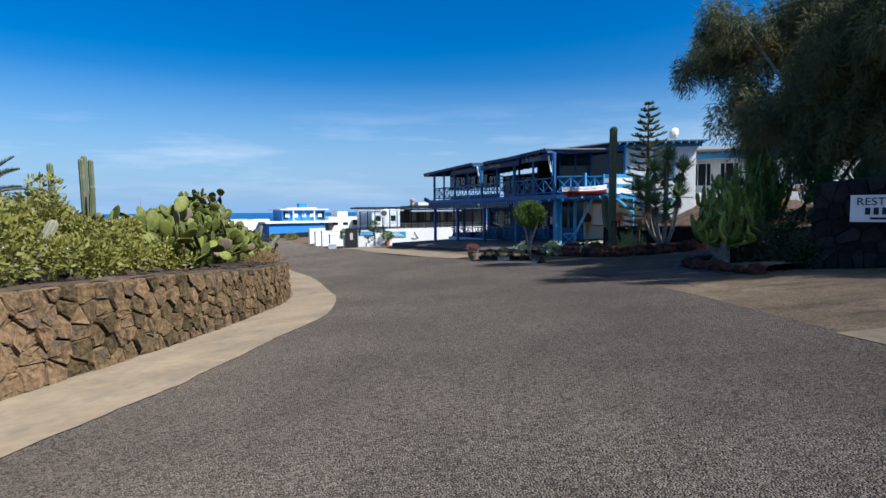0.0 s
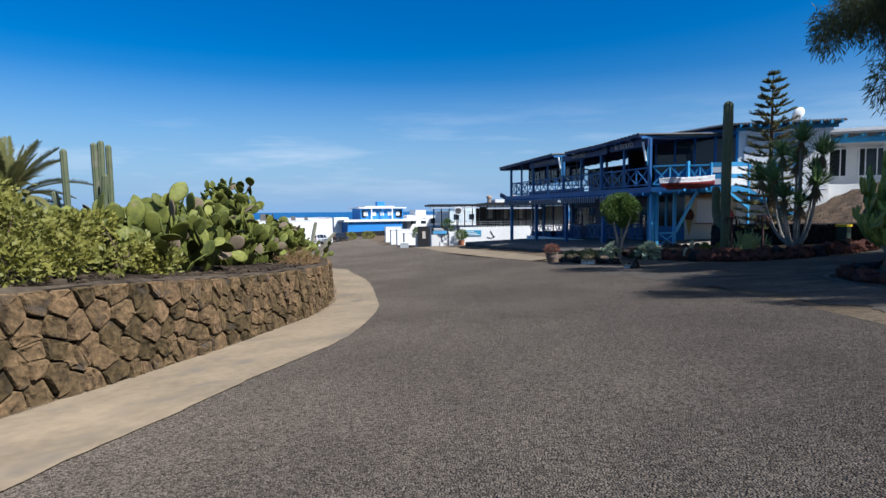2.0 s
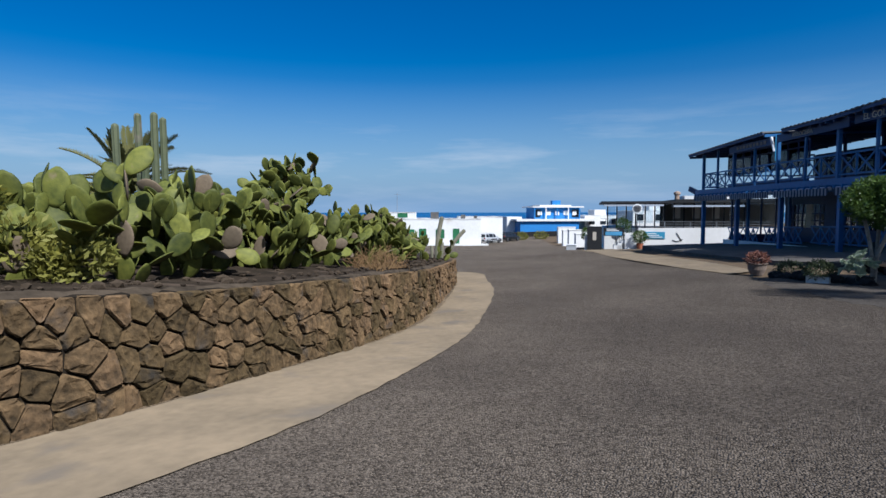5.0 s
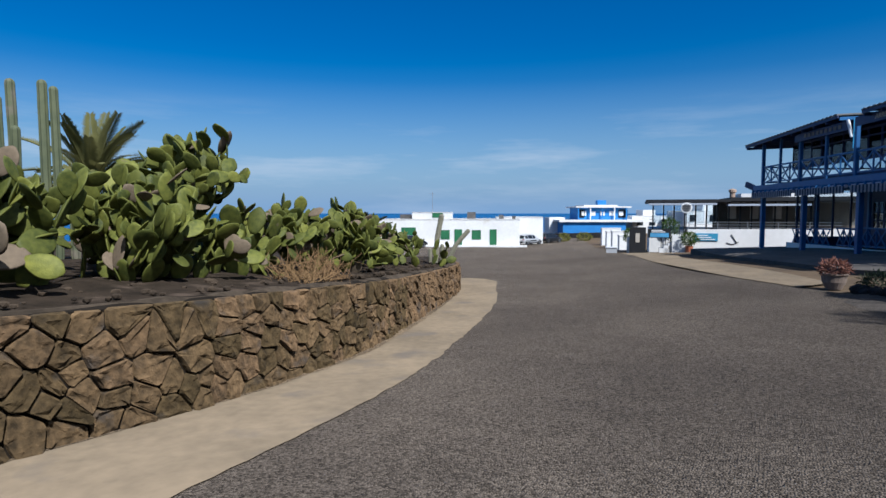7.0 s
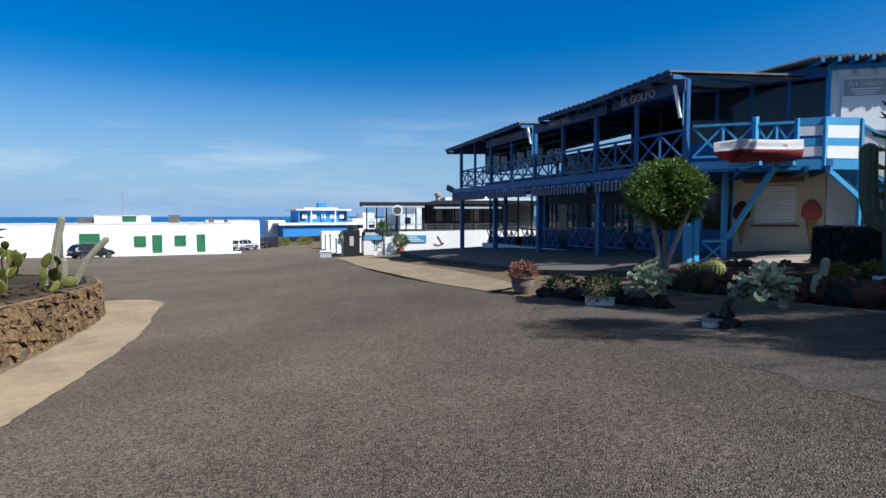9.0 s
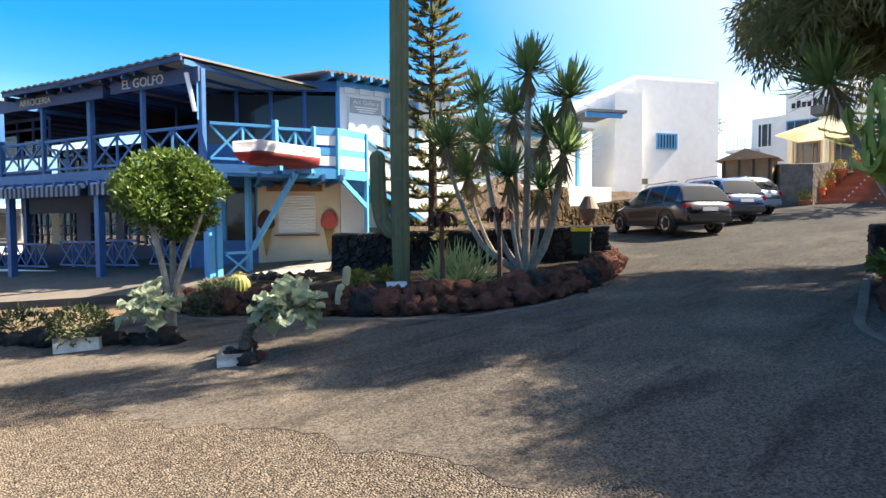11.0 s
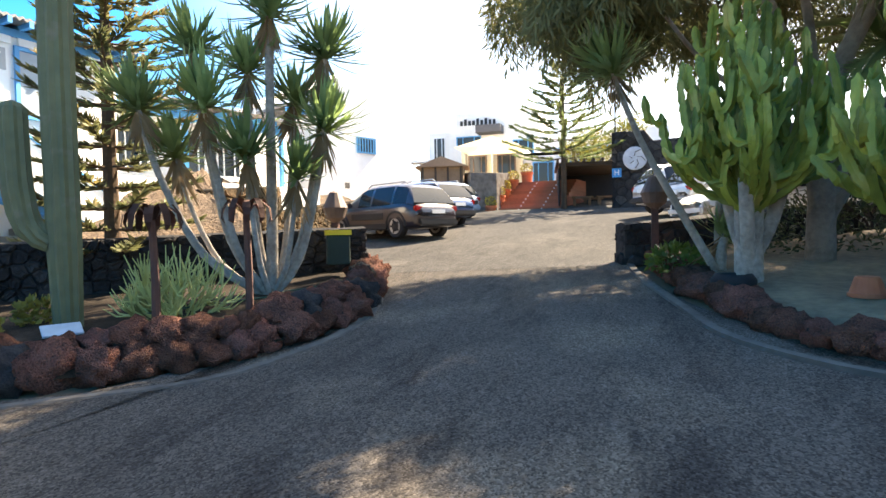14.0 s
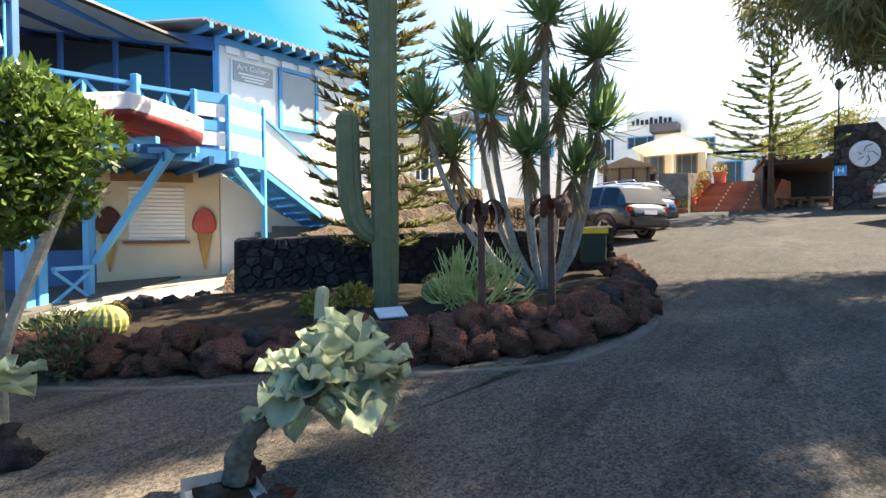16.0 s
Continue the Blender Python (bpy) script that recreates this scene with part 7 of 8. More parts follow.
bm = bmesh.new()
lathe(bm, [(0.17, 0), (0.26, 0.18), (0.28, 0.34), (0.31, 0.36), (0.31, 0.40), (0.26, 0.40), (0.24, 0.36)], 20)
part("pot", bm, mat("weathered_clay", (0.26, 0.20, 0.16), (0.18, 0.14, 0.11), 8, 0.9, 0.3), pt)
foliage("plant", [((0, 0, 0.5), (0.32, 0.32, 0.2))], 700, 0.14, 0.03, mat("red_brown_leaf", (0.22, 0.08, 0.05), (0.13, 0.06, 0.04), 5, 0.7, 0.0), pt, rng, 0.5)
for at in ((2.7, 27.5),):
    ds = thing("dark_shrub", "low dark shrub growing in the white trough", "shrub", (*at, g(*at) + 0.15))
    foliage("foliage", [((0, 0, 0.2), (0.38, 0.32, 0.25))], 1100, 0.1, 0.03, SHADELEAF, ds, rng, 0.4)
for i, (x, y) in enumerate(((2.2, 29.2), (4.9, 28.6), (5.4, 29.9))):
    ds = thing("dark_shrub", "low dark succulent shrub among the rocks", "shrub", (x, y, g(x, y)), group="dark shrubs")
    foliage("foliage", [((0, 0, 0.2), (0.4, 0.36, 0.26))], 900, 0.12, 0.03, SHADELEAF, ds, rng, 0.4)
for x, y, r in ((9.2, 18.62, 0), (8.5, 18.56, 20)):
    tp = thing("terracotta_pot", "upturned terracotta pot on the dry bed", "pot", (x, y, g(x, y) + 0.2), r, "terracotta pots")
    bm = bmesh.new()
    lathe(bm, [(0.165, 0), (0.165, 0.04), (0.15, 0.045), (0.105, 0.19), (0.09, 0.2)], 18)
    part("pot", bm, TERRACOTTA, tp)
for x, y in ((10.08, 19.62), (7.85, 18.3)):
    st = thing("black_tyre_ring", "black rubber ring round a trunk foot", "edging ring", (x, y, g(x, y) + 0.2))
    bm = bmesh.new()
    lathe(bm, [(0.17, -0.08), (0.24, -0.04), (0.25, 0.06), (0.20, 0.13), (0.15, 0.12), (0.14, -0.02)], 16)
    part("ring", bm, RUBBER, st, smooth=True)
gs = thing("green_shrub", "small bright green leafy plant by the wall end", "shrub", (11.4, 20.1, g(11.4, 20.1) + 0.15))
foliage("foliage", [((0, 0, 0.15), (0.35, 0.35, 0.2))], 420, 0.13, 0.07, TREELEAF, gs, rng, 0.5)
sh2 = thing("dark_shrub", "dense dark shrubs at the back of the candelabra bed", "shrub", (12.6, 17.6, g(12.6, 17.6)))
foliage("foliage", [((0, 0, 0.5), (0.8, 1.6, 0.6)), ((-1.0, -2.6, 0.6), (0.9, 1.4, 0.7))], 5200, 0.12, 0.04, SHADELEAF, sh2, rng, 0.4)

# ---------------------------------------------------------------- cars
def car(label, at, heading, paint, rng, suv=True, group=""):
    """A parked hatchback or SUV; heading is the way its front points, in degrees from +x."""
    t = thing("car", label, "car", (at[0], at[1], g(*at) + 0.02), heading, group)
    L, W, H = (4.18, 0.87, 1.52) if suv else (4.0, 0.85, 1.44)
    bel = 0.94 if suv else 0.9
    # lower body: x, bottom, belt, half width, swelling at the hips and rounded at both ends
    st = [(-L / 2, 0.50, bel - 0.20, 0.62), (-L / 2 + 0.05, 0.38, bel - 0.08, 0.74), (-L / 2 + 0.16, 0.31, bel - 0.01, 0.83), (-L / 2 + 0.45, 0.27, bel + 0.03, W), (-1.2, 0.25, bel + 0.03, W + 0.015), (-0.6, 0.24, bel + 0.01, W - 0.01), (0.3, 0.23, bel - 0.01, W - 0.015),
          (0.9, 0.24, bel - 0.03, W), (1.25, 0.25, bel - 0.08, W + 0.01), (1.6, 0.27, bel - 0.15, W - 0.03), (L / 2 - 0.26, 0.30, bel - 0.23, 0.80), (L / 2 - 0.1, 0.34, bel - 0.32, 0.70), (L / 2, 0.42, bel - 0.44, 0.52)]
    bm = bmesh.new()
    rows = []
    for x, zb, zt, w in st:
        half = [(w * 0.84, zb), (w * 0.97, zb + 0.06), (w, zb + 0.2), (w * 1.015, zb + (zt - zb) * 0.5), (w * 1.0, zt - 0.16), (w * 0.965, zt - 0.05), (w * 0.90, zt), (w * 0.5, zt + 0.03)]
        rows.append([bm.verts.new((x, -y, z)) for y, z in half] + [bm.verts.new((x, y, z)) for y, z in reversed(half)])
    n = len(rows[0])
    for a, b in zip(rows, rows[1:]):
        for k in range(n):
            bm.faces.new((a[k], a[(k + 1) % n], b[(k + 1) % n], b[k]))
    bm.faces.new(rows[0])
    bm.faces.new(rows[-1][::-1])
    bmesh.ops.recalc_face_normals(bm, faces=bm.faces)
    part("body", bm, paint, t, smooth=True)
    # cabin: a rounded hull over the belt, its faces sorted into painted pillars and roof, and glass
    tops = ((-L / 2 + 0.12, bel + 0.02), (-L / 2 + 0.24, bel + 0.22), (-L / 2 + 0.42, H - 0.13), (-L / 2 + 0.56, H - 0.05), (-1.10, H - 0.01), (-1.02, H), (-0.16, H), (-0.07, H), (0.30, H - 0.04), (0.48, H - 0.12), (0.98, bel + 0.12), (1.14, bel - 0.03))
    shell, panes, rings = bmesh.new(), bmesh.new(), []
    for x, zt in tops:
        zb = float(np.interp(x, [q[0] for q in st], [q[2] for q in st])) - 0.02
        f = max(0.0, (zt - zb) / (H - bel))
        rings.append([(x, y, z) for y, z in ((0.83, zb), (0.83 - 0.10 * f, zb + (zt - zb) * 0.5), (0.83 - 0.21 * f, zt - 0.07 * f), (0.83 - 0.30 * f, zt - 0.015 * f), (0.40, zt + 0.012 * f), (0, zt + 0.02 * f))])
    for k in range(len(rings) - 1):
        a, b = rings[k], rings[k + 1]
        for r in range(5):
            side = r < 2
            clear = (side and k in (2, 3, 5, 7, 8)) or (not side and r > 2 and k in (0, 1, 9))
            for sg in (-1, 1):
                t2 = panes if clear else shell
                t2.faces.new([t2.verts.new((p[0], sg * p[1], p[2])) for p in (a[r], b[r], b[r + 1], a[r + 1])])
    for t2, nm, m2 in ((shell, "cabin", paint), (panes, "glazing", CARGLASS)):
        bmesh.ops.remove_doubles(t2, verts=t2.verts, dist=0.001)
        bmesh.ops.recalc_face_normals(t2, faces=t2.faces)
        part(nm, t2, m2, t, smooth=True)
    for s in (-1, 1):
        for x in (-1.27, 1.30):
            bm = bmesh.new()
            tube(bm, [(x + 0.40 * math.cos(a * math.pi / 10), s * (W - 0.005), 0.33 + 0.40 * math.sin(a * math.pi / 10)) for a in range(11)], 0.045, 6)
            part("wheel_arch", bm, BLACK, t)
        bm = bmesh.new()
        box(bm, (0, s * (W - 0.01), 0.33), (1.75, 0.05, 0.16))
        part("sill", bm, BLACK, t)
        if suv:
            bm = bmesh.new()
            box(bm, (0.0, s * (W + 0.005), 0.62), (1.5, 0.025, 0.2))
            bmesh.ops.bevel(bm, geom=bm.edges[:], offset=0.01, segments=1, affect="EDGES")
            part("side_strip", bm, BLACK, t)
        if suv:
            bm = bmesh.new()
            tube(bm, [(-1.5, s * 0.58, H - 0.02), (-1.4, s * 0.58, H + 0.05), (0.1, s * 0.58, H + 0.04), (0.25, s * 0.58, H - 0.04)], 0.018, 6)
            part("roof_rail", bm, STEEL, t)
        bm = bmesh.new()
        box(bm, (-L / 2 + 0.10, s * 0.68, bel - 0.14), (0.14, 0.26, 0.16))
        bmesh.ops.bevel(bm, geom=bm.edges[:], offset=0.03, segments=2, affect="EDGES")
        part("tail_light", bm, mat("red_lens", (0.42, 0.015, 0.015), (0.3, 0.01, 0.01), 4, 0.15, 0), t, "red tail light")
        bm = bmesh.new()
        box(bm, (L / 2 - 0.18, s * 0.60, bel - 0.36), (0.24, 0.28, 0.14))
        bmesh.ops.bevel(bm, geom=bm.edges[:], offset=0.03, segments=2, affect="EDGES")
        part("headlight", bm, mat("clear_lens", (0.55, 0.57, 0.58), (0.45, 0.47, 0.48), 4, 0.08, 0), t)
        bm = bmesh.new()
        box(bm, (0.72, s * (W + 0.09), bel + 0.03), (0.1, 0.18, 0.12))
        bmesh.ops.bevel(bm, geom=bm.edges[:], offset=0.03, segments=2, affect="EDGES")
        part("mirror", bm, paint, t)
        for x in (-1.27, 1.30):
            m = pose(x, s * (W - 0.09), 0.33, 90, 0, 0)
            bm = bmesh.new()
            lathe(bm, [(0.20, -0.11), (0.31, -0.11), (0.335, -0.07), (0.335, 0.07), (0.31, 0.11), (0.20, 0.11)], 22, m)
            w = part("wheel", bm, RUBBER, t)
            bm = bmesh.new()
            lathe(bm, [(0.03, 0.12), (0.05, 0.1), (0.19, 0.115), (0.215, 0.12), (0.215, -0.12), (0.19, -0.115), (0.05, -0.1), (0.03, -0.12)], 22, m)
            part("rim", bm, STEEL, w, "silver wheel rim")
            for k in range(5):
                bm = bmesh.new()
                beam(bm, m @ Vector((0, 0, 0.118 * -s)), m @ Vector((0.19 * math.cos(k * 1.257), 0.19 * math.sin(k * 1.257), 0.122 * -s)), 0.05, 0.02, (0, 1, 0))
                part("spoke", bm, BLACK, w)
    for x in (-L / 2 - 0.01, L / 2 - 0.05):
        bm = bmesh.new()
        box(bm, (x, 0, 0.42), (0.12, 1.5, 0.2))
        bmesh.ops.bevel(bm, geom=bm.edges[:], offset=0.05, segments=2, affect="EDGES")
        part("bumper", bm, BLACK if suv else paint, t)
    bm = bmesh.new()
    box(bm, (-L / 2 - 0.01, 0, bel - 0.22), (0.03, 0.5, 0.11))
    part("number_plate", bm, WHITEPAINT, t)
    return t


def paint(name, c):
    m = mat(name, c, tuple(q * 0.92 for q in c), 3, 0.28, 0, spec=0.6)
    m.node_tree.nodes["Principled BSDF"].inputs["Coat Weight"].default_value = 0.6
    return m


rng = random.Random(50)
PURPLE, BLUECAR, SILVERBLUE = paint("dark_plum_paint", (0.022, 0.018, 0.026)), paint("dark_blue_paint", (0.02, 0.06, 0.16)), paint("pale_blue_paint", (0.20, 0.28, 0.36))
WHITECAR, BLACKCAR, SILVER = paint("white_car_paint", (0.62, 0.63, 0.63)), paint("black_car_paint", (0.012, 0.013, 0.016)), paint("silver_car_paint", (0.45, 0.46, 0.47))
car("dark plum compact SUV parked nose-in on gravel", (18.85, 27.45), 62, PURPLE, rng, True, "parked cars")
car("dark blue compact SUV parked beside another car", (22.2, 27.75), 63, BLUECAR, rng, True, "parked cars")
car("pale blue hatchback parked in the row", (25.3, 28.2), 62, SILVERBLUE, rng, False, "parked cars")
car("white SUV parked with red tail lights", (22.6, 18.2), -68, WHITECAR, rng, True, "parked cars")
car("white SUV parked in the gravel row", (20.0, 17.5), -68, WHITECAR, rng, True, "parked cars")
car("white hatchback parked facing the driveway", (17.4, 17.6), 112, WHITECAR, rng, False, "parked cars")
car("silver car parked by the white house", (-31.5, 91.8), 70, SILVER, rng, True, "far cars")
car("black car parked by the roadside", (-30.2, 97.0), 70, BLACKCAR, rng, True, "far cars")
car("black SUV parked before a green garage door", (-40.2, 73.4), 62, BLACKCAR, rng, True, "far cars")


# ---------------------------------------------------------------- plain houses
def frame_at(o, ex):
    """A frame with x along ex, y back from the front, z up."""
    a = math.atan2(ex[1], ex[0])
    return pose(o[0], o[1], 0, 0, 0, math.degrees(a))


def block(parent, name, m, x0, x1, y0, y1, z0, z1, material, parapet=0.0):
    bm = bmesh.new()
    box(bm, ((x0 + x1) / 2, (y0 + y1) / 2, (z0 + z1) / 2), (x1 - x0, y1 - y0, z1 - z0), m)
    if parapet:
        top = max(bm.faces, key=lambda f: f.calc_center_median().z)
        bmesh.ops.inset_region(bm, faces=[top], thickness=0.2)
        bmesh.ops.translate(bm, verts=list(top.verts), vec=(0, 0, -parapet))
    return part(name, bm, material, parent)


def opening(parent, m, x0, x1, z0, z1, y, material, name="window", frame_m=None, bars=0):
    """A window or door set in a front: a frame, with the leaf recessed in it."""
    fm = frame_m or material
    bm = bmesh.new()
    for c, s in ((((x0 + x1) / 2, z1 + 0.03), (x1 - x0 + 0.16, 0.08)), (((x0 + x1) / 2, z0 - 0.03), (x1 - x0 + 0.16, 0.08)), ((x0 - 0.04, (z0 + z1) / 2), (0.08, z1 - z0)), ((x1 + 0.04, (z0 + z1) / 2), (0.08, z1 - z0))):
        box(bm, (c[0], y - 0.02, c[1]), (s[0], 0.08, s[1]), m)
    w = part(name, bm, fm, parent)
    bm = bmesh.new()
    box(bm, ((x0 + x1) / 2, y - 0.005, (z0 + z1) / 2), (x1 - x0, 0.03, z1 - z0), m)
    part("pane" if material in (DARKGLASS, PANE) else "leaf", bm, material, w)
    for k in range(bars):
        bm = bmesh.new()
        box(bm, (x0 + (k + 0.5) * (x1 - x0) / bars, y - 0.05, (z0 + z1) / 2), (0.05, 0.04, z1 - z0), m)
        part("bar", bm, fm, w)
    return w


# white seaside house with green shutters
wh = thing("white_house", "low white flat-roofed house with green doors and shutters", "house")
M = frame_at((-30.9, 86.8), (-0.89, -0.45))
M = M @ Matrix.Diagonal((1, -1, 1, 1))
block(wh, "wall", M, 0, 18.3, 0, 9, -4.2, 0.7, WHITE, 0.25)
block(wh, "upper_storey", M, 9.7, 15.2, 0.4, 7, 0.7, 1.66, WHITE, 0.2)
block(wh, "upper_storey", M, 15.2, 17.0, 0.9, 7, 0.3, 1.3, KERBGREY)
block(wh, "wing", M, 17.5, 30, 1.4, 9, -4.2, 0.66, WHITE, 0.2)
block(wh, "wing", M, -4.0, 3, 7, 14, -4.2, 0.95, WHITE, 0.25)
block(wh, "plinth", M, -1.0, 13.2, -0.5, 0.02, -4.2, -2.98, WHITE)
for x0, x1, z0, z1, nm in ((9.9, 11.0, -2.1, -0.95, "window"), (8.15, 9.05, -2.95, -0.85, "door"), (5.5, 6.6, -2.1, -0.95, "window"), (3.3, 4.1, -2.95, -0.85, "door"), (14.7, 16.6, -2.9, -0.6, "door"), (10.9, 12.2, 0.95, 1.45, "window")):
    opening(wh, M, x0, x1, z0, z1, -0.02 if z0 < 0.5 else 0.38, GREEN, nm)
for x, y, s in ((2.0, 6, 0.5), (6.2, 4, 0.9), (0.4, 3, 0.35)):
    block(wh, "roof_tank", M, x, x + s * 1.4, y, y + s, 0.6, 0.75 + s, KERBGREY)
bm = bmesh.new()
tube(bm, [M @ Vector((12.5, 3, 1.5)), M @ Vector((12.5, 3, 4.6))], 0.03, 6)
beam(bm, M @ Vector((12.0, 3, 4.3)), M @ Vector((13.0, 3, 4.3)), 0.03, 0.03)
part("aerial", bm, STEEL, wh)

# blue and white house at the shore
bh = thing("blue_house", "two-storey blue and white seafront house with a roof tank", "house")
M = frame_at((-30.9, 115.3), (0.862, 0.507)) @ Matrix.Translation((0, 0, -0.28))
BRIGHTBLUE = mat("sea_blue_paint", (0.03, 0.22, 0.56), (0.025, 0.18, 0.48), 4, 0.6, 0.1)
block(bh, "wall", M, -3.4, 8.0, -1.0, 9, -4, 0.15, BRIGHTBLUE)
block(bh, "deck", M, -4.2, 13, -1.5, 10, 0.15, 0.55, WHITE)
block(bh, "upper_storey", M, -0.2, 8.6, 0.6, 8, 0.55, 2.75, BRIGHTBLUE)
block(bh, "roof", M, -0.9, 9.2, -0.2, 8.8, 2.75, 3.0, WHITE)
block(bh, "roof", M, 0.8, 7.0, 1.0, 7.8, 3.0, 3.25, WHITE)
block(bh, "tank", M, 3.6, 5.2, 2, 3.4, 3.25, 4.15, BRIGHTBLUE)
for k in range(5):
    block(bh, "panel", M, 0.3 + 1.7 * k, 1.15 + 1.7 * k, 0.52, 0.66, 1.3, 2.1, WHITEPAINT)
    block(bh, "post", M, -0.5 + 2.2 * k, -0.32 + 2.2 * k, -0.1, 0.1, 0.5, 2.8, WHITEPAINT if k % 2 else BRIGHTBLUE)
for k in range(2):
    opening(bh, M, -0.05 + 7.2 * k, 0.25 + 7.9 * k + 0.5, 1.0, 2.3, 0.55, DARKGLASS)
block(bh, "outbuilding", M, -5.0, -2.0, 4, 9, -2, 0.95, WHITE)
sw = struct(part("sea_wall", prism(bmesh.new(), [(-44, 104), (-24, 113.5), (-23.6, 112.7), (-43.6, 103.2)], -6, [g(-44, 104) + 0.75, g(-24, 113) + 0.9, g(-24, 113) + 0.9, g(-44, 104) + 0.75]), BLACKSTONE), "low dark stone wall along the shore road", "stone wall")
for i, (o, w, h, d) in enumerate((((-14, 121), 12, 2.3, 8), ((-24, 126), 8, 1.4, 6))):
    fh = thing("white_house", "small white flat-roofed house far along the shore", "house", group="far houses")
    M = frame_at(o, (0.862, 0.507))
    block(fh, "wall", M, 0, w, 0, d, -5, h - 0.4, WHITE, 0.2)
    block(fh, "roof_room", M, w * 0.3, w * 0.6, 1, d - 1, h - 0.7, h + 0.7, WHITE)
    for k in range(3):
        opening(fh, M, 1 + k * w / 3.4, 2.0 + k * w / 3.4, h - 2.2, h - 1.2, -0.02, DARKGLASS)
for x, y, r in ((-26.5, 103, 1.2), (-29, 100.5, 0.9), (-21.5, 108, 0.8)):
    ds = thing("shore_shrub", "dull green shrub by the shore wall", "shrub", (x, y, g(x, y)), group="shore shrubs")
    foliage("foliage", [((0, 0, 0.6), (r, r, 0.7))], 900, 0.25, 0.09, BUSHLEAF, ds, rng, 0.3)

# white and black terrace restaurant beyond
r2 = thing("terrace_restaurant", "single-storey restaurant with dark glazed veranda and white terrace wall", "building")
M = frame_at((-8.3, 61.6), (0.98, 0.2)) @ Matrix.Translation((0, 0, -0.12))
MT, MK = M @ Matrix.Translation((-2.5, 0, 0)), M @ Matrix.Translation((-1.0, 0, 0))
block(r2, "floor", M, -0.6, 16, 0, 9, -2.6, 0.35, WHITE)
block(r2, "roof", M, -0.9, 5.2, -0.9, 9, 2.52, 2.72, BLACK)
block(r2, "roof", M, 5.2, 16, -0.9, 9, 2.56, 2.86, BLACK)
block(r2, "parapet", M, 6.5, 15, 3, 9, 2.8, 3.25, WHITE)
block(r2, "awning", M, -0.7, 4.2, -1.4, 0.0, 2.28, 2.42, AWN1)
block(r2, "awning", M, 5.0, 10.5, -1.3, 0.0, 2.2, 2.34, AWN1)
block(r2, "back_wall", M, 4.6, 15, 4.5, 4.7, 0.3, 2.5, mat("dim_interior", (0.20, 0.17, 0.14)))
for k in range(15):
    x = -0.4 + k * 0.8
    block(r2, "post", M, x, x + 0.11, 0.2, 0.32, 0.3, 2.55, BLACK)
    if k < 6:
        block(r2, "pane", M, x + 0.12, x + 0.72, 0.24, 0.27, 0.8, 2.3, PANE)
    elif k % 2:
        block(r2, "blind", M, x + 0.1, x + 0.7, 1.2, 1.25, 1.2, 2.2, SOFFIT)
for x in (6.0, 8.7, 12.2):
    bm = bmesh.new()
    lathe(bm, [(0.22, 0), (0.22, 0.4), (0.3, 0.45), (0.3, 0.65), (0.1, 0.75)], 12, M @ Matrix.Translation((x, 4, 2.95)))
    part("chimney", bm, mat("clay_pot", (0.42, 0.30, 0.22)), r2)
bm = bmesh.new()
prism(bm, [tuple((MT @ Vector((x, y, 0))).xy) for x, y in ((4.6, -2.4), (15, -2.4), (15, -2.15), (4.6, -2.15))], -2.6, [0.3, 0.42, 0.42, 0.3])
bmesh.ops.recalc_face_normals(bm, faces=bm.faces)
part("terrace_wall", bm, WHITE, r2, "long white terrace wall")
block(r2, "terrace_floor", MT, 4.6, 15, -2.2, 0, -2.6, 0.2, KERBGREY)
for k in range(5):
    for z in (0.55, 0.75, 0.95):
        block(r2, "rail", MT, 4.7 + 2 * k, 6.66 + 2 * k, -2.3, -2.25, z, z + 0.04, STEEL)
    block(r2, "rail_post", MT, 4.66 + 2 * k, 4.72 + 2 * k, -2.31, -2.24, 0.3, 1.0, STEEL)
for k in range(6):
    block(r2, "step", MT, 2.6 + 0.32 * k, 4.6, -2.6, -1.2, -2.4, -1.05 + 0.22 * k, WHITE)
    block(r2, "baluster", MT, 2.7 + 0.32 * k, 2.75 + 0.32 * k, -2.62, -2.57, -1.0 + 0.22 * k, -0.2 + 0.22 * k, BLACK)
block(r2, "gate_pier", MT, 0.2, 1.3, -2.7, -2.3, -2.4, -0.25, WHITE)
block(r2, "gate_pier", MT, 3.5, 4.4, -2.75, -2.4, -2.4, 0.0, WHITE)
sg = thing("restaurant_sign", "blue and white painted sign board on the terrace wall", "sign")
block(sg, "board", MT, 5.1, 6.7, -2.46, -2.41, -0.45, 0.12, mat("sea_picture_blue", (0.05, 0.30, 0.48)))
for k in range(3):
    block(sg, "text_bar", MT, 5.25, 6.5 - 0.25 * k, -2.49, -2.46, -0.36 + 0.15 * k, -0.30 + 0.15 * k, WHITEPAINT)
an = thing("anchor_emblem", "dark painted anchor on the white terrace wall", "emblem")
bm = bmesh.new()
beam(bm, MT @ Vector((8.0, -2.43, -0.6)), MT @ Vector((7.6, -2.43, 0.05)), 0.04, 0.05)
tube(bm, [MT @ Vector((7.3 + 0.1 * k, -2.43, -0.55 - 0.12 * math.sin(k * 0.45))) for k in range(9)], 0.03, 6)
part("shank", bm, BLACK, an)
ds = thing("round_sign", "round white restaurant sign on a mast", "sign")
bm = bmesh.new()
c = MT @ Vector((4.55, -1.4, 2.05))
lathe(bm, [(0.02, -0.03), (0.40, -0.03), (0.42, 0), (0.40, 0.03), (0.02, 0.03)], 24, Matrix.Translation(c) @ MT.to_3x3().to_4x4() @ pose(0, 0, 0, 90, 0, 0))
part("disc", bm, WHITEPAINT, ds)
bm = bmesh.new()
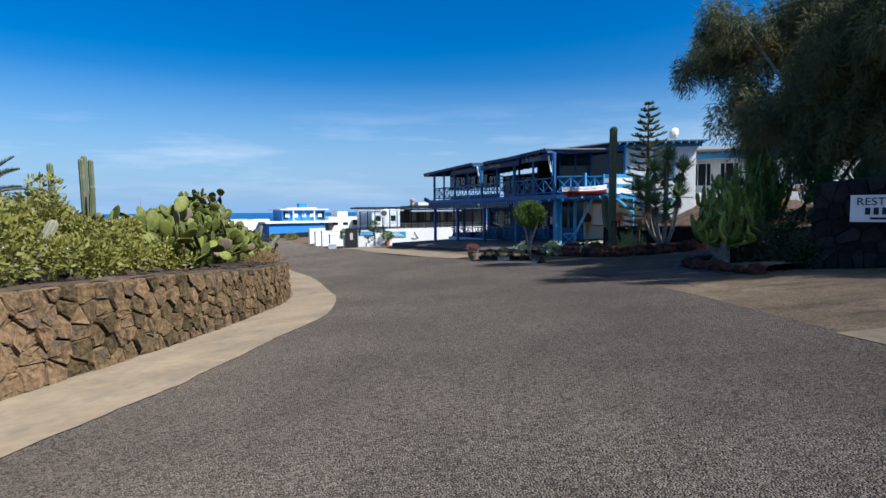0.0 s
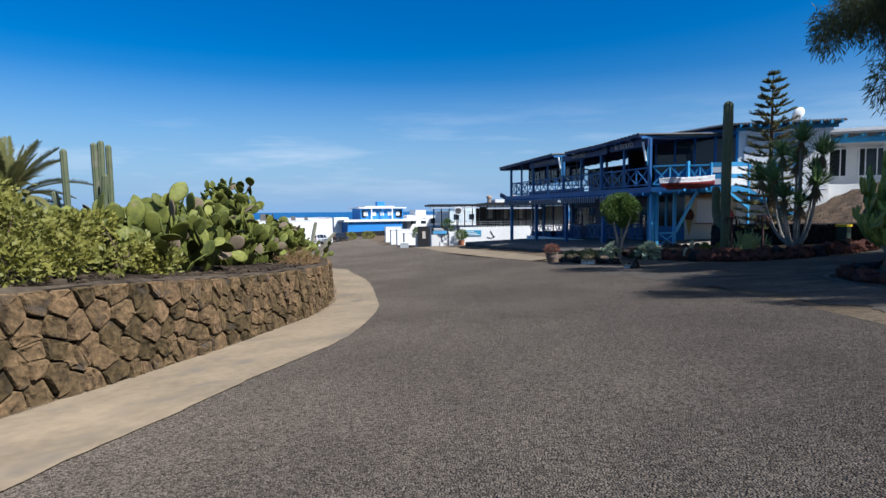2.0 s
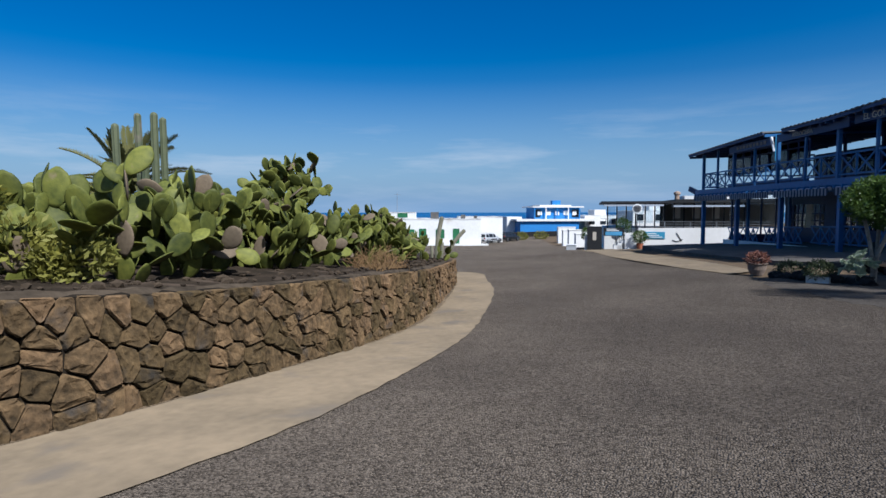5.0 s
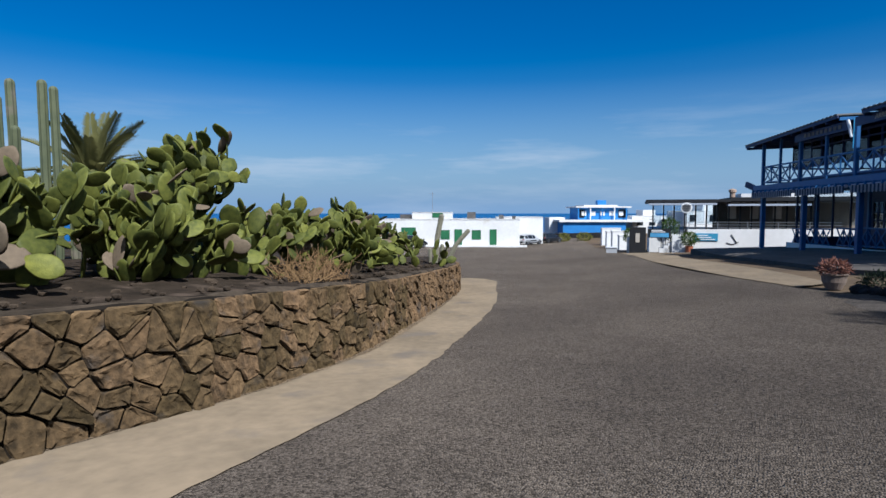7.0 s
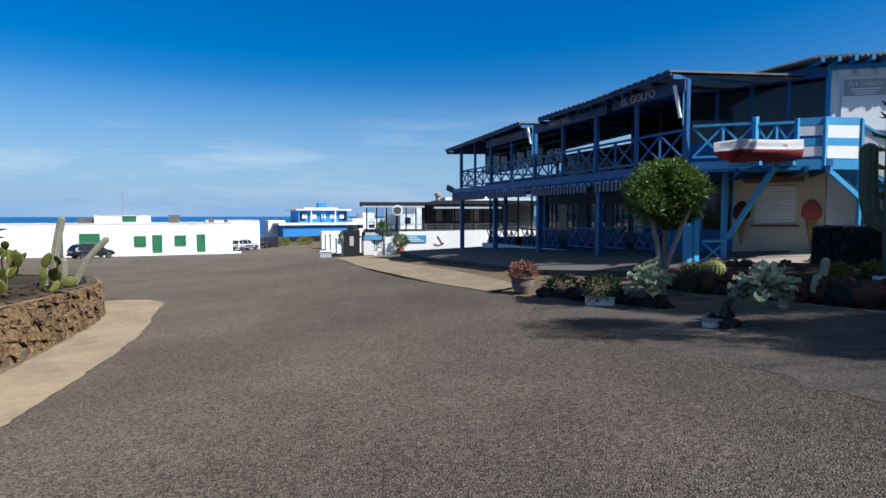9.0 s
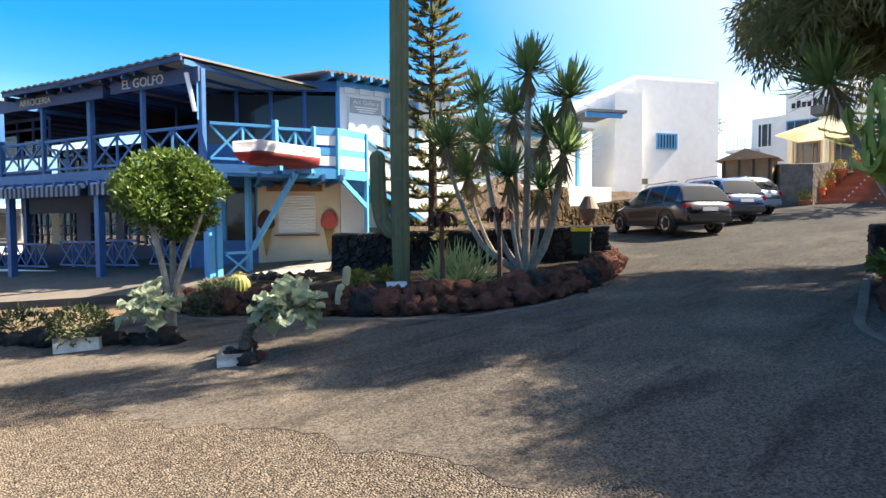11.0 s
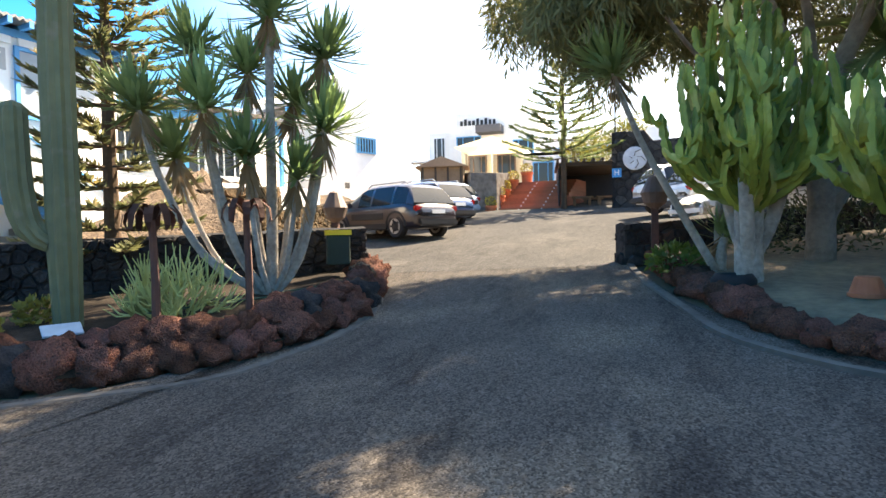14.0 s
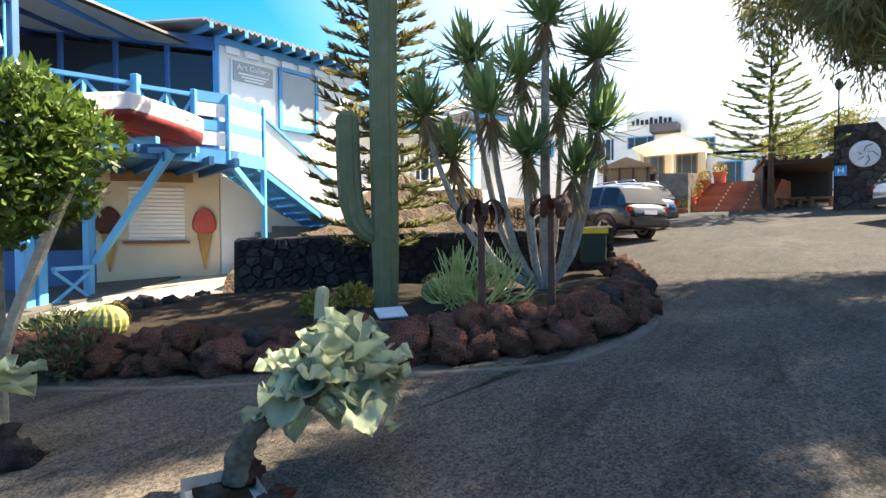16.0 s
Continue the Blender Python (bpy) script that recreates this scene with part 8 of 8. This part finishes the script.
lathe(bm, [(0.29, -0.045), (0.32, -0.045), (0.32, 0.045), (0.29, 0.045)], 24, Matrix.Translation(c) @ MT.to_3x3().to_4x4() @ pose(0, 0, 0, 90, 0, 0))
part("ring", bm, mat("grey_ring", (0.25, 0.25, 0.25)), ds)
for k in range(3):
    block(ds, "text_bar", MT, 4.25 + 0.06 * k, 4.85 - 0.06 * k, -1.48, -1.43, 2.18 - 0.16 * k, 2.24 - 0.16 * k, BLACK)
bm = bmesh.new()
tube(bm, [MT @ Vector((4.55, -1.36, -0.2)), MT @ Vector((4.55, -1.36, 2.0))], 0.04, 8)
part("mast", bm, BLACK, ds)
kb = thing("menu_kiosk", "black menu kiosk with a white notice", "kiosk")
block(kb, "cabinet", MK, -1.1, 0.1, -3.3, -2.4, -2.4, 0.55, BLACK)
block(kb, "notice", MK, -0.65, -0.35, -3.34, -3.3, -0.6, 0.1, SOFFIT)
bd = thing("menu_board", "white and blue menu board on a low pier", "sign")
block(bd, "board", MK, 0.25, 1.9, -2.78, -2.72, -0.25, 0.45, BLACK)
block(bd, "picture", MK, 0.4, 1.75, -2.82, -2.78, -0.2, 0.12, mat("menu_blue", (0.1, 0.35, 0.6)))
for k in range(2):
    block(bd, "text_bar", MK, 0.5, 1.5 - 0.2 * k, -2.84, -2.82, 0.17 + 0.12 * k, 0.24 + 0.12 * k, WHITEPAINT)
ct = thing("waste_cart", "grey and white wheeled bin at the kerb", "bin")
block(ct, "body", M, -3.8, -3.0, -3.4, -2.7, -1.9, -1.05, SILVER)
block(ct, "lid", M, -3.85, -2.95, -3.45, -2.65, -1.05, -0.98, WHITEPAINT)
block(ct, "base", M, -4.1, -2.8, -3.5, -2.6, -2.2, -1.7, BLACK)
for x, y, h in ((0.9, -2.0, 2.0), (2.2, -2.9, 1.0), (-2.0, -1.0, 1.2)):
    c = M @ Vector((x, y, 0))
    pl = thing("terrace_plant", "green potted shrub by the restaurant steps", "plant", (c.x, c.y, -1.1), group="terrace plants")
    foliage("foliage", [((0, 0, h * 0.7), (0.6, 0.6, h * 0.45))], 700, 0.2, 0.07, TREELEAF, pl, rng, 0.3)
    bm = bmesh.new()
    lathe(bm, [(0.2, -0.4), (0.28, 0.1), (0.3, 0.14), (0.2, 0.14)], 12)
    part("pot", bm, TERRACOTTA, pl)
for k in range(4):
    wb = thing("white_wall_block", "low white garden wall block by the shore road", "wall", group="roadside blocks")
    M2 = frame_at((-14.2 - 2.2 * k, 74 + 6 * k), (0.862, 0.507))
    block(wb, "wall", M2, 0, 2.6, 0, 0.6, -3, -0.9 + 0.25 * (k % 2), WHITE)
    block(wb, "coping", M2, -0.05, 2.65, -0.05, 0.65, -0.9 + 0.25 * (k % 2), -0.8 + 0.25 * (k % 2), WHITE)

# ---------------------------------------------------------------- up the slope behind the car park
bank_lo = [(8.6, 31.2, 0.6), (10.6, 29.6, 0.9), (12.2, 27.2, 1.15), (14.2, 29.0, 1.35), (17.2, 30.9, 1.55), (21.5, 31.9, 1.8), (27, 31.0, 2.3)]
bank_hi = [(13.0, 33.2, 1.5), (14.5, 33.0, 2.35), (16.0, 32.6, 3.0), (17.6, 33.2, 3.4), (19.5, 34.4, 3.4), (23, 35, 3.3), (28, 33.6, 3.1)]
v, f = [], []
for i in range(61):
    s = i / 60 * (len(bank_lo) - 1)
    k = min(int(s), len(bank_lo) - 2)
    a, b = Vector(bank_lo[k]).lerp(Vector(bank_lo[k + 1]), s - k), Vector(bank_hi[k]).lerp(Vector(bank_hi[k + 1]), s - k)
    for j in range(16):
        p = a.lerp(b, j / 15)
        v.append((p.x, p.y, p.z + 0.16 * noise.noise(Vector((p.x * 1.9, p.y * 1.9, 5))) + 0.07 * noise.noise(p * 6) - (0.4 if j == 0 else 0)))
for i in range(60):
    for j in range(15):
        f.append((i * 16 + j, (i + 1) * 16 + j, (i + 1) * 16 + j + 1, i * 16 + j + 1))
struct(mesh_of("gravel_bank", v, f, BANK), "steep bank of loose brown volcanic stones", "bank")
steps = thing("stone_steps", "broad grey stone steps up to the gallery", "steps")
for k in range(11):
    bm = bmesh.new()
    c = Vector((12.0 + 0.16 * k, 31.6 + 0.27 * k, 0.5 + 0.165 * k))
    box(bm, (0, 0, 0), (3.6 - 0.1 * k, 0.62, 0.165), Matrix.Translation(c) @ Matrix.Rotation(radians(-22), 4, "Z"))
    bmesh.ops.bevel(bm, geom=bm.edges[:], offset=0.012, segments=1, affect="EDGES")
    part("step", bm, GREYSTEP, steps)
    bm = bmesh.new()
    box(bm, (0, 0.05, 0), (3.6 - 0.1 * k, 0.5, 1.2), Matrix.Translation(c - Vector((0, -0.06, 0.68))) @ Matrix.Rotation(radians(-22), 4, "Z"))
    part("riser", bm, GREYSTEP, steps)
ph = thing("porch_house", "white house with a blue timber porch above the bank", "house")
M = frame_at((14.4, 37.2), (0.97, -0.25))
block(ph, "wall", M, 0, 11, 0, 7, 1.5, 6.1, WHITE, 0.2)
block(ph, "porch_beam", M, 0.4, 9, -1.6, -1.4, 5.2, 5.45, LIGHTBLUE)
for k in range(12):
    block(ph, "rafter", M, 0.6 + 0.75 * k, 0.7 + 0.75 * k, -2.0, 0, 5.45, 5.6, LIGHTBLUE)
block(ph, "porch_roof", M, 0.2, 9.3, -2.1, 0.1, 5.6, 5.7, ROOFMAT)
for x in (0.6, 4.6, 8.8):
    block(ph, "post", M, x, x + 0.14, -1.55, -1.4, 2.5, 5.3, LIGHTBLUE)
for x in (1.6, 3.2, 5.4, 7.0):
    opening(ph, M, x, x + 1.0, 3.6, 5.0, -0.02, DARKGLASS, "window", WHITEPAINT, 2)
block(ph, "terrace", M, -0.5, 10, -2.4, 0, 1.2, 3.1, WHITE)
hw = thing("tall_white_house", "tall plain white house with a small barred blue window", "house")
M = frame_at((27.0, 35.2), (0.90, -0.44))
block(hw, "wall", M, 2.0, 7.2, 0, 8, 1.5, 9.3, WHITE, 0.2)
block(hw, "wing", M, 0.4, 2.0, -0.6, 8, 1.5, 8.4, WHITE, 0.2)
opening(hw, M, 3.35, 4.45, 5.55, 6.25, -0.02, DARKGLASS, "window", LIGHTBLUE, 6)
block(hw, "vent", M, 2.4, 2.75, -0.03, 0.02, 3.6, 3.9, KERBGREY)
block(hw, "porch_roof", M, -1.6, 0.6, -1.4, 1.4, 7.0, 7.12, ROOFMAT)
block(hw, "porch_beam", M, -1.6, 0.4, -1.3, -1.15, 6.75, 6.98, LIGHTBLUE)
# rough stone wall at the bank's end and low wall in front of the cars
rng = random.Random(51)
for nm, pts, h, lab in (("wall_bank", [(15.0, 31.0), (17.2, 30.6), (18.4, 30.9)], 1.75, "rough brown stone retaining wall at the bank"), ("wall_car_park", [(18.4, 31.0), (22, 31.4), (27.5, 30.2), (31, 29.2)], 0.95, "low brown stone wall behind the parked cars")):
    ln = resample(pts, 24)
    tp, bs = [g(x, y) + h for x, y in ln], [g(x, y) for x, y in ln]
    w = struct(wall_body(nm, ln, tp, bs, 0.45, MORTAR), lab, "stone wall")
    rubble_face(w, ln, tp, bs, 0.34, 0.26, STONE, rng, lambda s: True, gap=0.014, href=h)


def lamp_post(at, h):
    t = thing("copper_lamp", "short post with a dark hooded copper lantern", "lamp", (*at, g(*at)), group="hooded lamps")
    bm = bmesh.new()
    box(bm, (0, 0, h * 0.35), (0.11, 0.11, h * 0.7))
    part("post", bm, RUST, t)
    bm = bmesh.new()
    lathe(bm, [(0.06, h * 0.66), (0.17, h * 0.72), (0.23, h * 0.84), (0.10, h * 1.02), (0.03, h * 1.04)], 14)
    part("hood", bm, mat("aged_copper", (0.16, 0.10, 0.075), (0.10, 0.065, 0.05), 9, 0.6, 0.2), t)


lamp_post((12.1, 25.75), 1.5)
lamp_post((12.75, 20.3), 1.45)
mb = thing("meter_box", "dark green box with a yellow lid on the black wall", "box", (11.2, 25.35, 0.86), 58)
bm = bmesh.new()
box(bm, (0, 0.12, 0.0), (0.36, 0.24, 0.46))
bmesh.ops.bevel(bm, geom=bm.edges[:], offset=0.015, segments=1, affect="EDGES")
part("body", bm, mat("dark_green_plastic", (0.02, 0.04, 0.03)), mb)
bm = bmesh.new()
box(bm, (0, 0.12, 0.27), (0.40, 0.28, 0.08))
part("lid", bm, YELLOW, mb)
mb.matrix_basis = pose(11.0, 25.15, 1.08, 0, 0, 122)

# red steps, pots, pergola and pillar wall
rs = thing("red_steps", "broad red clay-tiled steps with small lights", "steps")

def steps_red(parent):
    out_dir = Vector((0.98, -0.2, 0))
    along = Vector((0.2, 0.98, 0))
    o = Vector((28.35, 23.3, 0))
    for k in range(10):
        a = o + out_dir * 0.32 * k
        poly = [a, a + along * 3.0, a + along * 3.0 + out_dir * 3.5, a + out_dir * 3.5]
        bm = bmesh.new()
        prism(bm, [(p.x, p.y) for p in poly], 2.0 + 0.172 * k - 0.05, 2.0 + 0.172 * (k + 1))
        bmesh.ops.recalc_face_normals(bm, faces=bm.faces)
        part("step", bm, REDTILE, parent)
        for s in (0.9, 2.0):
            c = a + along * s - out_dir * 0.015
            bm = bmesh.new()
            box(bm, (c.x, c.y, 2.0 + 0.172 * k + 0.09), (0.05, 0.06, 0.05))
            part("step_light", bm, WHITEPAINT, parent)
    return o, along, out_dir


so, sal, sout = steps_red(rs)
rng = random.Random(52)
for k, (s, d, r) in enumerate(((3.35, 0.2, 0.26), (3.3, 1.1, 0.3), (3.3, 1.9, 0.28), (3.2, 2.7, 0.3), (2.7, 3.4, 0.3), (4.3, 1.6, 0.26), (4.6, 2.4, 0.26))):
    p = so + sal * s + sout * d
    z = 2.0 + 0.172 * (int(d / 0.32)) + (0.1 if s > 3.1 else 0.17)
    pp = thing("cactus_pot", "terracotta pot with a golden barrel cactus beside the red steps", "plant pot", (p.x, p.y, z), group="step pots")
    bm = bmesh.new()
    lathe(bm, [(r * 0.75, -0.4), (r * 0.95, 0.25), (r * 1.1, 0.3), (r * 1.1, 0.38), (r * 0.8, 0.38)], 16)
    part("pot", bm, TERRACOTTA, pp)
    foliage("cactus", [((0, 0, 0.55), (r * 0.95, r * 0.95, r * 0.85))], 420, 0.1, 0.05, mat("golden_leaf", (0.42, 0.33, 0.06), (0.26, 0.24, 0.06), 6, 0.7, 0.1), pp, rng, 0.3, 0, "", 1, 0.75)
sw = struct(part("wall_steps", prism(bmesh.new(), [(29.2, 26.25), (29.3, 27.5), (32.5, 29.0), (34.0, 26.2), (32.6, 26.0)], 1.6, [4.0, 4.1, 4.4, 4.4, 4.3]), mat("grey_rubble", (0.25, 0.22, 0.19), (0.13, 0.115, 0.10), 3.5, 0.9, 0.8, big=0.2, voro=4.5, dist=0.06)), "grey rubble wall beside the red steps", "stone wall")
hut = thing("wooden_hut", "small brown wooden hut with a pitched roof", "hut")
M = frame_at((30.6, 30.3), (0.2, -0.98))
block(hut, "wall", M, 0, 2.1, -1.6, 0, 2.6, 4.45, WOOD)
for x in (0.12, 0.75, 1.35, 1.98):
    block(hut, "batten", M, x - 0.05, x + 0.05, -1.64, -1.6, 2.6, 4.45, DARKWOOD_SHADE)
bm = bmesh.new()
pr = [M @ Vector(p) for p in ((-0.25, -1.85, 4.42), (2.35, -1.85, 4.42), (2.35, 0.25, 4.42), (-0.25, 0.25, 4.42), (1.05, -1.85, 4.92), (1.05, 0.25, 4.92))]
vs = [bm.verts.new(p) for p in pr]
for q in ((0, 3, 5, 4), (1, 4, 5, 2), (0, 4, 1), (3, 2, 5), (0, 1, 2, 3)):
    bm.faces.new([vs[i] for i in q])
part("roof", bm, mat("pale_brown_shingle", (0.33, 0.20, 0.12)), hut)
ht = thing("hotel", "white stepped hotel building on the hill", "building")
M = frame_at((48.0, 36.0), (0.0, -1.0))
block(ht, "wall", M, 0, 2.6, 0.8, 9, 2.5, 9.6, WHITE)
block(ht, "wall", M, 2.6, 9.4, 0, 9, 2.5, 10.9, WHITE)
block(ht, "stair_tower", M, 3.9, 6.6, 1.5, 6, 10.6, 11.6, WHITE)
block(ht, "wall", M, 9.4, 19, 0.6, 8, 2.5, 8.9, WHITE)
block(ht, "canopy", M, 4.6, 6.6, -1.4, 0.0, 9.0, 9.6, mat("slate_panel", (0.10, 0.10, 0.11)))
for x, z, w, h in ((2.75, 8.1, 1.9, 0.8), (0.5, 7.4, 0.9, 1.7), (7.4, 7.2, 1.5, 1.2), (10.6, 6.2, 1.6, 1.4), (13.6, 6.2, 1.6, 1.4)):
    opening(ht, M, x, x + w, z, z + h, 0.78 if x < 2.6 else (0.58 if x > 9.4 else -0.02), DARKGLASS, "window", LIGHTBLUE if x > 2 else WHITEPAINT, 2)
for k in range(9):
    block(ht, "letter_bar", M, 3.0 + k * 0.34, 3.22 + k * 0.34, -0.06, 0.0, 9.85, 10.22 + 0.14 * (k in (1, 4, 6)), BLACK)
block(ht, "balcony", M, -1.4, 0.6, -0.6, 0.8, 7.0, 7.2, WHITE)
for k in range(8):
    block(ht, "baluster", M, -1.35 + 0.26 * k, -1.31 + 0.26 * k, -0.55, -0.51, 7.2, 8.1, STEEL)
ya = thing("cream_annexe", "cream hotel annexe with dark doors under a parasol", "building")
M = frame_at((42.0, 31.3), (0.0, -1.0))
YELLOWWALL = mat("yellow_cream_render", (0.68, 0.60, 0.42), (0.60, 0.52, 0.36), 3, 0.85, 0.1)
block(ya, "wall", M, 0, 4.3, 0, 4, 2.5, 7.1, YELLOWWALL, 0.2)
block(ya, "pilaster", M, 0.0, 0.3, -0.15, 0, 2.5, 7.1, YELLOWWALL)
block(ya, "pilaster", M, 2.0, 2.3, -0.15, 0, 2.5, 7.1, YELLOWWALL)
block(ya, "side_wall", M, 4.3, 10.5, 0.5, 4, 2.5, 6.6, WHITE, 0.2)
for x in (0.55, 2.6):
    opening(ya, M, x, x + 1.15, 4.6, 6.5, -0.02, DARKGLASS, "door", WOOD, 2)
for x in (5.0, 7.2):
    opening(ya, M, x, x + 1.3, 4.3, 5.9, 0.48, DARKGLASS, "window", LIGHTBLUE, 2)
pa = thing("parasol", "large square cream parasol on the hotel terrace", "parasol", (39.0, 28.5, 4.0))
bm = bmesh.new()
vs = [bm.verts.new(p) for p in ((-2, -2, 2.5), (2, -2, 2.5), (2, 2, 2.5), (-2, 2, 2.5), (0, 0, 3.4))]
for i in range(4):
    bm.faces.new((vs[i], vs[(i + 1) % 4], vs[4]))
bmesh.ops.solidify(bm, geom=bm.faces[:], thickness=0.02)
part("canopy", bm, mat("cream_canvas", (0.74, 0.68, 0.50), (0.66, 0.60, 0.44), 3, 0.85, 0.05, trans=0.3), pa)
bm = bmesh.new()
tube(bm, [(0, 0, -1.2), (0, 0, 3.3)], 0.05, 8)
part("pole", bm, WHITEPAINT, pa)
for x, y, r in ((40.5, 36.2, 1.3), (37.0, 22.6, 1.5), (34.0, 20.4, 1.2)):
    tr = thing("garden_tree", "leafy green tree behind the hotel terrace", "tree", (x, y, 2.9 if x < 40 else 5.0), group="hotel trees")
    limb_tree(tr, (0, 0, 0), [(0, 0, 2.6), (0.6, 0.3, 2.9), (-0.5, 0.4, 2.7)], 0.13, BARK, rng, 8)
    foliage("crown", [((rng.uniform(-1, 1) * r * 0.6, rng.uniform(-1, 1) * r * 0.6, 2.9 + rng.uniform(-0.6, 0.9)), (0.6, 0.6, 0.5)) for _ in range(18)], 3600, 0.16, 0.07, BUSHLEAF, tr, rng, 0.2)
pg = thing("pergola", "dark timber pergola shading wooden tables", "pergola")
M = frame_at((28.5, 22.7), (0.12, -0.99))
block(pg, "roof", M, -0.6, 2.4, -0.2, 4.5, 4.05, 4.22, DARKWOOD_SHADE)
for x in (-0.4, 2.2):
    for y in (0.05, 3.6):
        block(pg, "post", M, x, x + 0.14, y, y + 0.14, 1.6, 4.05, DARKWOOD_SHADE)
for k in range(9):
    block(pg, "rafter", M, -0.7 + 0.38 * k, -0.6 + 0.38 * k, -0.5, 4.6, 4.22, 4.34, DARKWOOD_SHADE)
# black sheets that stand in for the deep shade inside the pergola
block(pg, "back_screen", M, -0.6, 2.5, 4.4, 4.5, 2.0, 4.1, BLACK)
block(pg, "side_screen", M, -0.62, -0.55, 0.3, 4.4, 2.0, 4.05, BLACK)
for x, y in ((0.0, 0.9), (1.1, 0.9), (0.6, 2.4)):
    tb2 = thing("wooden_table", "rough brown wooden table with log legs", "table", group="pergola tables")
    block(tb2, "tabletop", M, x, x + 0.95, y, y + 0.7, 2.72, 2.79, WOOD)
    for dx, dy in ((0.08, 0.08), (0.75, 0.08), (0.08, 0.5), (0.75, 0.5)):
        block(tb2, "leg", M, x + dx, x + dx + 0.1, y + dy, y + dy + 0.1, 2.0, 2.72, WOOD)
ch = thing("wicker_chair", "round-backed brown wicker chair under the pergola", "chair", group="pergola chairs")
block(ch, "seat", M, 2.0, 2.4, 0.2, 0.65, 2.4, 2.46, WOOD)
block(ch, "backrest", M, 2.0, 2.4, 0.62, 0.67, 2.46, 2.95, WOOD)
for dx, dy in ((0, 0), (0.35, 0), (0, 0.4), (0.35, 0.4)):
    block(ch, "leg", M, 2.0 + dx, 2.05 + dx, 0.2 + dy, 0.25 + dy, 2.0, 2.4, WOOD)
pln = resample([(27.25, 21.05), (27.0, 19.2), (25.6, 16.2), (24.0, 14.0)], 26)
ptp = [5.25 if i < 5 else 4.8 for i in range(26)]
pbs = [g(x, y) for x, y in pln]
pw = struct(wall_body("wall_pillar", pln[::-1], ptp[::-1], pbs[::-1], 0.6, BLACKSTONE, side=-1), "tall dark stone wall with a round emblem", "stone wall")
rubble_face(pw, pln[::-1], ptp[::-1], pbs[::-1], 0.36, 0.3, mat("charcoal_stone", (0.085, 0.080, 0.076), (0.04, 0.038, 0.037), 9, 0.9, 0.8, rand=0.35), rng, lambda s: True, gap=0.012, out=-1, href=3.3, bulge=0.03)
em = thing("round_emblem", "round white emblem disc on the dark wall", "emblem", (26.98, 20.15, 4.1))
bm = bmesh.new()
lathe(bm, [(0.02, -0.03), (0.44, -0.03), (0.47, 0), (0.44, 0.03), (0.02, 0.03)], 28, pose(0, 0, 0, 0, 90, 8))
part("disc", bm, mat("pale_grey_disc", (0.62, 0.64, 0.66)), em)
for k in range(5):
    bm = bmesh.new()
    a = k * 1.257
    tube(bm, [(-0.045, 0.1 * math.cos(a), 0.1 * math.sin(a)), (-0.045, 0.26 * math.cos(a + 0.4), 0.26 * math.sin(a + 0.4)), (-0.045, 0.4 * math.cos(a + 0.9), 0.4 * math.sin(a + 0.9))], 0.018, 6)
    part("swirl", bm, KERBGREY, em)
hs = thing("hotel_plate", "small square blue plate with a white letter", "sign", (26.98, 20.85, 3.55))
bm = bmesh.new()
box(bm, (0, 0, 0), (0.03, 0.36, 0.36))
part("plate", bm, mat("signal_blue", (0.03, 0.30, 0.62)), hs)
writing("lettering", "H", 0.3, pose(-0.02, 0, 0, 90, 0, -90), WHITEPAINT, hs, 0.004)
lp = thing("mast_lamp", "thin mast with a small lantern on the pillar", "lamp", (27.3, 20.9, 5.2))
bm = bmesh.new()
tube(bm, [(0, 0, 0), (0, 0, 1.35)], 0.03, 8)
part("mast", bm, BLACK, lp)
bm = bmesh.new()
lathe(bm, [(0.04, 1.3), (0.12, 1.4), (0.14, 1.6), (0.05, 1.75)], 12)
part("lantern", bm, BLACK, lp)

# ---------------------------------------------------------------- sign wall under the tamarisk
ln = resample([(8.9, 14.6), (9.6, 13.7), (11.2, 12.4), (13.6, 10.6)], 24)
tp, bs = [g(x, y) + 2.15 for x, y in ln], [g(x, y) for x, y in ln]
ws = struct(wall_body("wall_sign", ln, tp, bs, 0.5, BLACKSTONE), "dark stone wall in the shade of the tamarisk", "stone wall")
rubble_face(ws, ln, tp, bs, 0.4, 0.3, BLACKSTONE, rng, lambda s: True, gap=0.012, href=2.15)
rsn = thing("restaurant_board", "white wooden restaurant sign with black letters and arrow", "sign", (9.95, 13.15, 2.32), -37)
bm = bmesh.new()
box(bm, (0, 0, 0), (1.9, 0.05, 0.62))
part("board", bm, WHITEPAINT, rsn)
writing("lettering", "RESTAURANTE", 0.25, pose(0, -0.03, 0.15, 90, 0, 0), BLACK, rsn, 0.006)
for k in range(9):
    bm = bmesh.new()
    box(bm, (-0.62 + 0.155 * k, -0.03, -0.06), (0.095, 0.02, 0.16))
    part("letter_bar", bm, BLACK, rsn)
bm = bmesh.new()
box(bm, (0.05, -0.03, -0.23), (1.25, 0.02, 0.05))
part("arrow", bm, BLACK, rsn)
rsn.matrix_basis = pose(9.8, 13.0, 2.14, 0, 0, -40)
rng = random.Random(53)
for x, y, s in ((8.6, 15.8, 1.0), (8.2, 16.6, 0.8), (9.4, 16.2, 1.3), (8.9, 14.9, 0.7)):
    us = thing("dark_shrub", "dark shrub in the shade under the tamarisk", "shrub", (x, y, g(x, y) + 0.1), group="shade shrubs")
    foliage("foliage", [((0, 0, s * 0.5), (s * 0.6, s * 0.6, s * 0.55))], 1500, 0.14, 0.05, SHADELEAF, us, rng, 0.3)
